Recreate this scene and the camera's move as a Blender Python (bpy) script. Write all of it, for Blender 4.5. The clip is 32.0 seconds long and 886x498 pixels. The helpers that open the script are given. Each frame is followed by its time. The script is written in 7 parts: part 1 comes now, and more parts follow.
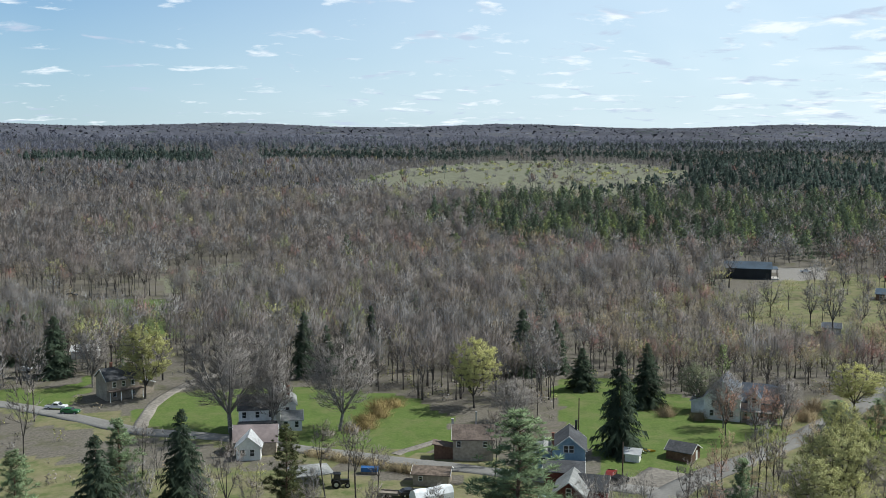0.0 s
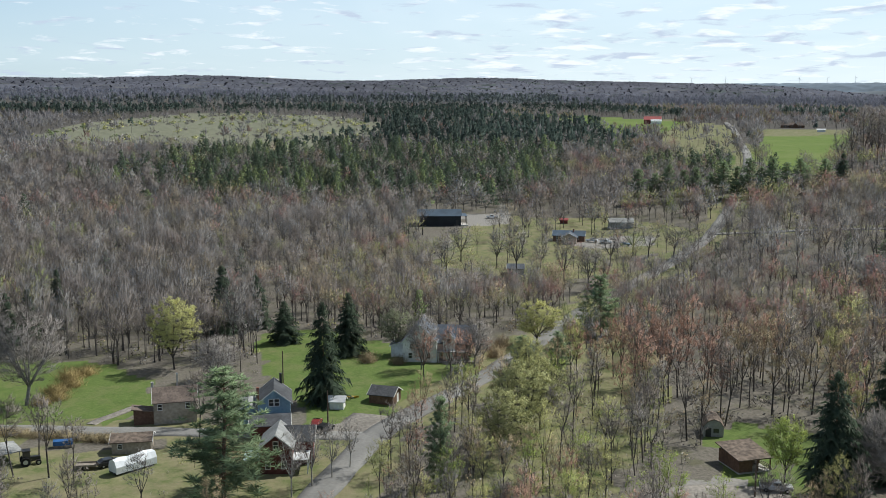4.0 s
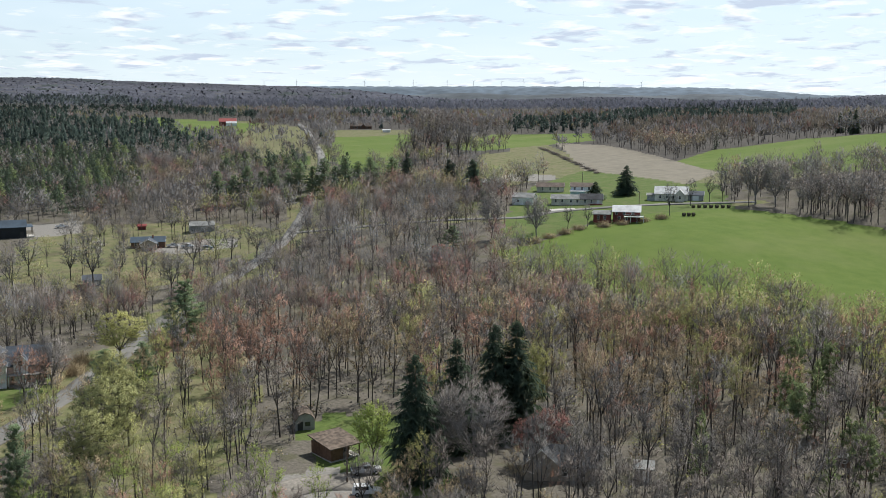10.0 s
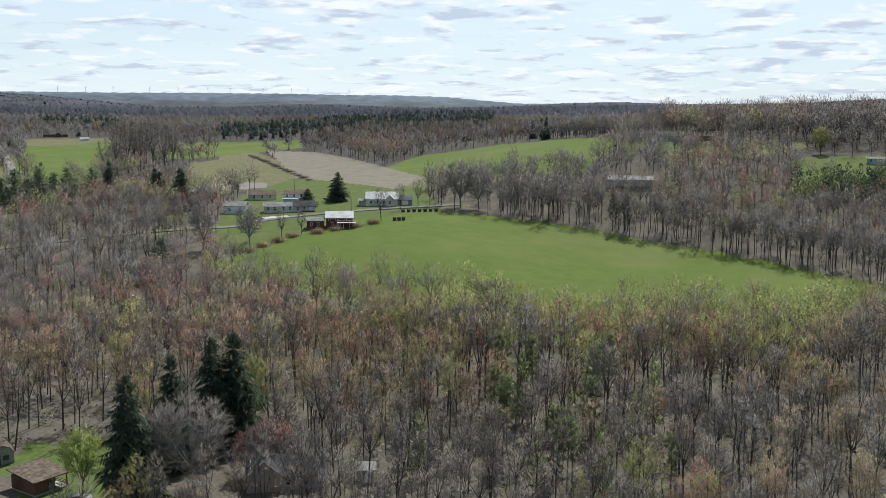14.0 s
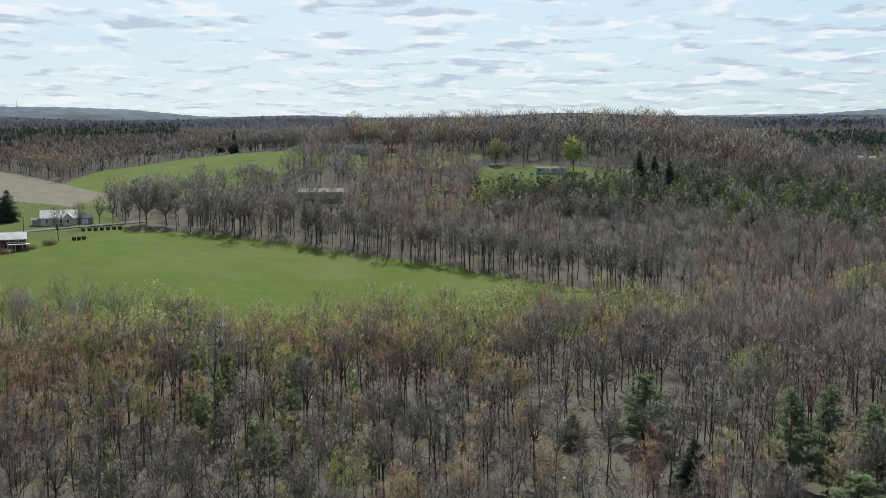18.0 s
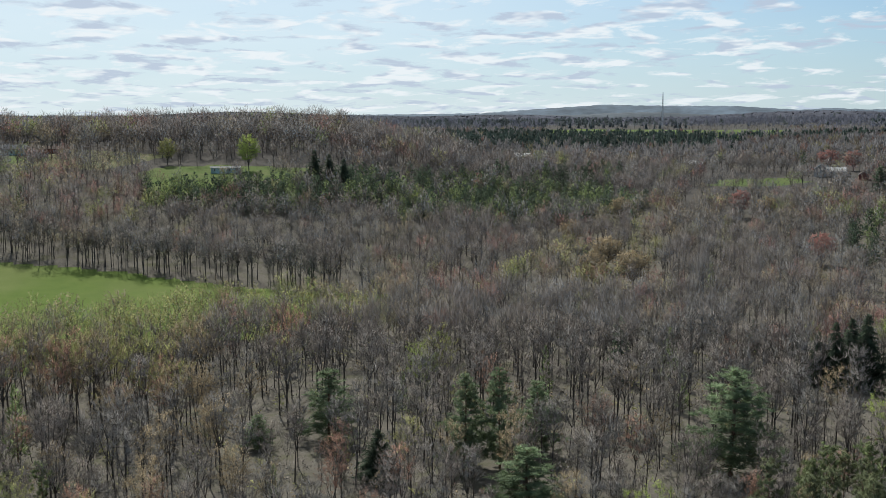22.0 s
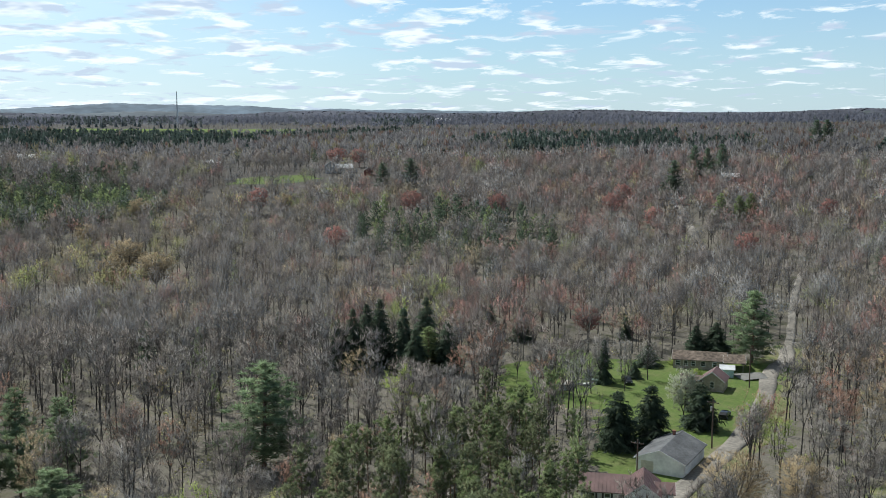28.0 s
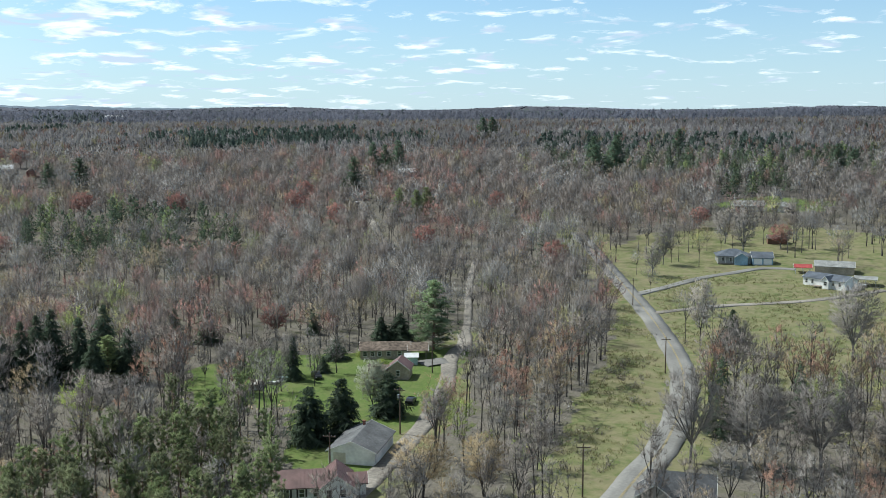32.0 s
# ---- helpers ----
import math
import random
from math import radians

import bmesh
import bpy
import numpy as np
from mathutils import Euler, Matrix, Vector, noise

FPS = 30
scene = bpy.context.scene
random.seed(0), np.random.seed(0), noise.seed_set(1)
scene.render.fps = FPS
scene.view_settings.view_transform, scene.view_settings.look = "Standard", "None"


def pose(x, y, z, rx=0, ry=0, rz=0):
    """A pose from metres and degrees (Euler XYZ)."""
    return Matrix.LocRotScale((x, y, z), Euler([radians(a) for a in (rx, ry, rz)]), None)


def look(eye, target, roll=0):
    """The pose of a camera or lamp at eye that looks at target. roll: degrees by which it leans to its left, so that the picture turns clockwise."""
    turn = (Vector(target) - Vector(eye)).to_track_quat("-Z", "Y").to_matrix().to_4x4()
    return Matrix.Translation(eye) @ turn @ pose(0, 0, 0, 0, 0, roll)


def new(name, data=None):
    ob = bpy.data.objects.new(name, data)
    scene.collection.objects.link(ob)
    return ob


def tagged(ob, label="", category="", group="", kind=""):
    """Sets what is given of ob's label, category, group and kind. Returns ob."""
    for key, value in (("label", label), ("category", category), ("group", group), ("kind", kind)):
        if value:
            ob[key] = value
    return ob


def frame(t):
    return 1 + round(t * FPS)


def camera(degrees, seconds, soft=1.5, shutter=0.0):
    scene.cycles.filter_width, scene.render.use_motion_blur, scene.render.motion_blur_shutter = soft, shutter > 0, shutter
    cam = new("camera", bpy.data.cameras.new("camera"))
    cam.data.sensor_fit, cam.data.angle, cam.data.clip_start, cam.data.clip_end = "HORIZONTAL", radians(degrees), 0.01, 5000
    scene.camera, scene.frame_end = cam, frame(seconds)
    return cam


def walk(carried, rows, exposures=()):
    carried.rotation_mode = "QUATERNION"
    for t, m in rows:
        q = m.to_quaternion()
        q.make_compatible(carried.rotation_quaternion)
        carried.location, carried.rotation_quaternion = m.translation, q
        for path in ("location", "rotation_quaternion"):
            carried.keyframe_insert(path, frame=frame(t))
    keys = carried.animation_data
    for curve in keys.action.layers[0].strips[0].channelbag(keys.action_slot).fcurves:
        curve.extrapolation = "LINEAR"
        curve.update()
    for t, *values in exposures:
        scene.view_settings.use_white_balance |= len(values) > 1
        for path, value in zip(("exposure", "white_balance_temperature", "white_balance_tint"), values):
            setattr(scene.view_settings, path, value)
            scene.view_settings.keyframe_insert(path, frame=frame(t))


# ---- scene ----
# ---- camera: it hovers in one spot and turns to the right ----
EYE = 64.0
cam = camera(48.0, 32.0, soft=0.6)
# seconds, heading, tilt below level, lean
TURN = [
    (0, -0.00, 5.42, -0.10), (0.5, 2.33, 5.41, -0.07), (1, 4.61, 5.40, -0.04), (1.5, 6.87, 5.39, -0.03), (2, 9.05, 5.45, -0.02),
    (2.5, 11.19, 6.42, -0.06), (3, 13.29, 7.99, 0.06), (3.5, 15.34, 8.16, 0.06), (5.5, 23.28, 8.12, 0.05), (6, 25.22, 8.09, 0.10),
    (6.5, 27.15, 8.08, 0.08), (7, 29.07, 8.06, 0.06), (7.5, 31.01, 8.05, 0.08), (8, 32.95, 8.04, 0.03), (8.5, 35.02, 8.02, 0.02),
    (9, 37.11, 8.01, 0.02), (9.5, 39.19, 8.01, 0.03), (10, 41.26, 8.02, 0.01), (10.5, 43.34, 8.02, 0.04), (11, 45.40, 8.03, -0.02),
    (11.5, 47.45, 8.04, -0.01), (12, 49.49, 8.06, -0.02), (12.5, 51.55, 8.05, -0.01), (13, 53.63, 8.06, -0.02), (13.5, 55.71, 8.02, 0.01),
    (14, 57.74, 7.61, -0.03), (14.5, 59.78, 6.83, 0.02), (16.5, 68.50, 6.82, 0.01), (17, 70.75, 6.83, 0.04), (17.5, 73.07, 6.83, -0.01),
    (18, 75.40, 6.86, -0.00), (18.5, 77.73, 6.88, -0.02), (19, 80.03, 6.88, -0.05), (19.5, 82.31, 6.89, -0.03), (20, 84.62, 6.91, 0.01),
    (20.5, 86.92, 6.89, -0.03), (21, 89.23, 6.90, 0.00), (21.5, 91.55, 6.92, -0.01), (22, 93.86, 6.92, 0.01), (22.5, 96.16, 6.92, -0.04),
    (23, 98.46, 6.93, -0.06), (23.5, 100.74, 6.92, -0.06), (24, 103.01, 6.93, -0.09), (24.5, 105.23, 6.92, -0.10), (25, 107.47, 6.93, -0.02),
    (25.5, 109.71, 6.94, 0.01), (27.5, 118.77, 6.97, -0.00), (28, 121.03, 6.96, -0.01), (28.5, 123.30, 6.97, 0.02), (29, 125.56, 6.99, 0.02),
    (29.5, 127.83, 7.01, 0.00), (30, 130.11, 7.03, 0.03), (30.5, 132.38, 7.07, 0.04), (31, 134.64, 7.08, 0.07), (31.5, 136.90, 7.11, 0.10),
    (32, 139.18, 7.13, 0.10),
]
walk(cam, [(t, pose(0, 0, EYE, 90 - tilt, 0, -head) @ pose(0, 0, 0, 0, 0, -lean)) for t, head, tilt, lean in TURN],
     exposures=[(0, -0.03, 6130, 6), (3, -0.04, 6210, 7), (6, 0.06, 6290, 8), (9, 0.02, 6340, 9), (13, -0.05, 6330, 9), (17, -0.18, 6320, 8), (22, -0.22, 6300, 7), (25, -0.08, 6220, 6), (28, 0.05, 6150, 5), (32, 0.19, 6050, 3)])

# ---- daylight ----
SUN_AZ, SUN_EL = 76.0, 52.0
world = bpy.data.worlds.new("sky")
scene.world = world
world.use_nodes = True


def sky_nodes():
    nt = world.node_tree
    nt.nodes.clear()
    N, L = nt.nodes.new, nt.links.new
    out, bg = N("ShaderNodeOutputWorld"), N("ShaderNodeBackground")
    sky = N("ShaderNodeTexSky")
    sky.sky_type, sky.sun_disc = "NISHITA", False
    sky.sun_elevation, sky.sun_rotation = radians(SUN_EL), radians(SUN_AZ)
    sky.air_density, sky.dust_density, sky.ozone_density = 1.3, 0.2, 1.5
    co, sep = N("ShaderNodeTexCoord"), N("ShaderNodeSeparateXYZ")
    L(co.outputs["Generated"], sep.inputs[0])

    def m(op, a, b=None, clamp=False):
        n = N("ShaderNodeMath")
        n.operation, n.use_clamp = op, clamp
        for i, v in enumerate((a, b)):
            if v is None:
                continue
            if isinstance(v, (int, float)):
                n.inputs[i].default_value = v
            else:
                L(v, n.inputs[i])
        return n.outputs[0]

    up = m("MAXIMUM", sep.outputs[2], 0.0)
    flat = m("ADD", up, 0.12)
    comb = N("ShaderNodeCombineXYZ")
    L(m("DIVIDE", sep.outputs[0], flat), comb.inputs[0])
    L(m("DIVIDE", sep.outputs[1], flat), comb.inputs[1])

    def cloud(scale, detail, lo, hi, dist=0.0):
        n = N("ShaderNodeTexNoise")
        n.inputs["Scale"].default_value, n.inputs["Detail"].default_value = scale, detail
        n.inputs["Roughness"].default_value, n.inputs["Distortion"].default_value = 0.6, dist
        L(comb.outputs[0], n.inputs["Vector"])
        r = N("ShaderNodeMapRange")
        r.inputs[1].default_value, r.inputs[2].default_value = lo, hi
        L(n.outputs["Fac"], r.inputs[0])
        return r.outputs[0]

    below = N("ShaderNodeVectorMath")
    below.operation = "SCALE"
    below.inputs[3].default_value = 1.03
    L(comb.outputs[0], below.inputs[0])
    n_here, n_below = N("ShaderNodeTexNoise"), N("ShaderNodeTexNoise")
    for n in (n_here, n_below):
        n.inputs["Scale"].default_value, n.inputs["Detail"].default_value, n.inputs["Roughness"].default_value = 3.0, 3.0, 0.5
    L(comb.outputs[0], n_here.inputs["Vector"])
    L(below.outputs[0], n_below.inputs["Vector"])
    # thin high cloud, brightest round the sun
    toward = m("ADD", m("MULTIPLY", sep.outputs[0], math.sin(radians(SUN_AZ))), m("MULTIPLY", sep.outputs[1], math.cos(radians(SUN_AZ))))
    # more cumulus towards the sunny side
    puff = m("ADD", cloud(3.7, 7.0, 0.0, 1.0, 0.4), m("MULTIPLY", m("ADD", toward, cloud(0.6, 2.0, 0.3, 0.7)), 0.1))
    edge = N("ShaderNodeMapRange")
    edge.inputs[1].default_value, edge.inputs[2].default_value = 0.63, 0.74
    L(puff, edge.inputs[0])
    small = edge.outputs[0]
    shade = m("ADD", m("MULTIPLY", m("SUBTRACT", n_here.outputs["Fac"], n_below.outputs["Fac"]), 9.0), 0.35, True)
    glow = N("ShaderNodeMapRange")
    glow.inputs[1].default_value, glow.inputs[2].default_value, glow.inputs[3].default_value, glow.inputs[4].default_value = 0.32, 0.97, 0.0, 0.82
    L(m("ADD", m("MULTIPLY", sep.outputs[0], math.sin(radians(50))), m("MULTIPLY", sep.outputs[1], math.cos(radians(50)))), glow.inputs[0])
    wisp = cloud(0.36, 4.0, 0.3, 0.7, 0.5)
    high = N("ShaderNodeMapRange")
    high.inputs[1].default_value, high.inputs[2].default_value, high.inputs[3].default_value, high.inputs[4].default_value = 0.2, 0.5, 1.0, 0.12
    L(up, high.inputs[0])
    veil = m("MULTIPLY", m("MULTIPLY", glow.outputs[0], high.outputs[0]), m("ADD", m("MULTIPLY", wisp, 0.45), 0.6), True)

    def mix(f, a, b):
        n = N("ShaderNodeMix")
        n.data_type = "RGBA"
        for k, v in ((0, f), (6, a), (7, b)):
            if isinstance(v, (int, float)):
                n.inputs[k].default_value = v
            elif isinstance(v, tuple):
                n.inputs[k].default_value = v
            else:
                L(v, n.inputs[k])
        return n.outputs[2]

    def tint(c):
        n = N("ShaderNodeMix")
        n.data_type, n.blend_type = "RGBA", "MULTIPLY"
        n.inputs[0].default_value, n.inputs[7].default_value = 1.0, (0.74, 0.98, 1.3, 1)
        L(c, n.inputs[6])
        return n.outputs[2]

    low = N("ShaderNodeMapRange")
    low.inputs[1].default_value, low.inputs[2].default_value, low.inputs[3].default_value, low.inputs[4].default_value = 0.0, 0.2, 0.6, 0.0
    L(up, low.inputs[0])
    clear = mix(low.outputs[0], tint(sky.outputs[0]), (7.0, 8.6, 10.3, 1))
    clear = mix(high.outputs[0], (2.5, 2.8, 3.1, 1), clear)
    base = mix(veil, clear, (11.2, 12.1, 12.5, 1))
    tone = mix(shade, (11.8, 12.0, 12.3, 1), (6.8, 7.6, 9.2, 1))
    L(mix(m("MULTIPLY", m("MULTIPLY", small, 0.85), high.outputs[0]), base, tone), bg.inputs[0])
    bg.inputs[1].default_value = 0.088
    L(bg.outputs[0], out.inputs[0])


sky_nodes()
sun = new("sun", bpy.data.lights.new("sun", "SUN"))
sun.data.energy, sun.data.angle, sun.data.color = 4.6, radians(0.6), (1.0, 0.955, 0.87)
_a, _e = radians(SUN_AZ), radians(SUN_EL)
sun.matrix_world = look((300 * math.sin(_a), 300 * math.cos(_a), 400), (300 * math.sin(_a) - 100 * math.sin(_a) * math.cos(_e), 300 * math.cos(_a) - 100 * math.cos(_a) * math.cos(_e), 400 - 100 * math.sin(_e)))

# ---- materials ----


def mat(name, colour, rough=0.9, vary=0.25, scale=1.0, big=0.0, bump=0.0, metal=0.0, second=None, spec=0.3, rand=0.0, through_light=0.0, sparse=0.0):
    """A surface of base colour `colour`, mixed with `second` by fine noise at `scale` per metre and coarse noise at `big` per metre; `sparse` is the share of gaps in a spray of twigs."""
    ma = bpy.data.materials.new(name)
    ma.use_nodes = True
    nt = ma.node_tree
    N, L = nt.nodes.new, nt.links.new
    b = nt.nodes["Principled BSDF"]
    b.inputs["Roughness"].default_value, b.inputs["Metallic"].default_value = rough, metal
    b.inputs["Specular IOR Level"].default_value = spec
    co = N("ShaderNodeNewGeometry").outputs["Position"]
    dark = tuple(c * (1 - vary) for c in colour)
    light = tuple(min(1, c * (1 + vary)) for c in (second or colour))
    n1 = N("ShaderNodeTexNoise")
    n1.inputs["Scale"].default_value, n1.inputs["Detail"].default_value = scale, 5.0
    L(co, n1.inputs["Vector"])
    ramp = N("ShaderNodeMapRange")
    ramp.inputs[1].default_value, ramp.inputs[2].default_value = 0.32, 0.68
    L(n1.outputs["Fac"], ramp.inputs[0])
    mx = N("ShaderNodeMix")
    mx.data_type = "RGBA"
    mx.inputs[6].default_value, mx.inputs[7].default_value = (*dark, 1), (*light, 1)
    L(ramp.outputs[0], mx.inputs[0])
    col = mx.outputs[2]
    if big or rand:
        hs = N("ShaderNodeHueSaturation")
        L(col, hs.inputs["Color"])
        if big:
            n2 = N("ShaderNodeTexNoise")
            n2.inputs["Scale"].default_value, n2.inputs["Detail"].default_value = big, 3.0
            L(co, n2.inputs["Vector"])
            r2 = N("ShaderNodeMapRange")
            r2.inputs[1].default_value, r2.inputs[2].default_value = 0.3, 0.7
            r2.inputs[3].default_value, r2.inputs[4].default_value = 0.72, 1.28
            L(n2.outputs["Fac"], r2.inputs[0])
            L(r2.outputs[0], hs.inputs["Value"])
        if rand:
            oi = N("ShaderNodeObjectInfo")
            r3 = N("ShaderNodeMapRange")
            r3.inputs[3].default_value, r3.inputs[4].default_value = 0.5 - rand * 0.1, 0.5 + rand * 0.1
            L(oi.outputs["Random"], r3.inputs[0])
            L(r3.outputs[0], hs.inputs["Hue"])
        col = hs.outputs[0]
    L(col, b.inputs["Base Color"])
    if through_light:
        tr, ms = N("ShaderNodeBsdfTranslucent"), N("ShaderNodeMixShader")
        ms.inputs[0].default_value = through_light
        L(col, tr.inputs[0])
        L(b.outputs[0], ms.inputs[1])
        L(tr.outputs[0], ms.inputs[2])
        L(ms.outputs[0], nt.nodes["Material Output"].inputs[0])
        if sparse:
            gaps, both = N("ShaderNodeBsdfTransparent"), N("ShaderNodeMixShader")
            both.inputs[0].default_value = sparse
            L(ms.outputs[0], both.inputs[1])
            L(gaps.outputs[0], both.inputs[2])
            L(both.outputs[0], nt.nodes["Material Output"].inputs[0])
    if bump:
        bp = N("ShaderNodeBump")
        bp.inputs["Strength"].default_value, bp.inputs["Distance"].default_value = bump, 0.05
        L(n1.outputs["Fac"], bp.inputs["Height"])
        L(bp.outputs[0], b.inputs["Normal"])
    return ma


BARK = mat("bark", (0.055, 0.049, 0.045), 0.95, 0.4, 3.0, 0.05, second=(0.085, 0.077, 0.07))
BARK_GREY = mat("bark_grey", (0.17, 0.16, 0.148), 0.95, 0.35, 3.0, 0.05, second=(0.22, 0.208, 0.195))
BARK_PALE = mat("bark_pale", (0.34, 0.32, 0.29), 0.9, 0.35, 3.0, 0.05)
BARK_PINE = mat("bark_pine", (0.13, 0.085, 0.06), 0.95, 0.35, 3.0, 0.05, second=(0.2, 0.13, 0.09))
TWIG_GREY = mat("twigs_grey", (0.228, 0.217, 0.208), 0.95, 0.2, 0.5, 0.02, second=(0.28, 0.267, 0.257), through_light=0.12)
TWIG_BROWN = mat("twigs_brown", (0.24, 0.211, 0.194), 0.95, 0.2, 0.5, 0.02, second=(0.296, 0.263, 0.241), through_light=0.12)
TWIG_PALE = mat("twigs_pale", (0.33, 0.305, 0.288), 0.95, 0.2, 0.5, 0.02, through_light=0.12)
BUD_RED = mat("buds_red", (0.41, 0.245, 0.19), 0.9, 0.2, 0.5, 0.02, second=(0.47, 0.295, 0.225), through_light=0.2)
BUD_TAN = mat("buds_tan", (0.39, 0.31, 0.2), 0.9, 0.2, 0.5, 0.02, second=(0.44, 0.355, 0.23), through_light=0.2)
BUD_YELLOW = mat("buds_yellow", (0.42, 0.42, 0.17), 0.9, 0.2, 0.6, 0.02, second=(0.48, 0.475, 0.205), through_light=0.32)
BUD_GREEN = mat("leaves_fresh_green", (0.3, 0.37, 0.1), 0.9, 0.25, 0.6, 0.02, second=(0.36, 0.43, 0.13), through_light=0.35)
BLOSSOM = mat("blossom_white", (0.62, 0.60, 0.56), 0.9, 0.2, 0.6, 0.02, through_light=0.45)
PINE = mat("needles_pine", (0.17, 0.22, 0.105), 0.85, 0.3, 0.6, 0.03, second=(0.23, 0.285, 0.13), through_light=0.35)
SPRUCE = mat("needles_spruce", (0.066, 0.096, 0.064), 0.85, 0.3, 0.6, 0.03, second=(0.092, 0.128, 0.082), through_light=0.38)
ASPHALT = mat("asphalt_worn_grey", (0.21, 0.205, 0.195), 0.9, 0.12, 2.0, 0.06, bump=0.2)
GRAVEL = mat("gravel_pale", (0.235, 0.215, 0.19), 0.95, 0.25, 1.5, 0.08, bump=0.5)
LINE_YELLOW = mat("road_line_yellow", (0.34, 0.27, 0.11), 0.8, 0.2, 2.0)
CONCRETE = mat("concrete", (0.5, 0.48, 0.45), 0.9, 0.15, 1.5, 0.2)

# ---- the lie of the land: heights by heading and distance from the hovering camera ----
LAND_AZ = np.array([-40, 0, 25, 45, 55, 70, 85, 100, 120, 140, 170], float)
LAND_R = np.array([0, 250, 400, 550, 750, 1100, 1700, 2600, 4300], float)
LAND_Z = np.array([
    [0, 0, 4, 10, 25, 44, 64, 104, 176], [0, 0, 3, 9, 25, 43, 63, 102, 178], [0, 0, 3, 11, 25, 41, 61, 86, 170],
    [0, 0, 15, 23, 30, 41, 56, 74, 100], [0, 0, 17, 25, 34, 44, 56, 72, 96], [0, 0, 6, 38, 53, 45, 58, 80, 107],
    [0, 0, 3, 36, 57, 45, 56, 80, 118], [0, 0, 3, 16, 32, 44, 57, 76, 104], [0, 0, 4, 16, 32, 44, 60, 86, 122],
    [0, 0, 5, 17, 32, 46, 64, 86, 124], [0, 0, 7, 19, 34, 50, 68, 88, 118]], float)


def land(x, y):
    """Height of the ground at x, y (numbers or arrays)."""
    x, y = np.asarray(x, float), np.asarray(y, float)
    r = np.hypot(x, y)
    az = np.degrees(np.arctan2(x, y))
    az = np.where(az < -115, az + 360, az)
    a = np.interp(az, LAND_AZ, np.arange(len(LAND_AZ)))
    i = np.minimum(a.astype(int), len(LAND_AZ) - 2)
    u = a - i
    u = u * u * (3 - 2 * u)
    b = np.interp(r, LAND_R, np.arange(len(LAND_R)))
    j = np.minimum(b.astype(int), len(LAND_R) - 2)
    v = b - j

    def row(p):
        q = [LAND_Z[p, np.clip(j + k, 0, len(LAND_R) - 1)] for k in (-1, 0, 1, 2)]
        e = [q[k + 1] - q[k] for k in range(3)]
        d1 = np.minimum(np.abs(q[2] - q[0]) / 2, 2.5 * np.minimum(abs(e[1]), abs(e[0]))) * np.sign(q[2] - q[0]) * (e[1] * e[0] > 0)
        d2 = np.minimum(np.abs(q[3] - q[1]) / 2, 2.5 * np.minimum(abs(e[2]), abs(e[1]))) * np.sign(q[3] - q[1]) * (e[2] * e[1] > 0)
        v2, v3 = v * v, v * v * v
        return (2 * v3 - 3 * v2 + 1) * q[1] + (v3 - 2 * v2 + v) * d1 + (3 * v2 - 2 * v3) * q[2] + (v3 - v2) * d2

    far = np.clip((r - 4300) / 600, 0, 1)
    return row(i) * (1 - u) + row(i + 1) * u - 90 * far * far + np.clip((r - 1500) / 2500, 0, 1) * 9 * np.sin(np.radians(az) * 23) * np.cos(r / 310)


def inside(poly, x, y):
    """Which of the points lie in the polygon."""
    hit = np.zeros(np.shape(x), bool)
    for (x0, y0), (x1, y1) in zip(poly, poly[1:] + poly[:1]):
        c = (y0 > y) != (y1 > y)
        hit ^= c & (x < (x1 - x0) * (y - y0) / ((y1 - y0) or 1e-9) + x0)
    return hit


def near_line(line, x, y):
    """Distance of the points from an open line."""
    best = np.full(np.shape(x), 1e9)
    for (x0, y0), (x1, y1) in zip(line, line[1:]):
        dx, dy = x1 - x0, y1 - y0
        k = np.clip(((x - x0) * dx + (y - y0) * dy) / (dx * dx + dy * dy), 0, 1)
        best = np.minimum(best, np.hypot(x - x0 - k * dx, y - y0 - k * dy))
    return best


LAWNS = [
    [(-78, 240), (-75, 260), (-58, 267), (-40, 270), (-30, 267), (-14, 262), (-3, 252), (4, 222), (-5, 209), (-28, 212), (-50, 222), (-71, 228)],
    [(-125, 262), (-106, 265), (-103, 281), (-93, 262), (-98, 243), (-118, 249)],
    [(-178, 392), (-169, 400), (-114, 410), (-87, 334), (-115, 341), (-149, 358), (-170, 366)],
    [(32, 278), (47, 281), (72, 250), (80, 228), (61, 213), (45, 189), (33, 190), (30, 215), (28, 240)],
    [(106, 168), (119, 168), (127, 156), (114, 136), (104, 118), (92, 126), (86, 141), (97, 146)],
    [(217, -149), (223, -176), (209, -180), (200, -190), (184, -210), (176, -215), (152, -176), (130, -130), (118, -112), (124, -100), (150, -128), (170, -144), (190, -130)],
    [(274, 277), (324, 323), (389, 371), (470, 404), (453, 297), (386, 245), (327, 269), (280, 263)],
    [(188, -520), (215, -500), (250, -515), (240, -560), (195, -560)],
    [(515, 112), (550, 130), (575, 125), (590, 90), (585, 40), (560, 30), (540, 75), (528, 80)],
    [(393, 663), (433, 649), (394, 591), (365, 620)],
    [(640, -215), (672, -241), (668, -280), (645, -290), (630, -260)],
    [(600, 190), (622, 235), (585, 245), (570, 205)],
]
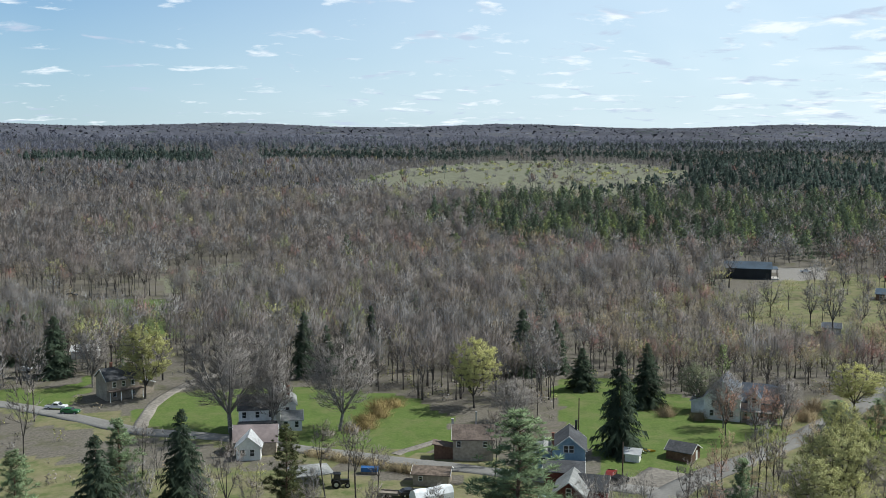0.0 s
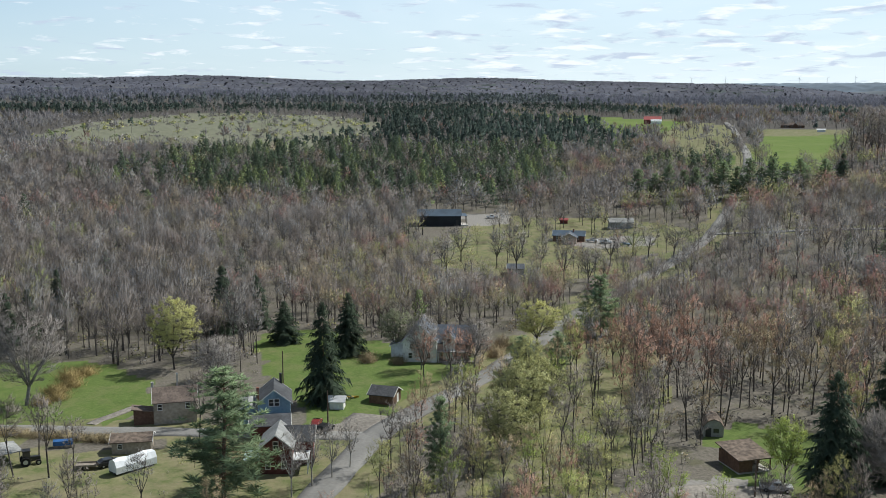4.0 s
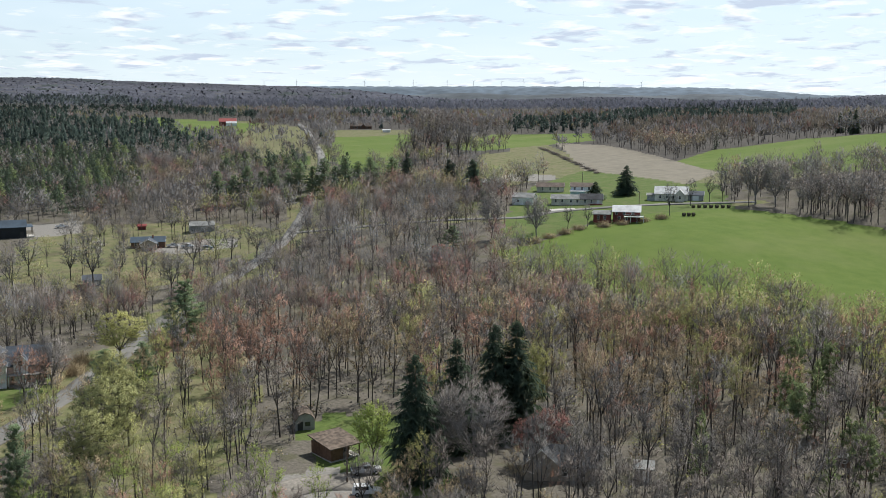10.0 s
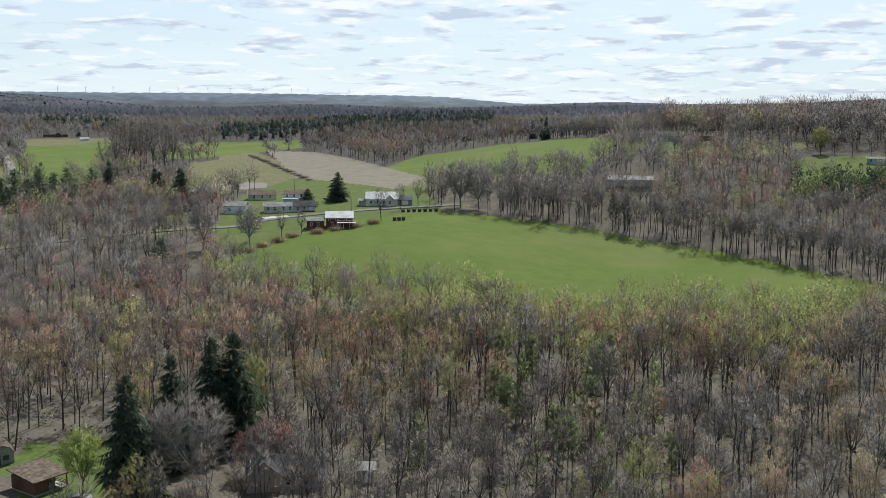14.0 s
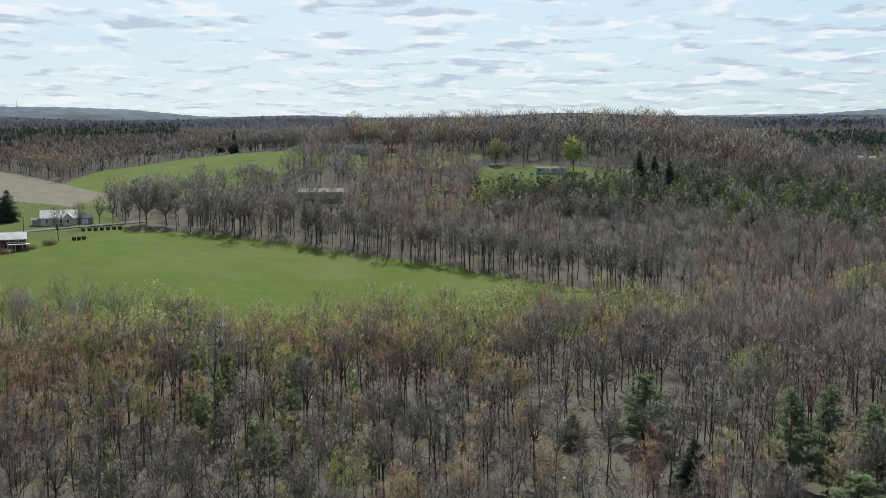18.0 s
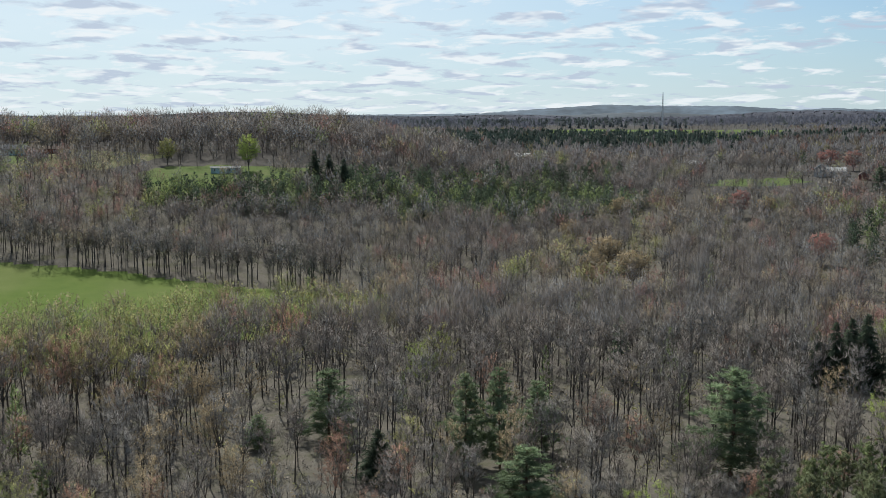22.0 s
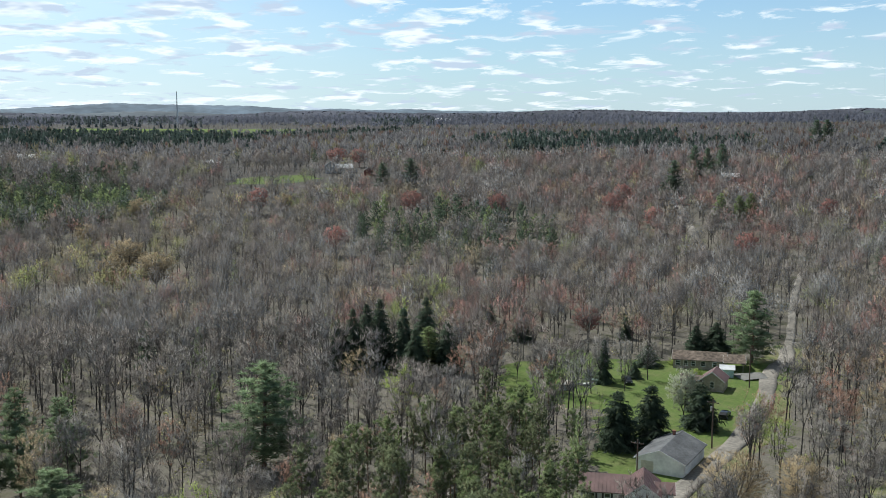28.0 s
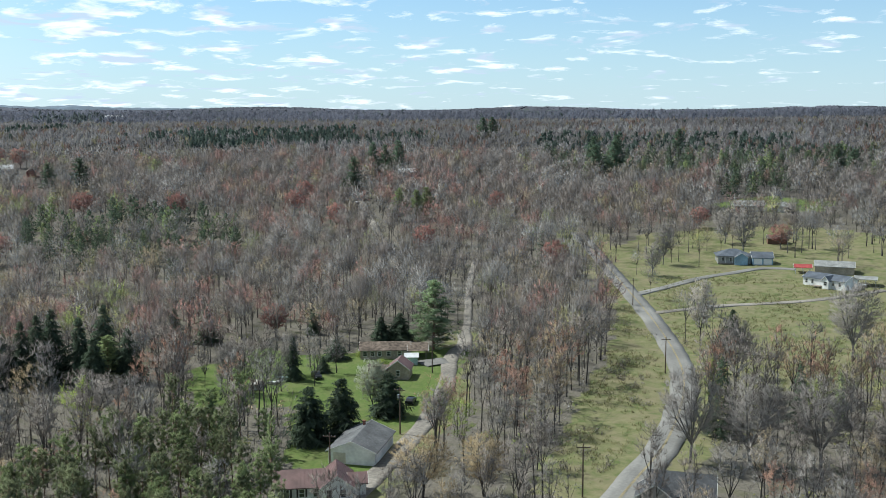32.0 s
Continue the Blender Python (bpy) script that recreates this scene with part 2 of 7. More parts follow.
GRASSLAND = [
    [(149, 451), (179, 479), (235, 447), (244, 382), (224, 354), (193, 358), (174, 330), (136, 328), (112, 371)],
    [(227, -365), (237, -422), (219, -450), (187, -476), (100, -470), (60, -400), (116, -388), (176, -364), (188, -331)],
    [(237, 430), (236, 372), (222, 345), (205, 378)],
    [(662, 1156), (651, 987), (443, 667), (385, 675)],
    [(-120, 215), (-70, 200), (-30, 198), (45, 180), (20, 130), (-40, 140), (-110, 170)],
    [(50, 150), (110, 250), (140, 270), (120, 200), (95, 165), (70, 140)],
    [(560, 150), (570, 205), (600, 190), (657, 211), (620, 125)],
]
HAY = [
    [(188, -331), (176, -364), (116, -388), (60, -330), (60, -265), (98, -220), (120, -245)],
    [(218, -351), (161, -285), (112, -215), (91, -148), (98, -133), (114, -172), (140, -229), (176, -295)],
]
CROPS = [
    [(1885, -319), (1926, -507), (1588, -670), (1250, -525), (1330, -370), (1360, -230), (1633, -277)],
    [(1179, 1224), (1270, 1130), (1177, 1024), (1063, 1092)],
    [(276, 259), (327, 269), (386, 245), (407, 178), (403, 101), (376, 19), (369, -6), (345, 7), (314, 63), (294, 95), (273, 132), (257, 170), (248, 206), (250, 246), (256, 264)],
    [(533, 385), (626, 416), (702, 386), (660, 300), (611, 246), (497, 222), (485, 252), (500, 320)],
    [(573, 812), (640, 775), (526, 633), (397, 505), (391, 522), (401, 558), (430, 628)],
    [(552, 627), (696, 724), (785, 668), (687, 580), (614, 585), (540, 574)],
    [(496, 1441), (600, 1401), (629, 1215), (659, 1102), (520, 903), (462, 892), (532, 1169)],
]
FIELD_EDGE = [[(267, 210), (296, 156), (314, 112), (359, 83), (374, 34), (353, 8), (308, 28), (295, 52), (280, 75), (255, 98), (246, 130), (228, 180)]]
PASTURE = [[(597, 597), (643, 598), (514, 441), (466, 383), (428, 381), (417, 417)], [(624, 897), (724, 866), (640, 775), (573, 812)], [(397, 487), (429, 487), (536, 558), (442, 460), (373, 429), (342, 424)], [(443, 309), (501, 328), (533, 385), (500, 320), (485, 252), (453, 297)], [(437, 468), (514, 541), (594, 565), (484, 421), (433, 395), (382, 381), (391, 416)]]
TILLED = [[(655, 596), (638, 524), (501, 328), (443, 309), (470, 404)]]
MEADOW = [[(-94, 966), (-42, 1225), (87, 1522), (265, 1420), (288, 1171), (243, 990), (150, 838), (70, 772), (-7, 813), (-77, 884)],
          [(-135, 470), (-107, 517), (-88, 491), (-86, 426), (-120, 423)]]
YARDS = [[(392, 398), (420, 383), (440, 400), (432, 425), (408, 425)], [(160, 489), (186, 488), (180, 456), (157, 453)], [(180, 395), (200, 408), (222, 395), (212, 374), (190, 380)], [(88, 143), (93, 145), (99, 141), (102, 136), (96, 126), (85, 116), (74, 125), (84, 137)]]

ROAD_MAIN = [(16, 138), (29, 160), (46, 187), (65, 205), (83, 223), (107, 250), (133, 279), (167, 310), (205, 342), (240, 376), (300, 450), (360, 530), (434, 636), (515, 767), (608, 919), (690, 1060)]
ROAD_CROSS = [(-150, 262), (-114, 250), (-94, 240), (-71, 226), (-49, 220), (-27, 210), (8, 197), (26, 190), (44, 183)]
ROAD_FARM = [(240, 376), (301, 306), (329, 300), (351, 289), (371, 275), (399, 255), (408, 248)]
ROAD_EAST = [(75, -110), (85, -146), (94, -179), (110, -217), (128, -247), (158, -286), (201, -336), (232, -371), (266, -408)]
ROAD_LANE = [(112, -98), (123, -122), (137, -151), (154, -179), (175, -206), (181, -219), (190, -230)]
TRACK_LANE = [(189, -229), (198, -241), (241, -295), (266, -330)]
ROAD_LANE_FAR = [(279, -295), (325, -333), (410, -403), (444, -431)]
DRIVE_HOUSE = [(-71, 228), (-74, 252), (-70, 275), (-60, 290)]
DRIVE_PAV = [(77.5, 136.5), (84, 138.4), (90, 138.6), (96, 135), (99, 131)]
DRIVE_EAST_A = [(159, -290), (151, -304.5), (144, -314.7), (124.7, -335.6), (108.5, -365)]
DRIVE_EAST_B = [(178, -312), (174.3, -334), (171.8, -351), (166, -365), (160, -379.6), (148.5, -384)]
ROADS = [(ROAD_MAIN, 6.0), (ROAD_CROSS, 5.0), (ROAD_FARM, 5.0), (ROAD_EAST, 6.6), (ROAD_LANE, 4.2), (TRACK_LANE, 1.2), (ROAD_LANE_FAR, 4.0),
         (DRIVE_HOUSE, 3.2), (DRIVE_PAV, 7.5), (DRIVE_EAST_A, 3.4), (DRIVE_EAST_B, 4.0)]


def in_any(polys, x, y):
    hit = np.zeros(np.shape(x), bool)
    for p in polys:
        hit |= inside(p, x, y)
    return hit


def wavy(x, y, s, seed=0.0):
    """Cheap smooth noise from 0 to 1 over the land, about s metres across."""
    x, y = np.asarray(x) / s + seed * 3.1, np.asarray(y) / s - seed * 1.7
    v = np.sin(x * 1.9 + 1.3 * np.sin(y * 1.3 + seed)) + np.sin(y * 2.3 + 1.7 * np.sin(x * 0.9 - seed)) + 0.6 * np.sin(x * 4.1 - y * 3.3 + seed)
    return np.clip(0.5 + v / 4.4, 0, 1)


def mesh_of(name, verts, faces, mats, slots=None, smooth=False, normals=None):
    """A mesh from arrays: verts n x 3, faces n x k, and, for foliage, a normal for each vertex."""
    me = bpy.data.meshes.new(name)
    verts, faces = np.asarray(verts, np.float32), np.asarray(faces, np.int32)
    n, k = faces.shape
    me.vertices.add(len(verts))
    me.vertices.foreach_set("co", verts.ravel())
    me.loops.add(n * k)
    me.loops.foreach_set("vertex_index", faces.ravel())
    me.polygons.add(n)
    me.polygons.foreach_set("loop_start", np.arange(0, n * k, k, dtype=np.int32))
    for ma in mats:
        me.materials.append(ma)
    if slots is not None:
        me.polygons.foreach_set("material_index", np.asarray(slots, np.int32))
    if smooth:
        me.polygons.foreach_set("use_smooth", np.ones(n, bool))
    me.update(calc_edges=True)
    me.validate()
    if normals is not None and len(me.vertices) == len(verts):
        me.attributes.new("custom_normal", "FLOAT_VECTOR", "POINT").data.foreach_set("vector", np.asarray(normals, np.float32).ravel())
        me.update()
    return me


def ground_material():
    ma = bpy.data.materials.new("ground_cover")
    ma.use_nodes = True
    nt = ma.node_tree
    N, L = nt.nodes.new, nt.links.new
    b = nt.nodes["Principled BSDF"]
    b.inputs["Roughness"].default_value, b.inputs["Specular IOR Level"].default_value = 0.95, 0.15
    co = N("ShaderNodeNewGeometry").outputs["Position"]

    def noise_tex(s, d=5.0, rough=0.6):
        n = N("ShaderNodeTexNoise")
        n.inputs["Scale"].default_value, n.inputs["Detail"].default_value, n.inputs["Roughness"].default_value = s, d, rough
        L(co, n.inputs["Vector"])
        return n.outputs["Fac"]

    def rng(v, a, c, lo=0.0, hi=1.0):
        n = N("ShaderNodeMapRange")
        n.inputs[1].default_value, n.inputs[2].default_value, n.inputs[3].default_value, n.inputs[4].default_value = a, c, lo, hi
        L(v, n.inputs[0])
        return n.outputs[0]

    def mix(f, a, c):
        n = N("ShaderNodeMix")
        n.data_type = "RGBA"
        L(f, n.inputs[0])
        for k, v in ((6, a), (7, c)):
            if isinstance(v, tuple):
                n.inputs[k].default_value = (*v, 1)
            else:
                L(v, n.inputs[k])
        return n.outputs[2]

    fine, mid, big = noise_tex(1.4), noise_tex(0.16), noise_tex(0.022, 3.0)
    litter = mix(rng(fine, 0.3, 0.7), (0.1, 0.09, 0.075), (0.198, 0.181, 0.153))
    litter = mix(rng(mid, 0.5, 0.72), litter, (0.105, 0.105, 0.06))
    # litter under far woods, its colour darkened to imitate shade between the trunks
    shaded_far_litter = mix(rng(mid, 0.35, 0.65), (0.075, 0.07, 0.064), (0.11, 0.1, 0.09))
    # ridge ground: distance haze painted in as blue-grey base colours
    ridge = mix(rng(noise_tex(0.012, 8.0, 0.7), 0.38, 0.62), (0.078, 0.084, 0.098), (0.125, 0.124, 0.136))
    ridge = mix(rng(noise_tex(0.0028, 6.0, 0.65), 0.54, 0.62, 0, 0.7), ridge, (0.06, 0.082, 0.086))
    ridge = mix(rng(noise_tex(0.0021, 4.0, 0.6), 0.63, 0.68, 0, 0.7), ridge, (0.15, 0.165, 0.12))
    lawn = mix(rng(fine, 0.3, 0.7), (0.083, 0.13, 0.033), (0.135, 0.182, 0.053))
    lawn = mix(rng(mid, 0.46, 0.72, 0, 0.8), lawn, (0.17, 0.175, 0.078))
    lawn = mix(rng(noise_tex(0.33, 6.0, 0.7), 0.5, 0.62, 0, 0.5), lawn, (0.07, 0.112, 0.03))
    crop = mix(rng(mid, 0.3, 0.7), (0.10, 0.155, 0.03), (0.135, 0.188, 0.042))
    crop = mix(rng(big, 0.45, 0.7, 0, 0.6), crop, (0.185, 0.21, 0.075))
    pasture = mix(rng(noise_tex(0.3, 7.0, 0.7), 0.38, 0.62), (0.105, 0.132, 0.048), (0.215, 0.205, 0.11))
    pasture = mix(rng(noise_tex(0.11, 8.0, 0.75), 0.45, 0.6, 0, 0.65), pasture, (0.225, 0.19, 0.125))
    tilled = mix(rng(mid, 0.3, 0.7), (0.205, 0.187, 0.15), (0.275, 0.248, 0.2))
    meadow = mix(rng(mid, 0.35, 0.65), (0.14, 0.147, 0.098), (0.205, 0.205, 0.148))
    yard = mix(rng(fine, 0.3, 0.7), (0.22, 0.21, 0.195), (0.30, 0.285, 0.265))
    col = litter
    for name, c in (("shaded_far_litter", shaded_far_litter), ("hazed_ridge", ridge), ("meadow", meadow), ("pasture", pasture), ("lawn", lawn), ("crop", crop), ("tilled", tilled), ("yard", yard)):
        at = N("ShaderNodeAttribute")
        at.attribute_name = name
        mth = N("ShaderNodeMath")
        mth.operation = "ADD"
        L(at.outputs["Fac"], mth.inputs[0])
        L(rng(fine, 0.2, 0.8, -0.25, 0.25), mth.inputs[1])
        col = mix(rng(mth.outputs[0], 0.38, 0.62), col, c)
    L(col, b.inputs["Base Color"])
    bp = N("ShaderNodeBump")
    bp.inputs["Strength"].default_value, bp.inputs["Distance"].default_value = 0.6, 0.15
    L(fine, bp.inputs["Height"])
    L(bp.outputs[0], b.inputs["Normal"])
    return ma


def build_ground():
    az = np.radians(np.concatenate([np.arange(-32, 26, 0.5), np.arange(26, 84, 0.2), np.arange(84, 172, 0.5), np.arange(172, 328, 4.0)]))
    r = np.concatenate([[0.01, 2], np.arange(20, 100, 20), np.arange(100, 480, 3.0), np.arange(480, 800, 5.0), np.arange(800, 1000, 9.0), np.geomspace(1000, 4900, 42)])
    A, R = np.meshgrid(az, r, indexing="ij")
    X, Y = R * np.sin(A), R * np.cos(A)
    n, m = A.shape
    Z = land(X, Y) + 0.25 * (wavy(X, Y, 9.0) - 0.5) * np.clip((600 - R) / 200, 0, 1)
    idx = np.arange(n * m).reshape(n, m)
    nxt = np.roll(idx, -1, axis=0)
    faces = np.stack([idx[:, :-1], nxt[:, :-1], nxt[:, 1:], idx[:, 1:]], -1).reshape(-1, 4)
    verts = np.stack([X, Y, Z], -1).reshape(-1, 3)
    me = mesh_of("ground", verts, faces, [ground_material()], smooth=True)
    x, y, rr = X.ravel(), Y.ravel(), R.ravel()
    # the edges of lawns and fields wander
    rough = np.clip((700 - rr) / 400, 0, 1)
    x = x + rough * (4.0 * (wavy(x, y, 8.0, 3.0) - 0.5) + 2.5 * (wavy(x, y, 3.1, 6.0) - 0.5))
    y = y + rough * (4.0 * (wavy(x, y, 7.0, 8.0) - 0.5) + 2.5 * (wavy(x, y, 2.7, 1.0) - 0.5))
    verge = np.zeros(len(x), bool)
    for line, w in ((ROAD_MAIN, 12), (ROAD_EAST, 13), (ROAD_CROSS, 9), (ROAD_FARM, 10), (ROAD_LANE, 7)):
        verge |= near_line(line, x, y) < w * (0.5 + 0.5 * wavy(x, y, 14))
    # the hazed ridge colour sets in gradually from 1900 m
    layers = {
        "shaded_far_litter": np.clip((rr - 420) / 300, 0, 1), "hazed_ridge": np.clip((rr - 1900) / 900, 0, 1), "meadow": in_any(MEADOW, x, y), "pasture": in_any(PASTURE + HAY + GRASSLAND, x, y) | (verge & (rr < 900)),
        "lawn": in_any(LAWNS, x, y), "crop": in_any(CROPS + FIELD_EDGE, x, y), "tilled": in_any(TILLED, x, y), "yard": in_any(YARDS, x, y)}
    for k, v in layers.items():
        at = me.attributes.new(k, "FLOAT", "POINT")
        at.data.foreach_set("value", np.asarray(v, np.float32))
    return tagged(new("ground", me), "rolling ground with brown leaf litter, lawns and green fields", "ground", kind="structure")


build_ground()


def smooth_line(pts, step=4.0):
    """Points along a smooth curve through pts."""
    p = np.array([pts[0], *pts, pts[-1]], float)
    out = []
    for k in range(1, len(p) - 2):
        n = max(2, int(np.hypot(*(p[k + 1] - p[k])) / step))
        for u in np.arange(n) / n:
            a, b, c, d = p[k - 1], p[k], p[k + 1], p[k + 2]
            out.append(0.5 * (2 * b + (c - a) * u + (2 * a - 5 * b + 4 * c - d) * u * u + (3 * b - a - 3 * c + d) * u ** 3))
    out.append(p[-1])
    return np.array(out)


def ribbon(name, line, width, ma, lift, label, category, kind="structure", offset=0.0, parent=None):
    p = smooth_line(line)
    t = np.gradient(p, axis=0)
    t /= np.linalg.norm(t, axis=1)[:, None] + 1e-9
    side = np.stack([t[:, 1], -t[:, 0]], 1)
    rows = []
    for w, dz in ((-0.5, -0.3), (-0.5, 0.0), (-0.25, 0.04), (0, 0.06), (0.25, 0.04), (0.5, 0.0), (0.5, -0.3)):
        jit = 0.18 * np.sin(np.arange(len(p)) * (1.7 + w)) * (abs(w) == 0.5) * min(1, width / 3)
        q = p + side * (w * width + offset + jit * np.sign(w))[:, None]
        rows.append(np.column_stack([q, land(p[:, 0], p[:, 1]) * 0.5 + land(q[:, 0], q[:, 1]) * 0.5 + lift + dz * min(1, width / 3)]))
    V = np.stack(rows, 1)
    n, m = V.shape[:2]
    idx = np.arange(n * m).reshape(n, m)
    f = np.stack([idx[:-1, :-1], idx[1:, :-1], idx[1:, 1:], idx[:-1, 1:]], -1).reshape(-1, 4)
    ob = new(name, mesh_of(name, V.reshape(-1, 3), f[:, ::-1], [ma], smooth=False))
    if parent:
        ob.parent = parent
        return ob
    return tagged(ob, label, category, kind=kind)


ribbon("road", ROAD_MAIN, 6.0, ASPHALT, 0.22, "worn pale grey asphalt country road", "road")
ribbon("road", ROAD_CROSS, 5.0, ASPHALT, 0.20, "narrow worn asphalt side road past houses", "road")
ribbon("road", ROAD_FARM, 5.0, ASPHALT, 0.21, "pale grey road past the farm houses", "road")
road_east = ribbon("road", ROAD_EAST, 6.6, ASPHALT, 0.22, "curving grey asphalt road with double yellow line", "road")
for o in (-0.13, 0.13):
    ribbon("centre_line", ROAD_EAST, 0.12, LINE_YELLOW, 0.30, "", "", offset=o, parent=road_east)
ribbon("road", ROAD_LANE, 4.2, GRAVEL, 0.20, "narrow pale gravel lane past small houses", "lane")
ribbon("track", TRACK_LANE, 2.6, GRAVEL, 0.20, "narrow gravel track under bare trees", "track")
ribbon("road", ROAD_LANE_FAR, 4.0, GRAVEL, 0.20, "straight pale gravel lane between woods", "lane")
ribbon("driveway", DRIVE_HOUSE, 3.2, GRAVEL, 0.17, "gravel driveway beside a tan house", "driveway")
ribbon("driveway", DRIVE_PAV, 7.5, GRAVEL, 0.17, "gravel parking driveway beside an open pavilion", "driveway")
ribbon("driveway", DRIVE_EAST_A, 3.4, GRAVEL, 0.17, "gravel driveway across the lawn", "driveway")
ribbon("driveway", DRIVE_EAST_B, 4.0, ASPHALT, 0.17, "dark asphalt driveway to a garage", "driveway")

# ---- the farthest ridge, with distance haze put into its blue base colour ----
SKYLINE_AZ = [20, 31, 35, 40, 44, 49, 52, 55, 58, 60, 62, 68, 78, 91, 96, 99, 101, 103, 105, 108, 110, 112, 113.5, 115, 117, 119, 121, 129, 150, 175]
SKYLINE_UP = [1.2, 1.26, 1.27, 1.25, 1.27, 1.24, 1.18, 1.17, 1.07, 0.88, 0.71, 0.65, 0.7, 0.78, 0.85, 1.06, 1.19, 1.32, 1.26, 1.23, 1.21, 1.08, 0.98, 1.07, 0.97, 1.06, 0.95, 0.88, 0.8, 0.75]


def hazed_ridge(near, rise, colour, label):
    """A ridge round the horizon: its distance, the share of the skyline that it reaches and its colour, which has the
    haze painted in.
    """
    ma = mat("hazed_backdrop_woods", colour, 0.95, 0.16, 0.02, 0.004, second=tuple(c * 1.12 for c in colour))
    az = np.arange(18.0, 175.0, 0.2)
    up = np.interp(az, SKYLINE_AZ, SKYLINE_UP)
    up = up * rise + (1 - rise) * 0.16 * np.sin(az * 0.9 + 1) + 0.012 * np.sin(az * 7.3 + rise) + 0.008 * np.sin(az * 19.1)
    rows = []
    for k, share in enumerate((-0.5, 0.2, 0.5, 0.74, 0.9, 1.0, 0.8)):
        r = near + 95 * k
        z = EYE + np.tan(np.radians(up * share)) * r + 4 * np.sin(az * 3.1 + k * 2.0) * (0 < share < 0.9)
        rows.append(np.column_stack([r * np.sin(np.radians(az)), r * np.cos(np.radians(az)), z]))
    V = np.stack(rows, 1)
    n, m = V.shape[:2]
    idx = np.arange(n * m).reshape(n, m)
    f = np.stack([idx[:-1, :-1], idx[:-1, 1:], idx[1:, 1:], idx[1:, :-1]], -1).reshape(-1, 4)
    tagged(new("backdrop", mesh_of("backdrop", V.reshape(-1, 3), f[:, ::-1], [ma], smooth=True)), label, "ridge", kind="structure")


# bluish base colours imitate the air haze in front of both ridges
hazed_ridge(4410, 1.0, (0.115, 0.15, 0.19), "long wooded ridge on the horizon, tinted blue for distance haze")
hazed_ridge(3980, 0.66, (0.085, 0.1, 0.115), "dark wooded foothills, haze-tinted, below a blue ridge")

# ---- trees ----


class Proto:
    """A tree of unit kinds: triangles, each of the wood (0) or of the crown (1)."""

    def __init__(self, seed):
        self.v, self.f, self.s, self.n = [], [], [], []
        self.r = np.random.default_rng(seed)

    def tube(self, p0, p1, r0, r1, n=4, slot=0):
        p0, p1 = np.asarray(p0, float), np.asarray(p1, float)
        d = (p1 - p0) / (np.linalg.norm(p1 - p0) + 1e-9)
        a = np.cross(d, (0.31, 0.87, 0.2))
        a /= np.linalg.norm(a)
        b = np.cross(d, a)
        k = len(self.v)
        self.n += [np.zeros(3)] * (k - len(self.n))
        for p, r in ((p0, r0), (p1, r1)):
            if r <= 0:
                self.v.append(p)
                self.n.append(d)
            else:
                for i in range(n):
                    t = 2 * math.pi * i / n
                    o = math.cos(t) * a + math.sin(t) * b
                    self.v.append(p + r * o)
                    self.n.append(o)
        for i in range(n):
            j = (i + 1) % n
            if r1 > 0:
                self.f += [(k + i, k + j, k + n + j), (k + i, k + n + j, k + n + i)]
                self.s += [slot, slot]
            else:
                self.f.append((k + i, k + j, k + n))
                self.s.append(slot)

    def blade(self, p, q, w, slot=1):
        """A thin twig from p to q."""
        d = q - p
        s = np.cross(d, self.r.normal(size=3))
        s *= 0.5 * w / (np.linalg.norm(s) + 1e-9)
        k = len(self.v)
        self.v += [p - s, p + s, q]
        self.f.append((k, k + 1, k + 2))
        self.s.append(slot)

    def leaf(self, p, size, slot=1):
        a, b = self.r.normal(size=3), self.r.normal(size=3)
        a *= size / np.linalg.norm(a)
        b *= size / np.linalg.norm(b)
        k = len(self.v)
        self.v += [p - 0.5 * a, p + 0.5 * a, p + b]
        self.f.append((k, k + 1, k + 2))
        self.s.append(slot)

    def done(self):
        return np.array(self.v, np.float32), np.array(self.f, np.int32), np.array(self.s, np.int32)

    def grown(self, cone=False, ragged=0.2):
        """The tree with soft crown normals that follow the dome or the cone of its foliage."""
        v, f, s = self.done()
        n = np.array(self.n + [np.zeros(3)] * (len(v) - len(self.n)), np.float32)
        soft = np.abs(n).sum(1) < 1e-6
        c = v[soft]
        if cone:
            q = np.column_stack([c[:, 0], c[:, 1], np.hypot(c[:, 0], c[:, 1]) * 0.7 + 0.3])
        else:
            low, top = np.percentile(c[:, 2], 12), c[:, 2].max()
            wide = np.percentile(np.hypot(c[:, 0], c[:, 1]), 90) + 0.1
            q = np.column_stack([c[:, 0] / wide, c[:, 1] / wide, (c[:, 2] - low) / (top - low + 0.1)])
        q /= np.linalg.norm(q, axis=1)[:, None] + 1e-6
        q += np.repeat(self.r.normal(0, ragged, (len(q) // 3 + 1, 3)), 3, axis=0)[:len(q)]
        n[soft] = q / (np.linalg.norm(q, axis=1)[:, None] + 1e-6)
        # each face turns the way its normals point
        face = np.cross(v[f[:, 1]] - v[f[:, 0]], v[f[:, 2]] - v[f[:, 0]])
        back = (face * (n[f[:, 0]] + n[f[:, 1]] + n[f[:, 2]])).sum(1) < 0
        f[back] = f[back][:, ::-1]
        return v, f, s, n


def way(az, up):
    return np.array([math.sin(az) * math.cos(up), math.cos(az) * math.cos(up), math.sin(up)])


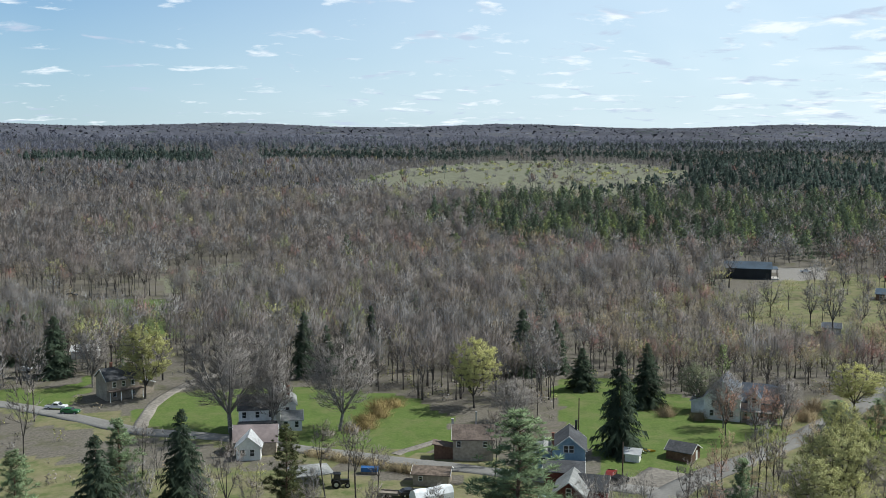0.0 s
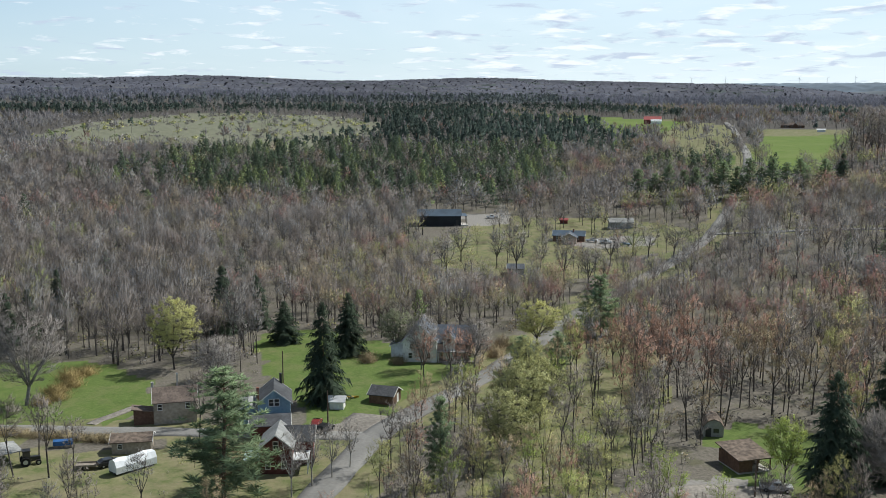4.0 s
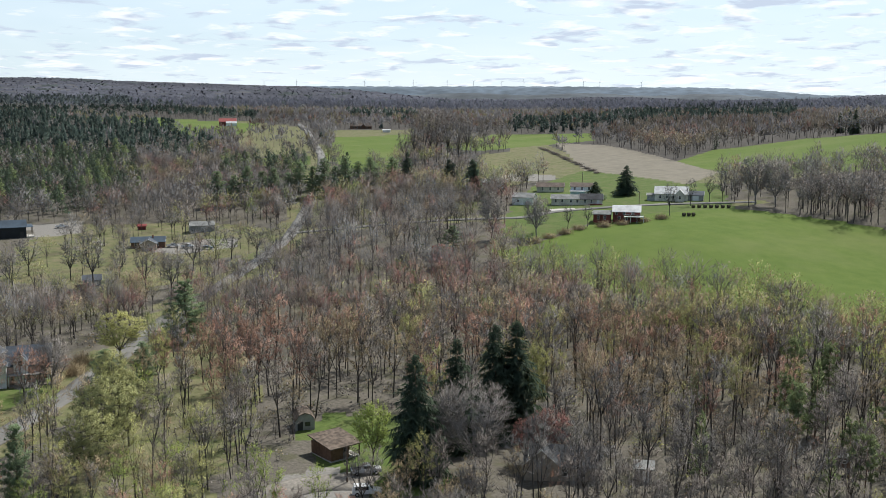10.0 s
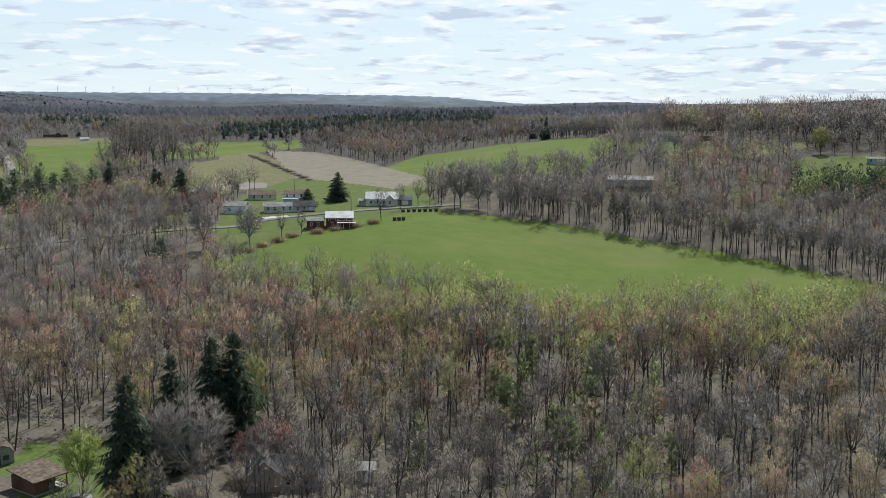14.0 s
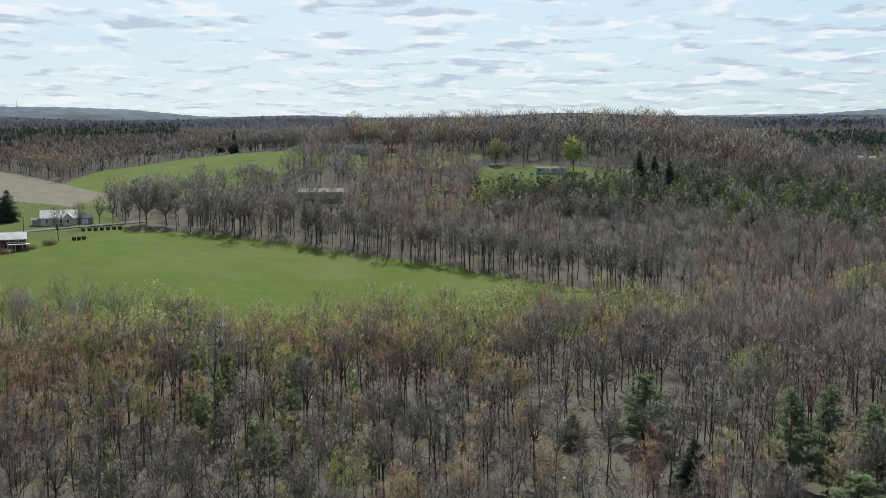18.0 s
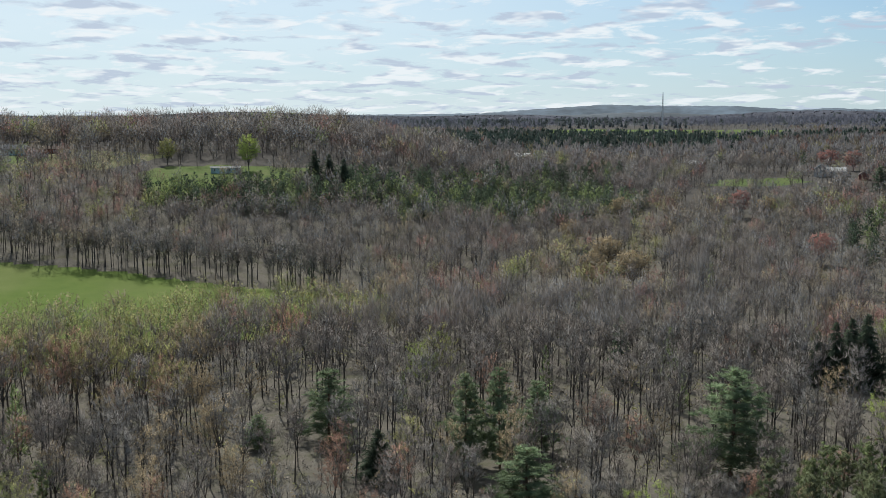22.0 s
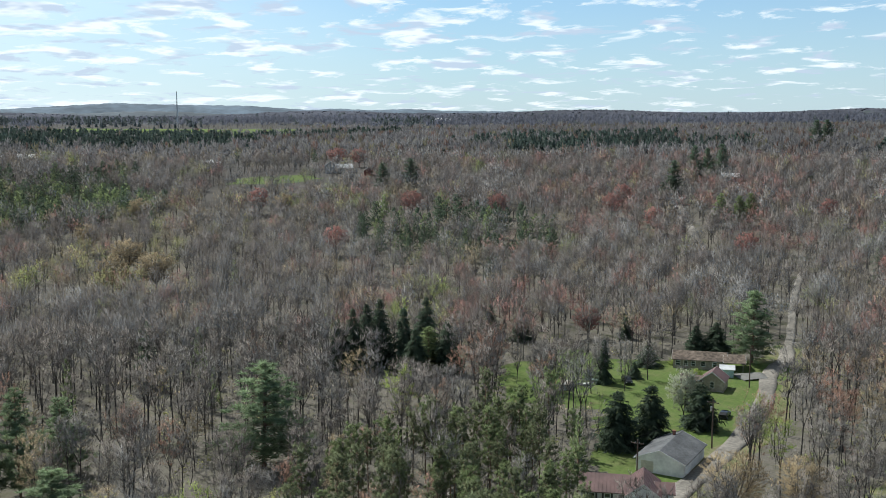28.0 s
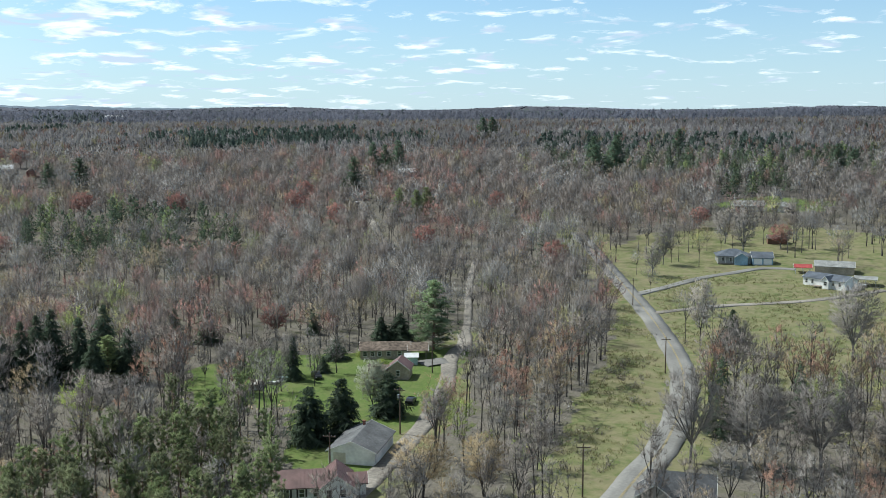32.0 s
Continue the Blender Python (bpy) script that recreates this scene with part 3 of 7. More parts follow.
def bare(seed, h=18.0, spread=3.2, base=0.45, clusters=34, twigs=13, length=1.5, width=0.1, leaves=0, size=0.3, trunk=0.17, limbs=3, sides=4, bough=1.0):
    """A broadleaf tree: a trunk that forks into limbs, boughs that reach into a domed crown, sprays of twigs and, in bud, small leaves."""
    P = Proto(seed)
    R = P.r
    zc, sv = h * (base + 1) / 2, h * (1 - base) / 2
    fork = np.array([R.normal(0, 0.02) * h, R.normal(0, 0.02) * h, h * base * 0.85])
    P.tube((0, 0, -0.4), fork, trunk, trunk * 0.8, sides + 1)
    lines = []
    turn0 = R.random() * 6.283
    for k in range(limbs):
        a = turn0 + 6.283 * k / limbs + R.normal(0, 0.3)
        out = spread * (0.55 + 0.3 * R.random()) * (0.25 if k == 0 and limbs > 2 else 1)
        end = fork * (1, 1, 0) + way(a, 0) * out + (0, 0, h * (0.78 + 0.14 * R.random() + (0.06 if k == 0 else 0)))
        bend = fork + (end - fork) * 0.45 + way(a, 0) * out * 0.16
        r0 = trunk * 0.62
        P.tube(fork, bend, r0, r0 * 0.6, max(3, sides - 1))
        P.tube(bend, end, r0 * 0.6, 0.012, 3)
        lines += [fork + (bend - fork) * u for u in (0.15, 0.4, 0.7)] + [bend + (end - bend) * u for u in (0, 0.2, 0.4, 0.6, 0.8, 0.95)]
    lines = np.array(lines)
    for k in range(clusters):
        d = R.normal(size=3)
        d *= R.random() ** 0.36 / np.linalg.norm(d)
        c = np.array([d[0] * spread, d[1] * spread, zc + d[2] * sv])
        cost = np.linalg.norm(lines - c, axis=1) + 1.2 * np.maximum(0, lines[:, 2] - c[2] + 0.5)
        p0 = lines[np.argmin(cost)]
        far = np.linalg.norm(c - p0)
        r0 = trunk * (0.12 + 0.04 * far) * bough
        if sides > 3 and far > 1.2:
            knee = p0 + (c - p0) * 0.5 + (0, 0, -0.05 * far) + R.normal(0, 0.09 * far, 3)
            P.tube(p0, knee, r0, r0 * 0.6, 3)
            P.tube(knee, c, r0 * 0.6, 0, 3)
        else:
            P.tube(p0, c, r0, 0, 3)
        ahead = (c - fork) / (np.linalg.norm(c - fork) + 1e-6) * 0.7 + (c - p0) / (far + 1e-6) * 0.25 + (0, 0, 0.3)
        for t in range(twigs):
            b0 = c + (p0 - c) * 0.65 * R.random() ** 1.5
            go = ahead + R.normal(0, 0.4, 3)
            b1 = b0 + length * (0.45 + 0.8 * R.random()) * go / np.linalg.norm(go)
            P.blade(b0, b1, width)
            for _ in range(leaves):
                P.leaf(b0 + (b1 - b0) * (0.35 + 0.7 * R.random()) + R.normal(0, 0.12, 3), size * (0.6 + 0.8 * R.random()))
    return P.grown()


def spruce(seed, h=18.0, spread=3.2, boughs=150, sprays=5, skirt=0.05, power=0.82, fine=1.0):
    """A spruce: drooping boughs of hanging sprays in a spiral round the trunk."""
    P = Proto(seed)
    R = P.r
    P.tube((0, 0, -0.4), (0, 0, h * 0.98), 0.013 * h, 0.0, 5)
    for k in range(boughs):
        u = ((k + R.random()) / boughs) ** 1.12
        z = h * (skirt + (0.97 - skirt) * u) + R.normal(0, 0.02 * h * (1 - u))
        l = (spread * (1 - u) ** power + 0.22) * (0.42 + 0.78 * R.random())
        a = 2.39996 * k + R.normal(0, 0.3)
        droop = radians(-10 - 16 * (1 - u) + R.normal(0, 11)) if u < 0.85 else radians(30)
        p0 = np.array([0, 0, z])
        p1 = p0 + l * way(a, droop)
        side = way(a + 1.571, 0)
        w = (0.08 * l + 0.08) * fine
        k0 = len(P.v)
        P.v += [p0, p0 + (p1 - p0) * 0.5 - side * w + (0, 0, -0.1), p1, p0 + (p1 - p0) * 0.5 + side * w + (0, 0, -0.1)]
        P.f += [(k0, k0 + 1, k0 + 2), (k0, k0 + 2, k0 + 3)]
        P.s += [1, 1]
        for t in range(sprays):
            b0 = p0 + (p1 - p0) * (0.25 + 0.75 * (t + R.random()) / sprays)
            b1 = b0 + (side * R.choice((-1, 1)) * (0.16 + 0.12 * R.random()) + way(a, 0) * 0.14) * (l * 0.9 + 0.4) + (0, 0, -(0.1 + 0.42 * R.random()) * (0.6 * l + 0.5))
            P.blade(b0, b1, (0.13 * l + 0.16) * fine)
    return P.grown(cone=True)


def pine(seed, h=17.0, spread=3.0, base=0.45, boughs=24, tufts=9, size=0.75, trunk=0.17, tiers=False):
    """A pine: clumps of needles on irregular boughs; in tiers, wide flat boughs in whorls that shorten to the top."""
    P = Proto(seed)
    R = P.r
    bend = R.normal(0, 0.25, 2)
    P.tube((0, 0, -0.4), (bend[0], bend[1], h * 0.6), trunk, trunk * 0.6, 5)
    P.tube((bend[0], bend[1], h * 0.6), (bend[0], bend[1], h * 0.97), trunk * 0.6, 0, 4)
    for k in range(boughs):
        u = (k + R.random()) / boughs
        if tiers:
            u = min(1.0, max(0.0, u + R.normal(0, 0.02)))
            ln = spread * (1.02 - u ** 1.5) ** 0.75 * (0.45 + 0.65 * R.random()) + 0.5
            rise = radians(2 + 42 * u + R.normal(0, 9))
        else:
            ln = spread * (0.55 + 0.6 * math.sin(math.pi * min(1, 0.2 + 0.78 * u))) * (0.5 + 0.6 * R.random())
            rise = radians(12 + 35 * u + R.normal(0, 8))
        z = h * (base + (0.96 - base) * u)
        a = 2.4 * k + R.normal(0, 0.5)
        p0 = np.array([bend[0], bend[1], z])
        p1 = p0 + ln * way(a, rise)
        P.tube(p0, p1, 0.05, 0, 3)
        balls = max(2, int(ln / (0.9 if tiers else 1.1)))
        for b in range(balls):
            c = p0 + (p1 - p0) * (0.3 + 0.75 * (b + R.random()) / balls) + R.normal(0, 0.1 * spread, 3) * (1, 1, 0.3)
            rad = (0.16 * spread + 0.18) * (0.7 + 0.6 * R.random()) * ((1.1 - 0.55 * u) if tiers else 1)
            for t in range(tufts):
                d = R.normal(size=3)
                d *= rad / np.linalg.norm(d)
                d = d * (1.2, 1.2, 0.75) + (0, 0, 0.25) if tiers else d + (0, 0, 0.12)
                P.blade(c + d * 0.15, c + d * (0.8 + 0.4 * R.random()), size * (0.7 + 0.6 * R.random()))
    return P.grown()


def bush(seed, h=2.0, n=60, size=0.35, wood=0):
    """A shrub of many stems with small leaves; `wood` 1 gives its stems the colour of the leaves."""
    P = Proto(seed)
    R = P.r
    for k in range(n):
        d = way(R.random() * 6.283, radians(25 + 60 * R.random()))
        p = np.array([R.normal(0, 0.25 * h), R.normal(0, 0.25 * h), 0.0])
        q = p + d * h * (0.5 + 0.6 * R.random())
        P.blade(p, q, 0.018 * h, wood)
        P.leaf(p + (q - p) * (0.6 + 0.4 * R.random()), size)
        P.leaf(p + (q - p) * (0.3 + 0.5 * R.random()), size)
    return P.grown()


def haze_tree(seed, h=18.0, spread=3.8, base=0.45, stems=2, twigs=84, width=0.3, length=2.4, leaves=0, size=0.7, loose=0.22):
    """A lighter bare tree for woods farther off: a stem, limbs that fan out from the fork and a domed crown of fine sprays."""
    P = Proto(seed)
    R = P.r
    fork = np.array([0, 0, h * base * 0.8])
    for k in range(stems):
        lean = way(R.random() * 6.283, 0) * 0.06 * h * (k > 0)
        P.tube((0.3 * k, 0, -0.4), lean + (0.3 * k, 0, 0.8 * h), 0.2, 0, 3)
    for k in range(7):
        tip = fork + way(2.4 * k + R.random(), radians(52 + 26 * R.random())) * (h - fork[2]) * 0.9 * (0.75 + 0.25 * R.random())
        P.tube(fork + (0, 0, 0.25 * k), tip, 0.1, 0, 3)
    # the crown is a few lobes, each a fan of sprays
    mid, tall = h * (base + 1) / 2, h * (1 - base) / 2
    lobes = [np.array([math.sin(2.4 * k) * 0.5 * spread * (k > 0), math.cos(2.4 * k) * 0.5 * spread * (k > 0), mid + tall * (0.42 if k == 0 else R.uniform(-0.45, 0.2))]) for k in range(5)]
    for k in range(twigs):
        c = lobes[k % 5]
        d = R.normal(size=3)
        d *= R.random() ** 0.35 / np.linalg.norm(d)
        p = c + d * (0.55 * spread, 0.55 * spread, 0.55 * tall)
        go = (p - fork) / (np.linalg.norm(p - fork) + 0.1) + 0.5 * d + (0, 0, 0.15) + R.normal(0, loose, 3)
        q = p + length * (0.5 + 0.6 * R.random()) * go / np.linalg.norm(go)
        P.blade(p - 0.3 * (q - p), q, width)
        for _ in range(leaves):
            P.leaf(p + (q - p) * (0.3 + 0.7 * R.random()), size * (0.6 + 0.7 * R.random()))
    return P.grown()


def conifer(seed, h=15.0, spread=3.2, base=0.15, n=120, width=0.6, length=1.6, power=0.65):
    """A dense young pine: a trunk hidden in a cone of upturned sprays."""
    P = Proto(seed)
    R = P.r
    P.tube((0, 0, -0.4), (0, 0, h * 0.95), 0.16, 0, 4)
    for k in range(n):
        u = R.random() ** 1.25
        rad = spread * (1 - u) ** power * (0.35 + 0.65 * math.sqrt(R.random())) * (0.8 + 0.35 * math.sin(19 * u + seed))
        a = R.random() * 6.283
        p = np.array([math.sin(a) * rad * 0.8, math.cos(a) * rad * 0.8, h * (base + (0.93 - base) * u)])
        P.blade(p, p + length * (1.15 - 0.6 * u) * (0.6 + 0.6 * R.random()) * way(a + R.normal(0, 0.5), radians(28 + 30 * u + R.normal(0, 14))), width * (0.7 + 0.5 * R.random()))
    return P.grown(cone=True)


NEAR = {
    "bare": [bare(10 + k, 17 + k % 3, 2.9 + 0.4 * (k % 3), 0.42 + 0.06 * (k % 3), 74, 14, 1.35, 0.054, limbs=3 + k % 3) for k in range(7)],
    "bud": [bare(30 + k, 16 + k % 2, 3.5, 0.42, 64, 9, 1.2, 0.045, 3, 0.15, trunk=0.15, limbs=4) for k in range(4)],
    "spruce": [spruce(50 + k, 18, 4.2, 200, 10, power=0.7, fine=0.65) for k in range(3)],
    "pine": [pine(60 + k, 16, 3.0, 0.48, 34, 44, 0.115) for k in range(3)] + [conifer(60 + k, 14 + k % 3, 2.9, 0.10, 420, 0.30, 1.25) for k in range(2)],
}
BEYOND = {
    "bare": [bare(70 + k, 17 + k % 3, 3.2 + 0.4 * (k % 3), 0.42 + 0.05 * (k % 3), 44, 10, 1.5, 0.095, limbs=3 + k % 2, sides=3) for k in range(6)],
    "bud": [bare(80 + k, 16.5, 3.8, 0.40, 42, 8, 1.4, 0.085, 5, 0.15, sides=3, limbs=4) for k in range(4)],
    "spruce": [spruce(90 + k, 18, 4.2, 90, 5, power=0.7) for k in range(3)],
    "pine": [conifer(95 + k, 15, 2.9, 0.12, 240, 0.42, 1.4) for k in range(3)],
}
MID = {
    "bare": [haze_tree(110 + k, 15.5 + k % 3, 4.8 + 0.6 * (k % 3), 0.2 + 0.05 * (k % 3), 1, 118, 0.62, 2.0, loose=0.4) for k in range(6)],
    "bud": [haze_tree(130 + k, 15.5, 4.8, 0.33, 1, 60, 0.45, 1.7, 1, 0.75, loose=0.4) for k in range(4)],
    "spruce": [spruce(150 + k, 17, 4.0, 50, 3, power=0.7) for k in range(3)],
    "pine": [conifer(160 + k, 17, 3.6, 0.34, 210, 0.62, 1.4, 0.45) for k in range(2)] + [conifer(163 + k, 13, 4.1, 0.06, 210, 0.66, 1.5, 0.45) for k in range(2)],
}
MID_EDGE = {
    "bare": [haze_tree(170 + k, 16 + k % 3, 4.1 + 0.5 * (k % 3), 0.38 + 0.05 * (k % 3), 1 + k % 2, 220, 0.3, 1.75, loose=0.4) for k in range(6)],
    "bud": [haze_tree(180 + k, 15.5, 4.3, 0.36, 1, 84, 0.3, 1.6, 2, 0.58, loose=0.4) for k in range(4)],
    "spruce": MID["spruce"], "pine": [conifer(190 + k, 16 - 3 * (k % 2), 3.2, 0.25 - 0.2 * (k % 2), 290, 0.38, 1.3, 0.5) for k in range(4)],
}


def far_tree(seed, kind):
    """A tree a kilometre off: a fan of sprays, tiers of boughs, or a ragged pine crown."""
    P = Proto(seed)
    R = P.r
    if kind in ("bare", "bud"):
        P.tube((0, 0, -0.5), (0, 0, 11), 0.3, 0, 3)
        for k in range(21):
            d = way(R.random() * 6.283, radians(90 * R.random() ** 0.7))
            p = np.array([0, 0, 5.5]) + d * (4.4, 4.4, 7.5) * R.random() ** 0.4
            P.blade(p, p + (d + (0, 0, 0.4) + R.normal(0, 0.3, 3)) * 2.7, 1.15)
        return P.grown()
    if kind == "spruce":
        for k in range(6):
            z, rad = 0.8 + 2.3 * k, 3.5 * (1 - k / 6.6)
            k0 = len(P.v)
            P.v.append(np.array([0, 0, z + 4.2]))
            P.v += [np.array([0, 0, z + R.normal(0, 0.35)]) + way(6.283 * j / 7 + k, 0) * rad * (0.75 + 0.5 * R.random()) for j in range(7)]
            P.f += [(k0, k0 + 1 + j, k0 + 1 + (j + 1) % 7) for j in range(7)]
            P.s += [1] * 7
        return P.grown(cone=True, ragged=0.15)
    P.tube((0, 0, -0.5), (0, 0, 13), 0.25, 0, 3)
    for k in range(30):
        d = way(R.random() * 6.283, radians(90 - 150 * R.random()))
        p = np.array([0, 0, 10.0]) + d * (2.6, 2.6, 5.0) * R.random() ** 0.3
        P.blade(p - d * 0.5, p + (d + (0, 0, 0.5)) * 1.6, 2.0)
    return P.grown(cone=True)


FAR = {k: [far_tree(200 + 10 * i + j, k) for j in range(4)] for i, k in enumerate(("bare", "bud", "spruce", "pine"))}

# far crowns: air haze put into the colour, greyer and cooler than near ones
TWIG_FAR = mat("hazed_twigs", (0.2, 0.194, 0.2), 0.95, 0.2, 0.08, 0.006, second=(0.24, 0.23, 0.236), through_light=0.45)
TAN_FAR = mat("hazed_buds", (0.19, 0.166, 0.138), 0.95, 0.25, 0.08, 0.006, through_light=0.4)
PINE_FAR = mat("hazed_needles", (0.07, 0.098, 0.085), 0.95, 0.3, 0.08, 0.006, through_light=0.4)
# ridge crowns: blue-grey base colours with the distance haze painted in
RIDGE_HAZED = mat("hazed_ridge_woods", (0.178, 0.187, 0.232), 0.95, 0.1, 0.02, 0.0025, through_light=0.5)
RIDGE_PINE_HAZED = mat("hazed_ridge_pines", (0.11, 0.132, 0.135), 0.95, 0.15, 0.02, 0.004, through_light=0.4)
PALE_FAR = mat("hazed_pale_twigs", (0.25, 0.245, 0.24), 0.95, 0.2, 0.08, 0.006, through_light=0.5)
RED_FAR = mat("hazed_red_buds", (0.2, 0.138, 0.12), 0.95, 0.25, 0.08, 0.006, through_light=0.4)
YELLOW_FAR = mat("hazed_yellow_buds", (0.21, 0.195, 0.125), 0.95, 0.25, 0.08, 0.006, through_light=0.4)
HAZED_FAR_CROWNS = [TWIG_FAR, TWIG_FAR, PALE_FAR, TAN_FAR, RED_FAR, YELLOW_FAR, YELLOW_FAR, PINE_FAR, PINE_FAR]
HAZED_RIDGE_CROWNS = [RIDGE_HAZED] * 6 + [RIDGE_PINE_HAZED] * 3
# sprays of twigs too fine to tell apart
SOFT_CROWNS = [mat("twig_spray_" + nm, c, 0.95, 0.15, 0.3, 0.085, second=tuple(1.2 * k for k in c), through_light=0.16, sparse=0.55) for nm, c in (
    ("grey", (0.23, 0.222, 0.219)), ("brown", (0.244, 0.216, 0.203)), ("pale", (0.305, 0.296, 0.29)), ("tan", (0.36, 0.295, 0.2)), ("red", (0.37, 0.2, 0.175)), ("yellow", (0.4, 0.395, 0.18)), ("green", (0.3, 0.36, 0.11)))] + [SPRUCE, PINE]
ALL_CROWNS = [TWIG_GREY, TWIG_BROWN, TWIG_PALE, BUD_TAN, BUD_RED, BUD_YELLOW, BUD_GREEN, SPRUCE, PINE]

# stands of evergreens: outline, share of evergreens, kind
STANDS = []


def evergreens(outline, share, kind):
    """A stand: its outline, the share of evergreens in it and their kind."""
    STANDS.append((outline, share, kind))


evergreens([(-49, 646), (25, 581), (109, 521), (141, 515), (152, 526), (185, 505), (230, 505), (379, 852), (221, 935), (100, 814), (27, 732)], 0.8, "pine")
evergreens([(-580, 1379), (-380, 1624), (-309, 1349), (-479, 1144)], 0.9, "spruce")
evergreens([(-310, 1639), (94, 1938), (1123, 2539), (598, 1349), (288, 1223), (335, 1495), (82, 1686)], 0.85, "pine")
evergreens([(330, 612), (382, 606), (401, 528), (348, 452), (314, 497), (301, 550)], 0.6, "pine")
evergreens([(269, 1108), (419, 1218), (507, 1066), (412, 764), (330, 612), (313, 755), (262, 805), (211, 853)], 0.85, "spruce")
evergreens([(510, 118), (528, 79), (554, 20), (593, -8), (639, -68), (620, -145), (567, -157), (533, -141), (507, -82), (498, -33), (484, 45), (489, 87), (485, 112)], 0.05, "pine")
evergreens([(439, -217), (454, -265), (420, -303), (374, -293), (343, -248), (373, -201), (402, -199)], 0.8, "pine")
evergreens([(141, -58), (152, -76), (163, -94), (165, -106), (160, -122), (140, -118), (105, -90), (98, -77), (108, -59), (124, -49)], 0.8, "pine")
evergreens([(164, -38), (168, -52), (175, -66), (172, -80), (150, -70)], 0.25, "pine")
evergreens([(167, 112), (181, 101), (181, 81), (186, 62), (154, 51), (143, 64), (138, 92)], 0.38, "pine")
evergreens([(181, 118), (218, 75), (186, 62), (165, 54), (172, 80), (165, 112)], 0.3, "pine")
evergreens([(138, 92), (160, 104), (165, 112), (150, 112)], 0.4, "pine")
evergreens([(454, -638), (467, -740), (368, -754), (260, -658), (226, -572), (284, -583), (367, -548)], 0.55, "pine")
evergreens([(1081, -146), (1330, -398), (1125, -336), (947, -130)], 0.9, "spruce")
evergreens([(1200, -409), (1289, -694), (1162, -643), (1056, -366)], 0.7, "spruce")
evergreens([(1526, -259), (1435, -395), (1308, -439), (1145, -385), (1266, -215)], 0.7, "spruce")
evergreens([(2203, -48), (2117, -285), (2471, -534), (2093, -677), (1761, -548), (1766, -279), (1722, -76)], 0.7, "spruce")
evergreens([(661, -74), (675, -169), (638, -160), (615, -69)], 0.7, "pine")
evergreens([(775, 1060), (838, 1005), (980, 1180), (900, 1260)], 0.7, "spruce")
evergreens([(987, -703), (937, -912), (740, -721), (820, -583)], 0.75, "spruce")
evergreens([(995, -643), (986, -705), (803, -574), (849, -548)], 0.7, "spruce")
evergreens([(603, -845), (545, -924), (424, -720), (503, -706)], 0.6, "pine")
evergreens([(458, -855), (229, -754), (190, -629), (292, -641), (394, -707)], 0.55, "pine")
evergreens([(1182, -77), (1046, -261), (990, -374), (1130, -420), (1270, -360), (1330, -107)], 0.75, "spruce")
evergreens([(841, -584), (836, -752), (776, -763), (791, -556)], 0.9, "spruce")
evergreens([(-646, 1846), (-427, 1839), (-275, 1199), (-390, 1112)], 0.9, "spruce")
evergreens([(-335, 1809), (-63, 1875), (390, 2084), (813, 2288), (741, 1490), (708, 1181), (587, 1001), (545, 1109), (457, 1262), (231, 1235), (58, 1260), (-80, 1326), (-243, 1308)], 0.85, "pine")
evergreens([(194, 1036), (345, 1307), (442, 1287), (468, 1051), (417, 836), (370, 855), (282, 920), (229, 930)], 0.9, "spruce")
evergreens([(856, 856), (1008, 862), (1281, 998), (1589, 975), (1744, 979), (1140, 640), (945, 695), (739, 631), (650, 651)], 0.8, "spruce")
evergreens([(1321, -20), (1461, -206), (1303, -289), (1147, -394), (936, -325), (921, -204), (982, -105), (783, -33)], 0.85, "spruce")
evergreens([(2002, -271), (2359, -441), (2202, -489), (2072, -610), (1688, -497), (1644, -307)], 0.85, "spruce")
evergreens([(1787, -906), (1971, -1163), (1481, -874), (1462, -751)], 0.8, "spruce")
evergreens([(761, -522), (825, -614), (781, -635), (680, -553), (686, -480)], 0.8, "spruce")
evergreens([(742, -509), (829, -635), (731, -735), (664, -668), (726, -556), (681, -475)], 0.9, "spruce")
evergreens([(755, -759), (743, -836), (665, -748), (674, -686)], 0.7, "spruce")
evergreens([(529, -776), (482, -865), (379, -962), (272, -693), (311, -635), (384, -612), (442, -663)], 0.55, "pine")
evergreens([(2097, -2797), (1008, -2358), (1536, -2073)], 0.8, "pine")
evergreens([(267, -559), (232, -585), (203, -514), (236, -508)], 0.7, "pine")
evergreens([(456, -225), (463, -269), (343, -268), (326, -248), (381, -187)], 0.75, "pine")

# woods whose crowns take a tint in bud: outline, share in bud, shares of tan, red, yellow and green
TINTS = []


def tint(outline, share, blend):
    TINTS.append((outline, share, np.cumsum(blend)))


tint([(160, 310), (197, 243), (225, 197), (246, 150), (310, 78), (215, 53), (156, 94), (129, 127), (90, 177)], 0.7, (0.45, 0.35, 0.2, 0))
tint([(78, 225), (92, 204), (64, 142), (48, 131), (32, 138), (52, 161)], 0.65, (0.3, 0, 0.5, 0.2))
tint([(254, 169), (290, 114), (333, 30), (318, -7), (255, 9), (227, 75), (217, 146)], 0.88, (0.3, 0, 0.65, 0.05))
tint([(330, -46), (414, -67), (434, -96), (482, -118), (467, -140), (318, -90)], 0.75, (0.45, 0.15, 0.4, 0))
tint([(565, -139), (529, -216), (424, -173), (425, -79)], 0.5, (0.5, 0.2, 0.3, 0))
tint([(281, -173), (239, -215), (179, -160), (188, -118)], 0.5, (0.15, 0.85, 0, 0))
tint([(700, -512), (534, -674), (274, -347), (356, -272)], 0.35, (0.2, 0.75, 0.05, 0))
tint([(279, -446), (196, -496), (147, -375), (214, -344)], 0.5, (0.5, 0.4, 0.1, 0))
tint([(212, -269), (178, -299), (100, -167), (117, -149)], 0.35, (0.35, 0.6, 0.05, 0))
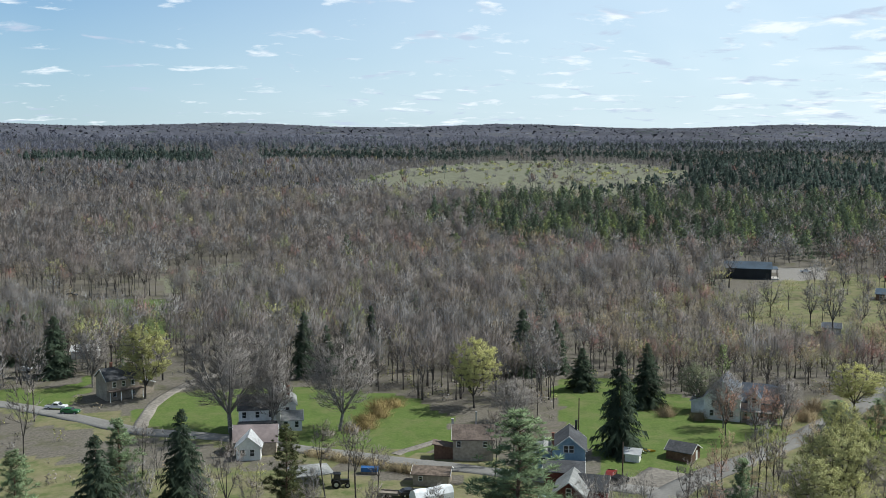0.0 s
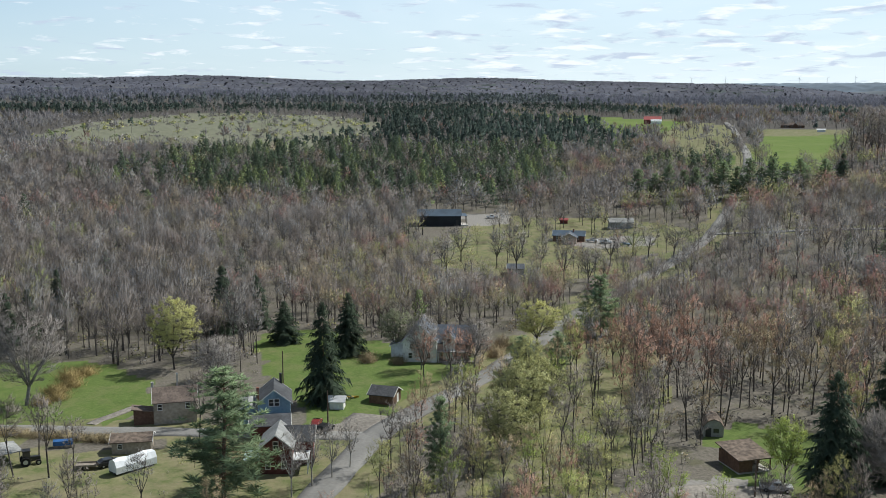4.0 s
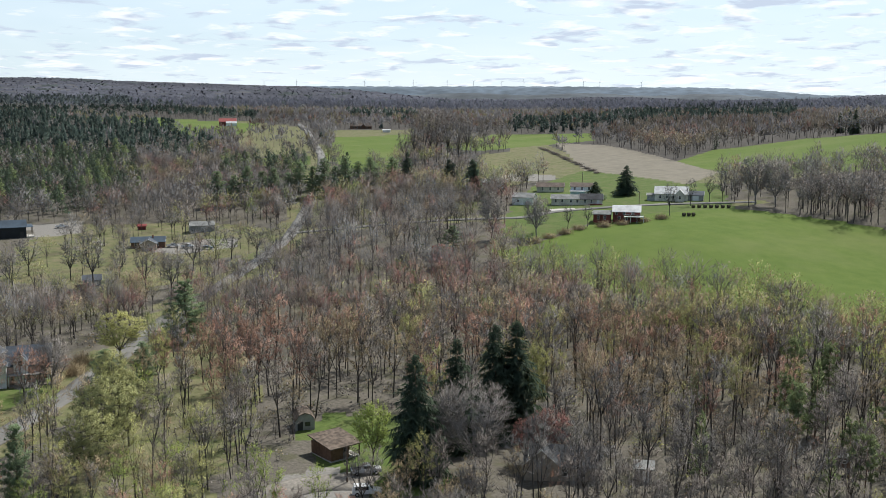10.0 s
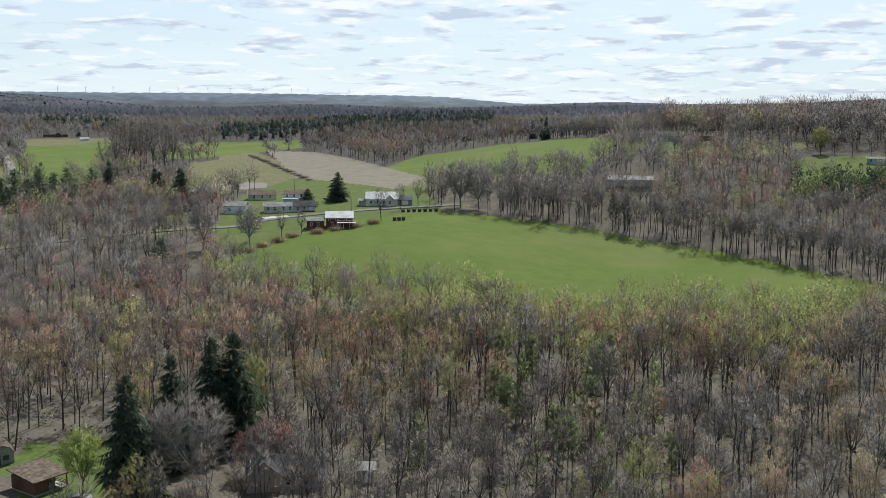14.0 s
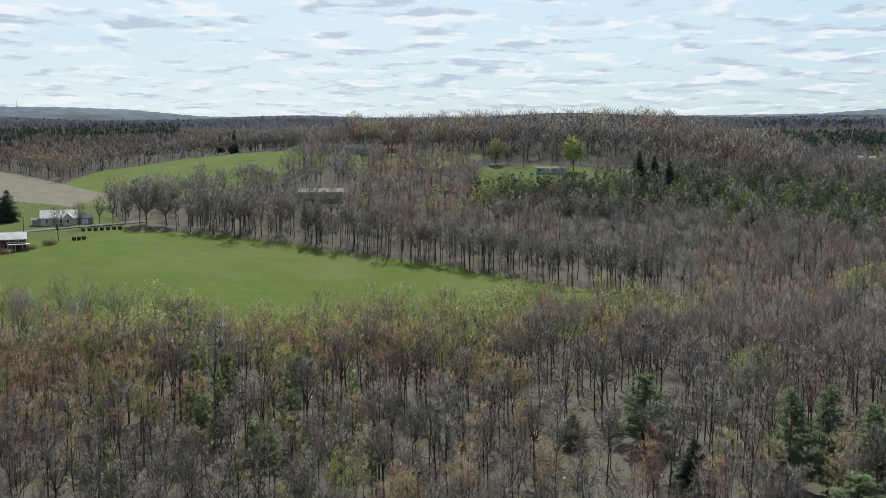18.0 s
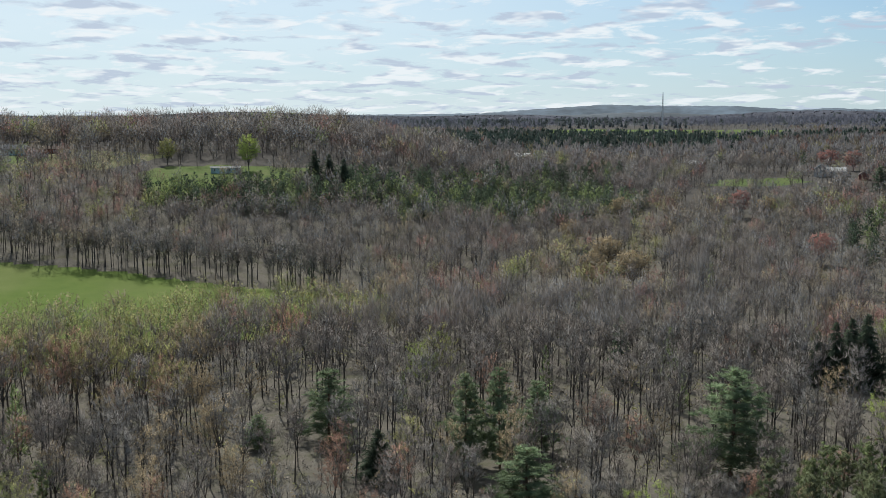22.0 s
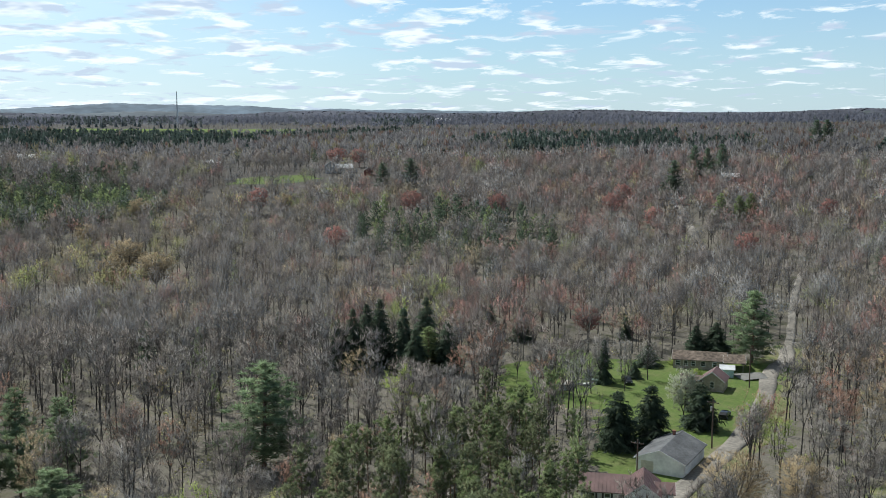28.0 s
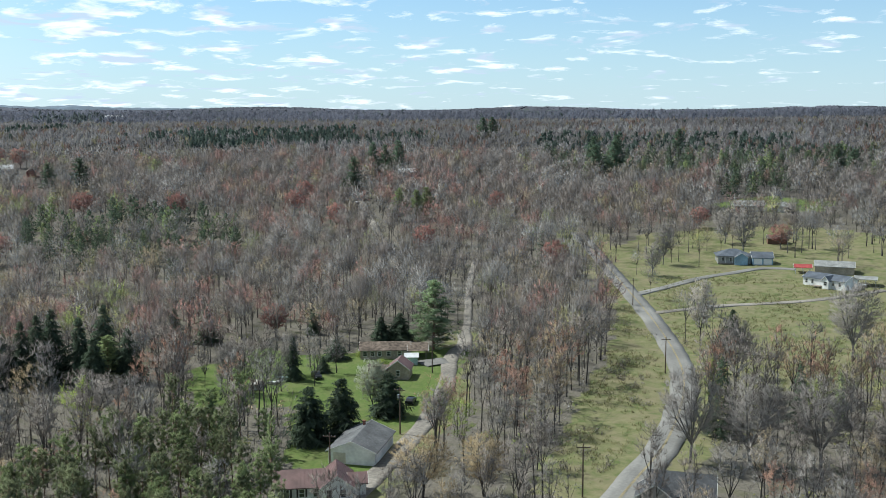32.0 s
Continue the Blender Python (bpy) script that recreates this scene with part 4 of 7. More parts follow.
tint([(54, 368), (138, 359), (99, 255), (39, 260)], 0.5, (0.55, 0.1, 0.35, 0))
tint([(143, 290), (180, 246), (132, 180), (91, 180)], 0.6, (0.35, 0.5, 0.15, 0))
tint([(929, 776), (971, 504), (567, 306), (487, 367)], 0.8, (0.8, 0.2, 0, 0))
tint([(1626, 1185), (1458, 760), (502, 269), (517, 379)], 0.6, (0.8, 0.2, 0, 0))
tint([(305, 49), (276, -3), (247, -2), (247, 40)], 0.35, (0.2, 0.6, 0.2, 0))
# land with only scattered trees: outline, share that stand
THIN = [([(620, -205), (700, -235), (690, -330), (640, -330), (600, -285), (605, -215)], 0.4), ([(540, -170), (640, -205), (610, -215), (600, -285), (640, -325), (540, -290)], 0.4), ([(800, -100), (870, -120), (880, -150), (800, -145)], 0.1), ([(690, -205), (760, -235), (770, -262), (690, -250)], 0.15), ([(560, 150), (590, 160), (620, 125), (610, 40), (596, 15), (555, 15), (560, 30), (590, 60)], 0.45), ([(222, -100), (240, -140), (205, -128), (190, -92)], 0.2), (GRASSLAND[0], 0.28), (GRASSLAND[1], 0.3), (GRASSLAND[2], 0.1), (GRASSLAND[3], 0.3), (GRASSLAND[6], 0.4), ([(310, 490), (380, 575), (401, 558), (391, 522), (397, 505), (365, 450), (352, 440)], 0.1), ([(110, 400), (135, 455), (175, 482), (185, 455), (140, 400)], 0.06), ([(95, 385), (130, 440), (150, 440), (135, 380)], 0.2), ([(70, 300), (112, 371), (110, 400), (140, 440), (150, 420), (120, 300)], 0.7), ([(-140, 235), (-115, 225), (-70, 205), (-30, 200), (45, 180), (30, 160), (-25, 165), (-80, 150), (-140, 190)], 0.12), ([(-80, 150), (-25, 165), (30, 160), (20, 120), (-80, 100)], 0.55),
        ([(-100, 240), (-95, 300), (-60, 300), (-60, 235)], 0.15), ([(-100, 262), (-66, 262), (-60, 205), (-92, 215)], 0.12), ([(-125, 255), (-60, 232), (-66, 195), (-120, 212)], 0.3), ([(-30, 215), (-5, 255), (30, 250), (30, 200), (5, 195)], 0.25),
        ([(60, 200), (60, 262), (110, 262), (110, 240), (80, 205)], 0.3), ([(50, 170), (90, 215), (110, 200), (70, 150)], 0.9),
        ([(135, 325), (110, 365), (100, 330), (125, 300)], 0.3)]
THIN.append((STANDS[5][0], 0.16))
THIN.append(([(-85, 262), (-80, 205), (-45, 196), (8, 188), (10, 215), (0, 250), (-30, 275)], 0.06))
THIN.append(([(74, 125), (90, 149), (107, 164), (125, 158), (107, 131), (87, 111)], 0.08))
CLEAR = HAY + LAWNS + CROPS + PASTURE + TILLED + YARDS


def stand(x, y):
    """Share of pine and of spruce at points."""
    ps, ss = np.full(np.shape(x), 0.006), np.full(np.shape(x), 0.003)
    for poly, share, kind in STANDS:
        hit = inside(poly, x, y)
        (ps if kind == "pine" else ss)[hit] = share
    return ps, ss


def woods(r0, r1, gap, rng, az0=-27.0, az1=166.0):
    """Where trees stand between two distances: x, y, kind and crown colour."""
    n = int((r1 * r1 - r0 * r0) * radians(az1 - az0) / 2 / (gap * gap))
    # a jittered polar lattice keeps the trees apart
    rows = max(1, int((r1 - r0) / gap))
    xs, ys = [], []
    for k in range(rows):
        r = r0 + (k + 0.5) * (r1 - r0) / rows
        m = int(radians(az1 - az0) * r / gap)
        a = np.radians(az0) + np.radians(az1 - az0) * (np.arange(m) + rng.uniform(-0.45, 0.45, m) + 0.5) / m
        rr = r + rng.uniform(-0.5, 0.5, m) * gap
        xs.append(rr * np.sin(a))
        ys.append(rr * np.cos(a))
    x, y = np.concatenate(xs), np.concatenate(ys)
    keep = ~in_any(CLEAR, x, y)
    for line, w in ROADS:
        keep &= near_line(line, x, y) > w * 0.5 + np.where(np.hypot(x, y) > 285, 0.6, 2.5)
    for bx, by, br in KEEP_OFF:
        keep &= np.hypot(x - bx, y - by) > br
    road_gap = near_line(ROAD_MAIN, x, y)
    keep &= (road_gap > 30) | (np.hypot(x, y) > 275) | (rng.random(len(x)) < np.where(road_gap < 8, 0.12, 0.92))
    keep &= near_line(ROAD_LANE, x, y) > 7.5
    for poly, share in THIN:
        keep &= ~inside(poly, x, y) | (rng.random(len(x)) < share)
    thin = in_any(MEADOW, x, y)
    keep &= ~thin | (rng.random(len(x)) < 0.3 * wavy(x, y, 60, 5.0) ** 3)
    keep &= rng.random(len(x)) < 0.82 + 0.3 * (wavy(x, y, 60, 2.0) - 0.5)
    x, y = x[keep], y[keep]
    ps, ss = stand(x, y)
    q = rng.random(len(x))
    warm = wavy(x, y, 70, 1.0) * 0.55 + wavy(x, y, 23, 4.0) * 0.45
    head = np.degrees(np.arctan2(x, y))
    lush = np.interp(head, (-25, 8, 25, 42, 62, 75, 90, 112, 135, 160), (0.25, 0.5, 1.0, 1.15, 1.0, 0.8, 0.5, 0.6, 0.6, 0.4))
    bud = np.clip((warm - 0.33) * 1.9 * lush, 0.03, 0.75)
    kind = np.where(q < ps, 3, np.where(q < ps + ss, 2, np.where(rng.random(len(x)) < bud, 1, 0)))
    w2 = wavy(x, y, 40, 7.0) + rng.normal(0, 0.26, len(x)) + np.where(kind == 0, np.interp(head, (105, 122, 134), (0.0, 0.1, 0.2)), 0)
    red = np.interp(head, (60, 110, 135), (0.0, 0.06, 0.16))
    crown = np.where(kind == 0, np.where(w2 < 0.36, 0, np.where(w2 < 0.98, 1, 2)), 0)
    crown = np.where(kind == 1, np.where(w2 < 0.42 - red, 3, np.where(w2 < 0.66 + red, 4, np.where(w2 < 0.95, 5, 6))), crown)
    for outline, share, blend in TINTS:
        here = inside(outline, x, y) & (kind < 2)
        pick = np.searchsorted(blend, rng.random(len(x)) * 0.999)
        budding = here & (rng.random(len(x)) < share)
        kind = np.where(here, np.where(budding, 1, 0), kind)
        crown = np.where(budding, 3 + np.minimum(pick, 3), np.where(here & (crown > 2), 1, crown))
    crown = np.where(kind == 2, 7, np.where(kind == 3, 8, crown))
    crown = np.where((kind == 3) & (np.hypot(x, y) > 320) & (rng.random(len(x)) < 0.8), 7, crown)
    # far evergreen stands mix broad and narrow crowns
    kind = np.where((kind == 2) & (np.hypot(x, y) > 780) & (np.random.RandomState(5).rand(len(x)) < 0.7), 3, kind)
    return x, y, kind, crown


def stature(x, y):
    """Woods close below the camera are younger and lower."""
    r, head = np.hypot(x, y), np.degrees(np.arctan2(x, y))
    return np.interp(r, (110, 205), (0.66, 1.0)) * (1 + 0.2 * np.exp(-((r - 230) / 32) ** 2) * np.exp(-((head - 60) / 20) ** 2)) * np.where((near_line(ROAD_MAIN, x, y) < 34) & (r < 270), 0.82, 1.0) * np.where((r > 290) & (r < 420) & (head > 4) & (head < 34), 0.82, 1.0) * np.where((r > 620) & (r < 770) & (head > 70) & (head < 95), 1.35, 1.0)


KINDS = ("bare", "bud", "spruce", "pine")


def plant(name, protos, x, y, kind, crown, rng, label, low=0.75, high=1.15, crowns=None):
    """Joins copies of the tree forms into one wood."""
    V, F, S, Q, base = [], [], [], [], 0
    z = land(x, y)
    for ki, kn in enumerate(KINDS):
        forms = protos[kn]
        which = rng.integers(0, len(forms), len(x))
        for fi, (pv, pf, pslot, pn) in enumerate(forms):
            sel = np.nonzero((kind == ki) & (which == fi))[0]
            if not len(sel):
                continue
            n = len(sel)
            a = rng.random(n) * 6.283
            sc = rng.uniform(low, high, n) * stature(x[sel], y[sel])
            sw = sc * rng.uniform(0.85, 1.2, n)
            c, s = np.cos(a), np.sin(a)
            vx = (pv[None, :, 0] * c[:, None] - pv[None, :, 1] * s[:, None]) * sw[:, None] + x[sel][:, None]
            vy = (pv[None, :, 0] * s[:, None] + pv[None, :, 1] * c[:, None]) * sw[:, None] + y[sel][:, None]
            vz = pv[None, :, 2] * sc[:, None] + z[sel][:, None]
            V.append(np.stack([vx, vy, vz], -1).reshape(-1, 3).astype(np.float32))
            Q.append(np.stack([pn[None, :, 0] * c[:, None] - pn[None, :, 1] * s[:, None], pn[None, :, 0] * s[:, None] + pn[None, :, 1] * c[:, None], np.repeat(pn[None, :, 2], n, 0)], -1).reshape(-1, 3).astype(np.float32))
            F.append((pf[None] + (np.arange(n) * len(pv))[:, None, None]).reshape(-1, 3) + base)
            S.append(np.where(pslot[None] == 0, 0, crown[sel][:, None] + 1).ravel())
            base += n * len(pv)
    me = mesh_of(name, np.concatenate(V), np.concatenate(F), [BARK] + (crowns or ALL_CROWNS), np.concatenate(S), normals=np.concatenate(Q))
    return tagged(new(name, me), label, "woods", kind="stuff")


_parts_cache = {}


def tree_parts(key, form, wood, leaves):
    """The two meshes of a tree form: trunk and crown."""
    if key not in _parts_cache:
        v, f, s, q = form
        got = []
        for slot, ma, nm in ((0, wood, "trunk"), (1, leaves, "crown")):
            ff = f[s == slot]
            used, inv = np.unique(ff, return_inverse=True)
            got.append(mesh_of(nm, v[used], inv.reshape(-1, 3), [ma], normals=q[used]))
        _parts_cache[key] = got
    return _parts_cache[key]


def tree(name, x, y, key, form, wood, leaves, label, height=1.0, width=None, turn=0.0, category="tree", group=""):
    """One tree as a thing with trunk and crown."""
    ob = new(name)
    ob.empty_display_size = 0.5
    ob.matrix_basis = Matrix.LocRotScale((x, y, float(land(x, y))), Euler((0, 0, turn)), (width or height, width or height, height))
    for nm, me in zip(("trunk", "crown"), tree_parts(key, form, wood, leaves)):
        new(nm, me).parent = ob
    return tagged(ob, label, category, group)

# ---- building kit ----
W_WHITE = mat("siding_white", (0.8, 0.8, 0.78), 0.75, 0.06, 2.0, 0.25)
W_CREAM = mat("siding_cream", (0.62, 0.58, 0.50), 0.8, 0.1, 2.0, 0.25)
W_TAN = mat("siding_tan", (0.36, 0.31, 0.25), 0.85, 0.15, 2.0, 0.25)
W_GREY = mat("siding_grey", (0.34, 0.34, 0.33), 0.8, 0.1, 2.0, 0.25)
W_BLUE = mat("siding_blue", (0.25, 0.37, 0.46), 0.8, 0.1, 2.0, 0.25)
W_TEAL = mat("siding_pale_teal", (0.42, 0.55, 0.55), 0.8, 0.1, 2.0, 0.25)
W_RED = mat("siding_barn_red", (0.17, 0.047, 0.042), 0.8, 0.15, 2.0, 0.25)
W_BROWN = mat("siding_brown_wood", (0.16, 0.095, 0.065), 0.85, 0.2, 2.0, 0.25)
W_BLACK = mat("steel_black", (0.018, 0.022, 0.026), 0.45, 0.1, 2.0, 0.25)
W_PINK = mat("siding_pale_rose", (0.55, 0.44, 0.40), 0.85, 0.1, 2.0, 0.25)
W_OX = mat("siding_oxblood", (0.12, 0.04, 0.035), 0.8, 0.2, 2.0, 0.25)
R_DARK = mat("shingles_charcoal", (0.075, 0.078, 0.085), 0.9, 0.25, 2.5, 0.4)
R_SLATE = mat("shingles_blue_grey", (0.10, 0.115, 0.14), 0.85, 0.2, 2.5, 0.4)
R_GREY = mat("shingles_grey", (0.26, 0.265, 0.26), 0.9, 0.2, 2.5, 0.4)
R_BROWN = mat("shingles_brown", (0.15, 0.118, 0.10), 0.9, 0.25, 2.5, 0.4)
R_RUST = mat("roof_rusty_brown", (0.115, 0.088, 0.07), 0.85, 0.3, 1.2, 0.3, second=(0.16, 0.125, 0.1))
R_MAROON = mat("metal_roof_maroon", (0.17, 0.10, 0.095), 0.5, 0.1, 1.5, 0.3, spec=0.5)
R_RED = mat("metal_roof_red", (0.33, 0.06, 0.055), 0.5, 0.1, 1.5, 0.3, spec=0.5)
R_WHITE = mat("metal_roof_white", (0.6, 0.61, 0.62), 0.45, 0.06, 1.5, 0.3, spec=0.5)
R_NAVY = mat("metal_roof_navy", (0.055, 0.085, 0.12), 0.45, 0.08, 1.5, 0.3, spec=0.5)
TRIM = mat("trim_white", (0.78, 0.78, 0.76), 0.6, 0.05, 2.0)
TRIM_DARK = mat("trim_dark", (0.05, 0.05, 0.05), 0.6, 0.1, 2.0)
GLASS = mat("window_glass_dark", (0.03, 0.035, 0.04), 0.08, 0.1, 0.5, spec=0.8)
BRICK = mat("chimney_brick", (0.25, 0.12, 0.09), 0.9, 0.25, 3.0)
WOOD = mat("weathered_wood", (0.27, 0.235, 0.20), 0.9, 0.25, 2.0)
POLE = mat("pole_wood", (0.14, 0.105, 0.08), 0.9, 0.25, 2.0)
METAL = mat("galvanised_metal", (0.5, 0.51, 0.52), 0.4, 0.1, 2.0, metal=0.7)


def part(name, bm, material, parent, label=""):
    me = bpy.data.meshes.new(name)
    bm.to_mesh(me)
    bm.free()
    me.materials.append(material)
    ob = new(name, me)
    ob.parent = parent
    return tagged(ob, label)


def box(bm, lo, hi, m=None):
    """Adds a box between two corners."""
    v = [bm.verts.new((m or Matrix()) @ Vector((x, y, z))) for z in (lo[2], hi[2]) for y in (lo[1], hi[1]) for x in (lo[0], hi[0])]
    for f in ((0, 2, 3, 1), (4, 5, 7, 6), (0, 1, 5, 4), (2, 6, 7, 3), (0, 4, 6, 2), (1, 3, 7, 5)):
        bm.faces.new([v[i] for i in f])
    return bm


def boxes(*pairs, m=None):
    bm = bmesh.new()
    for lo, hi in pairs:
        box(bm, lo, hi, m)
    return bm


def prism(bm, pts, x0, x1, m):
    """Extrudes a y-z outline along x."""
    a = [bm.verts.new(m @ Vector((x0, y, z))) for y, z in pts]
    b = [bm.verts.new(m @ Vector((x1, y, z))) for y, z in pts]
    n = len(pts)
    bm.faces.new(a[::-1])
    bm.faces.new(b)
    for i in range(n):
        bm.faces.new((a[i], a[(i + 1) % n], b[(i + 1) % n], b[i]))
    return bm


def thing(name, x, y, turn, label, category, group="", lift=0.0):
    """An empty on the ground; its x axis points to the heading `turn`."""
    ob = new(name)
    ob.matrix_basis = Matrix.LocRotScale((x, y, float(land(x, y)) + lift), Euler((0, 0, radians(90 - turn))), None)
    return tagged(ob, label, category, group)


def opening(parent, m, w, h, z, door=False, trim=None, bars=True):
    """A window or a door in the wall whose outer face is the plane y = 0 of m."""
    t = 0.09
    fr = part("door_frame" if door else "window_frame", boxes(((-w / 2 - t, -0.06, z - t), (-w / 2, 0.03, z + h + t)), ((w / 2, -0.06, z - t), (w / 2 + t, 0.03, z + h + t)),
              ((-w / 2, -0.06, z + h), (w / 2, 0.03, z + h + t)), ((-w / 2, -0.08, z - t), (w / 2, 0.03, z)),
              *([] if door or not bars else [((-w / 2, -0.045, z + h * 0.48), (w / 2, 0.0, z + h * 0.53))]), m=m), trim or TRIM, parent)
    part("door_leaf" if door else "pane", boxes(((-w / 2, -0.03, z), (w / 2, 0.02, z + h)), m=m), (trim or TRIM) if door else GLASS, fr)


def volume(parent, cx, cy, L, W, eave, rise, wall, roof, ridge="x", z0=0.0, kind="gable", win=(), over=0.4, base=0.5, trim=None, ribs=False, open_front=False):
    """One block of a house under `parent`: walls, a roof and its openings. win: (side, along, height of sill, width, height, is door)."""
    m = Matrix.Translation((cx, cy, z0)) @ Matrix.Rotation(0 if ridge == "x" else radians(90), 4, "Z")
    hl, hw = L / 2, W / 2
    bm = bmesh.new()
    if kind == "gable":
        pts = [(-hw, -base), (hw, -base), (hw, eave), (0, eave + rise), (-hw, eave)]
    elif kind == "shed":
        pts = [(-hw, -base), (hw, -base), (hw, eave + rise), (-hw, eave)]
    elif kind == "gambrel":
        pts = [(-hw, -base), (hw, -base), (hw, eave), (hw * 0.62, eave + rise * 0.7), (0, eave + rise), (-hw * 0.62, eave + rise * 0.7), (-hw, eave)]
    else:
        pts = [(-hw, -base), (hw, -base), (hw, eave), (-hw, eave)]
    prism(bm, pts, -hl, hl, m)
    if wall:
        part("wall", bm, wall, parent)
    else:
        bm.free()
    th, ho = 0.16, over
    bm = bmesh.new()
    if kind == "gable":
        s = rise / hw
        prism(bm, [(-hw - ho, eave - ho * s + 0.01), (0, eave + rise + 0.01), (hw + ho, eave - ho * s + 0.01), (hw + ho, eave - ho * s + th), (0, eave + rise + th), (-hw - ho, eave - ho * s + th)], -hl - ho, hl + ho, m)
    elif kind == "shed":
        s = rise / W
        prism(bm, [(-hw - ho, eave - ho * s + 0.01), (hw + ho, eave + rise + ho * s + 0.01), (hw + ho, eave + rise + ho * s + th), (-hw - ho, eave - ho * s + th)], -hl - ho, hl + ho, m)
    elif kind == "gambrel":
        k = [(-hw - 0.2, eave - 0.15), (-hw * 0.62, eave + rise * 0.7), (0, eave + rise), (hw * 0.62, eave + rise * 0.7), (hw + 0.2, eave - 0.15)]
        prism(bm, [(a, b + 0.01) for a, b in k] + [(a, b + th) for a, b in k[::-1]], -hl - 0.25, hl + 0.25, m)
    else:
        z = eave
        q = min(hw, hl)
        lo = [(-hl - ho, -hw - ho), (hl + ho, -hw - ho), (hl + ho, hw + ho), (-hl - ho, hw + ho)]
        a = [bm.verts.new(m @ Vector((x, y, z - 0.05))) for x, y in lo]
        b = [bm.verts.new(m @ Vector((x, y, z + 0.1))) for x, y in lo]
        if kind == "hip":
            top = [bm.verts.new(m @ Vector(((-hl + q) * 0.999 - 0.01, (-hw + q) * 0.999, z + rise))), bm.verts.new(m @ Vector(((hl - q) * 0.999 + 0.01, (hw - q) * 0.999, z + rise)))]
            bm.faces.new((b[0], b[1], top[1], top[0]))
            bm.faces.new((b[1], b[2], top[1]))
            bm.faces.new((b[2], b[3], top[0], top[1]))
            bm.faces.new((b[3], b[0], top[0]))
        else:
            bm.faces.new(b)
        bm.faces.new(a[::-1])
        for i in range(4):
            bm.faces.new((a[i], a[(i + 1) % 4], b[(i + 1) % 4], b[i]))
    rf = part("roof", bm, roof, parent)
    if kind == "gable":
        s = rise / hw
        for e in (-hl - ho - 0.03, hl + ho - 0.02):
            bm = bmesh.new()
            for sg in (-1, 1):
                y0, z1 = sg * (hw + ho), eave - ho * s
                pts2 = [(y0, z1 - 0.04), (0, eave + rise - 0.04), (0, eave + rise + th + 0.02), (y0, z1 + th + 0.02)]
                prism(bm, pts2 if sg < 0 else pts2[::-1], e, e + 0.05, m)
            bmesh.ops.remove_doubles(bm, verts=bm.verts, dist=0.001)
            part("bargeboard", bm, trim or TRIM, rf)
        if ribs:
            bm = bmesh.new()
            n = max(4, int(L / 0.6))
            for i in range(n + 1):
                x = -hl - ho + (L + 2 * ho) * i / n
                for sg in (-1, 1):
                    y0, z1 = sg * (hw + ho), eave - ho * s
                    pts2 = [(y0, z1 + th), (0, eave + rise + th), (0, eave + rise + th + 0.05), (y0, z1 + th + 0.05)]
                    prism(bm, pts2 if sg < 0 else pts2[::-1], x - 0.02, x + 0.02, m)
            part("roof_rib", bm, roof, rf)
    sides = {"front": (0, -hw, 0, ), "back": (0, hw, 180), "left": (-hl, 0, -90), "right": (hl, 0, 90)}
    for side, u, z, w, h, *door in win:
        sx, sy, a = sides[side]
        mm = m @ Matrix.Translation((sx, sy, 0)) @ Matrix.Rotation(radians(a), 4, "Z") @ Matrix.Translation((u, 0, 0))
        opening(parent, mm, w, h, z, bool(door and door[0]), trim)


def chimney(parent, x, y, z0, z1, w=0.6, ma=None):
    part("chimney", boxes(((x - w / 2, y - w / 2, z0), (x + w / 2, y + w / 2, z1)), ((x - w / 2 - 0.06, y - w / 2 - 0.06, z1), (x + w / 2 + 0.06, y + w / 2 + 0.06, z1 + 0.15))), ma or BRICK, parent)


def posts(parent, spots, h, r=0.07, ma=None, z0=0.0, name="post"):
    for x, y in spots:
        part(name, boxes(((x - r, y - r, z0 - 0.3), (x + r, y + r, h))), ma or TRIM, parent)


# land taken up by houses: trees keep off (x, y, radius)
KEEP_OFF = [(-41, 229, 13), (-41, 211, 9), (-86, 259, 10), (-111, 305, 6), (25, 200, 10), (23, 182, 10), (73, 238, 13), (51, 206, 6), (40, 209, 4),
            (8, 215, 8), (-2, 190, 8), (-26, 190, 7), (145, 466, 18), (184, 403, 14), (136, 344, 5), (221, 424, 8), (202, 447, 4), (101, 148, 8), (106, 165, 5),
            (102, 137, 7), (96, 131, 8), (126, 112, 9), (136, 102, 4), (164, 80, 3), (371, 382, 12), (566, 84, 14), (613, 216, 14), (625, 197, 7), (475, 186, 14),
            (762, -247, 22), (669, -311, 24), (864, -130, 14), (134, -133, 10), (126, -112, 9), (187, -194, 14), (173, -180, 10), (179, -195, 5),
            (172, -386, 18), (126, -362, 22), (220, -503, 16), (209, -511, 14), (73, -151, 9), (476, -512, 14), (306, -314, 9), (297, -303, 7), (424, -412, 9), (589, 1054, 25), (150, -385, 14)]


def wins(side, us, z=0.95, w=0.85, h=1.35):
    return [(side, u, z, w, h) for u in us]


# ---- houses by the first crossing ----
h = thing("house", -41, 229.5, 80, "white two-storey farmhouse with charcoal and grey gable roofs", "house")
volume(h, -2.5, -1, 8.5, 7, 5.6, 2.6, W_WHITE, R_DARK, win=wins("front", (-3, 0, 3), 3.6) + wins("left", (-1.5, 1.5), 3.6) + wins("front", (-3, 3)) + [("front", 0.4, 0.1, 1.0, 2.05, True)])
volume(h, 2.9, 3.0, 9, 7, 5.6, 3.2, W_WHITE, R_GREY, "y", win=wins("left", (-1.5, 1.5), 3.6) + wins("back", (-3, 0), 3.6))
volume(h, 5.4, -2.2, 4.5, 5, 2.8, 1.5, W_WHITE, R_GREY, win=wins("front", (-1.5, 1), 1.0))
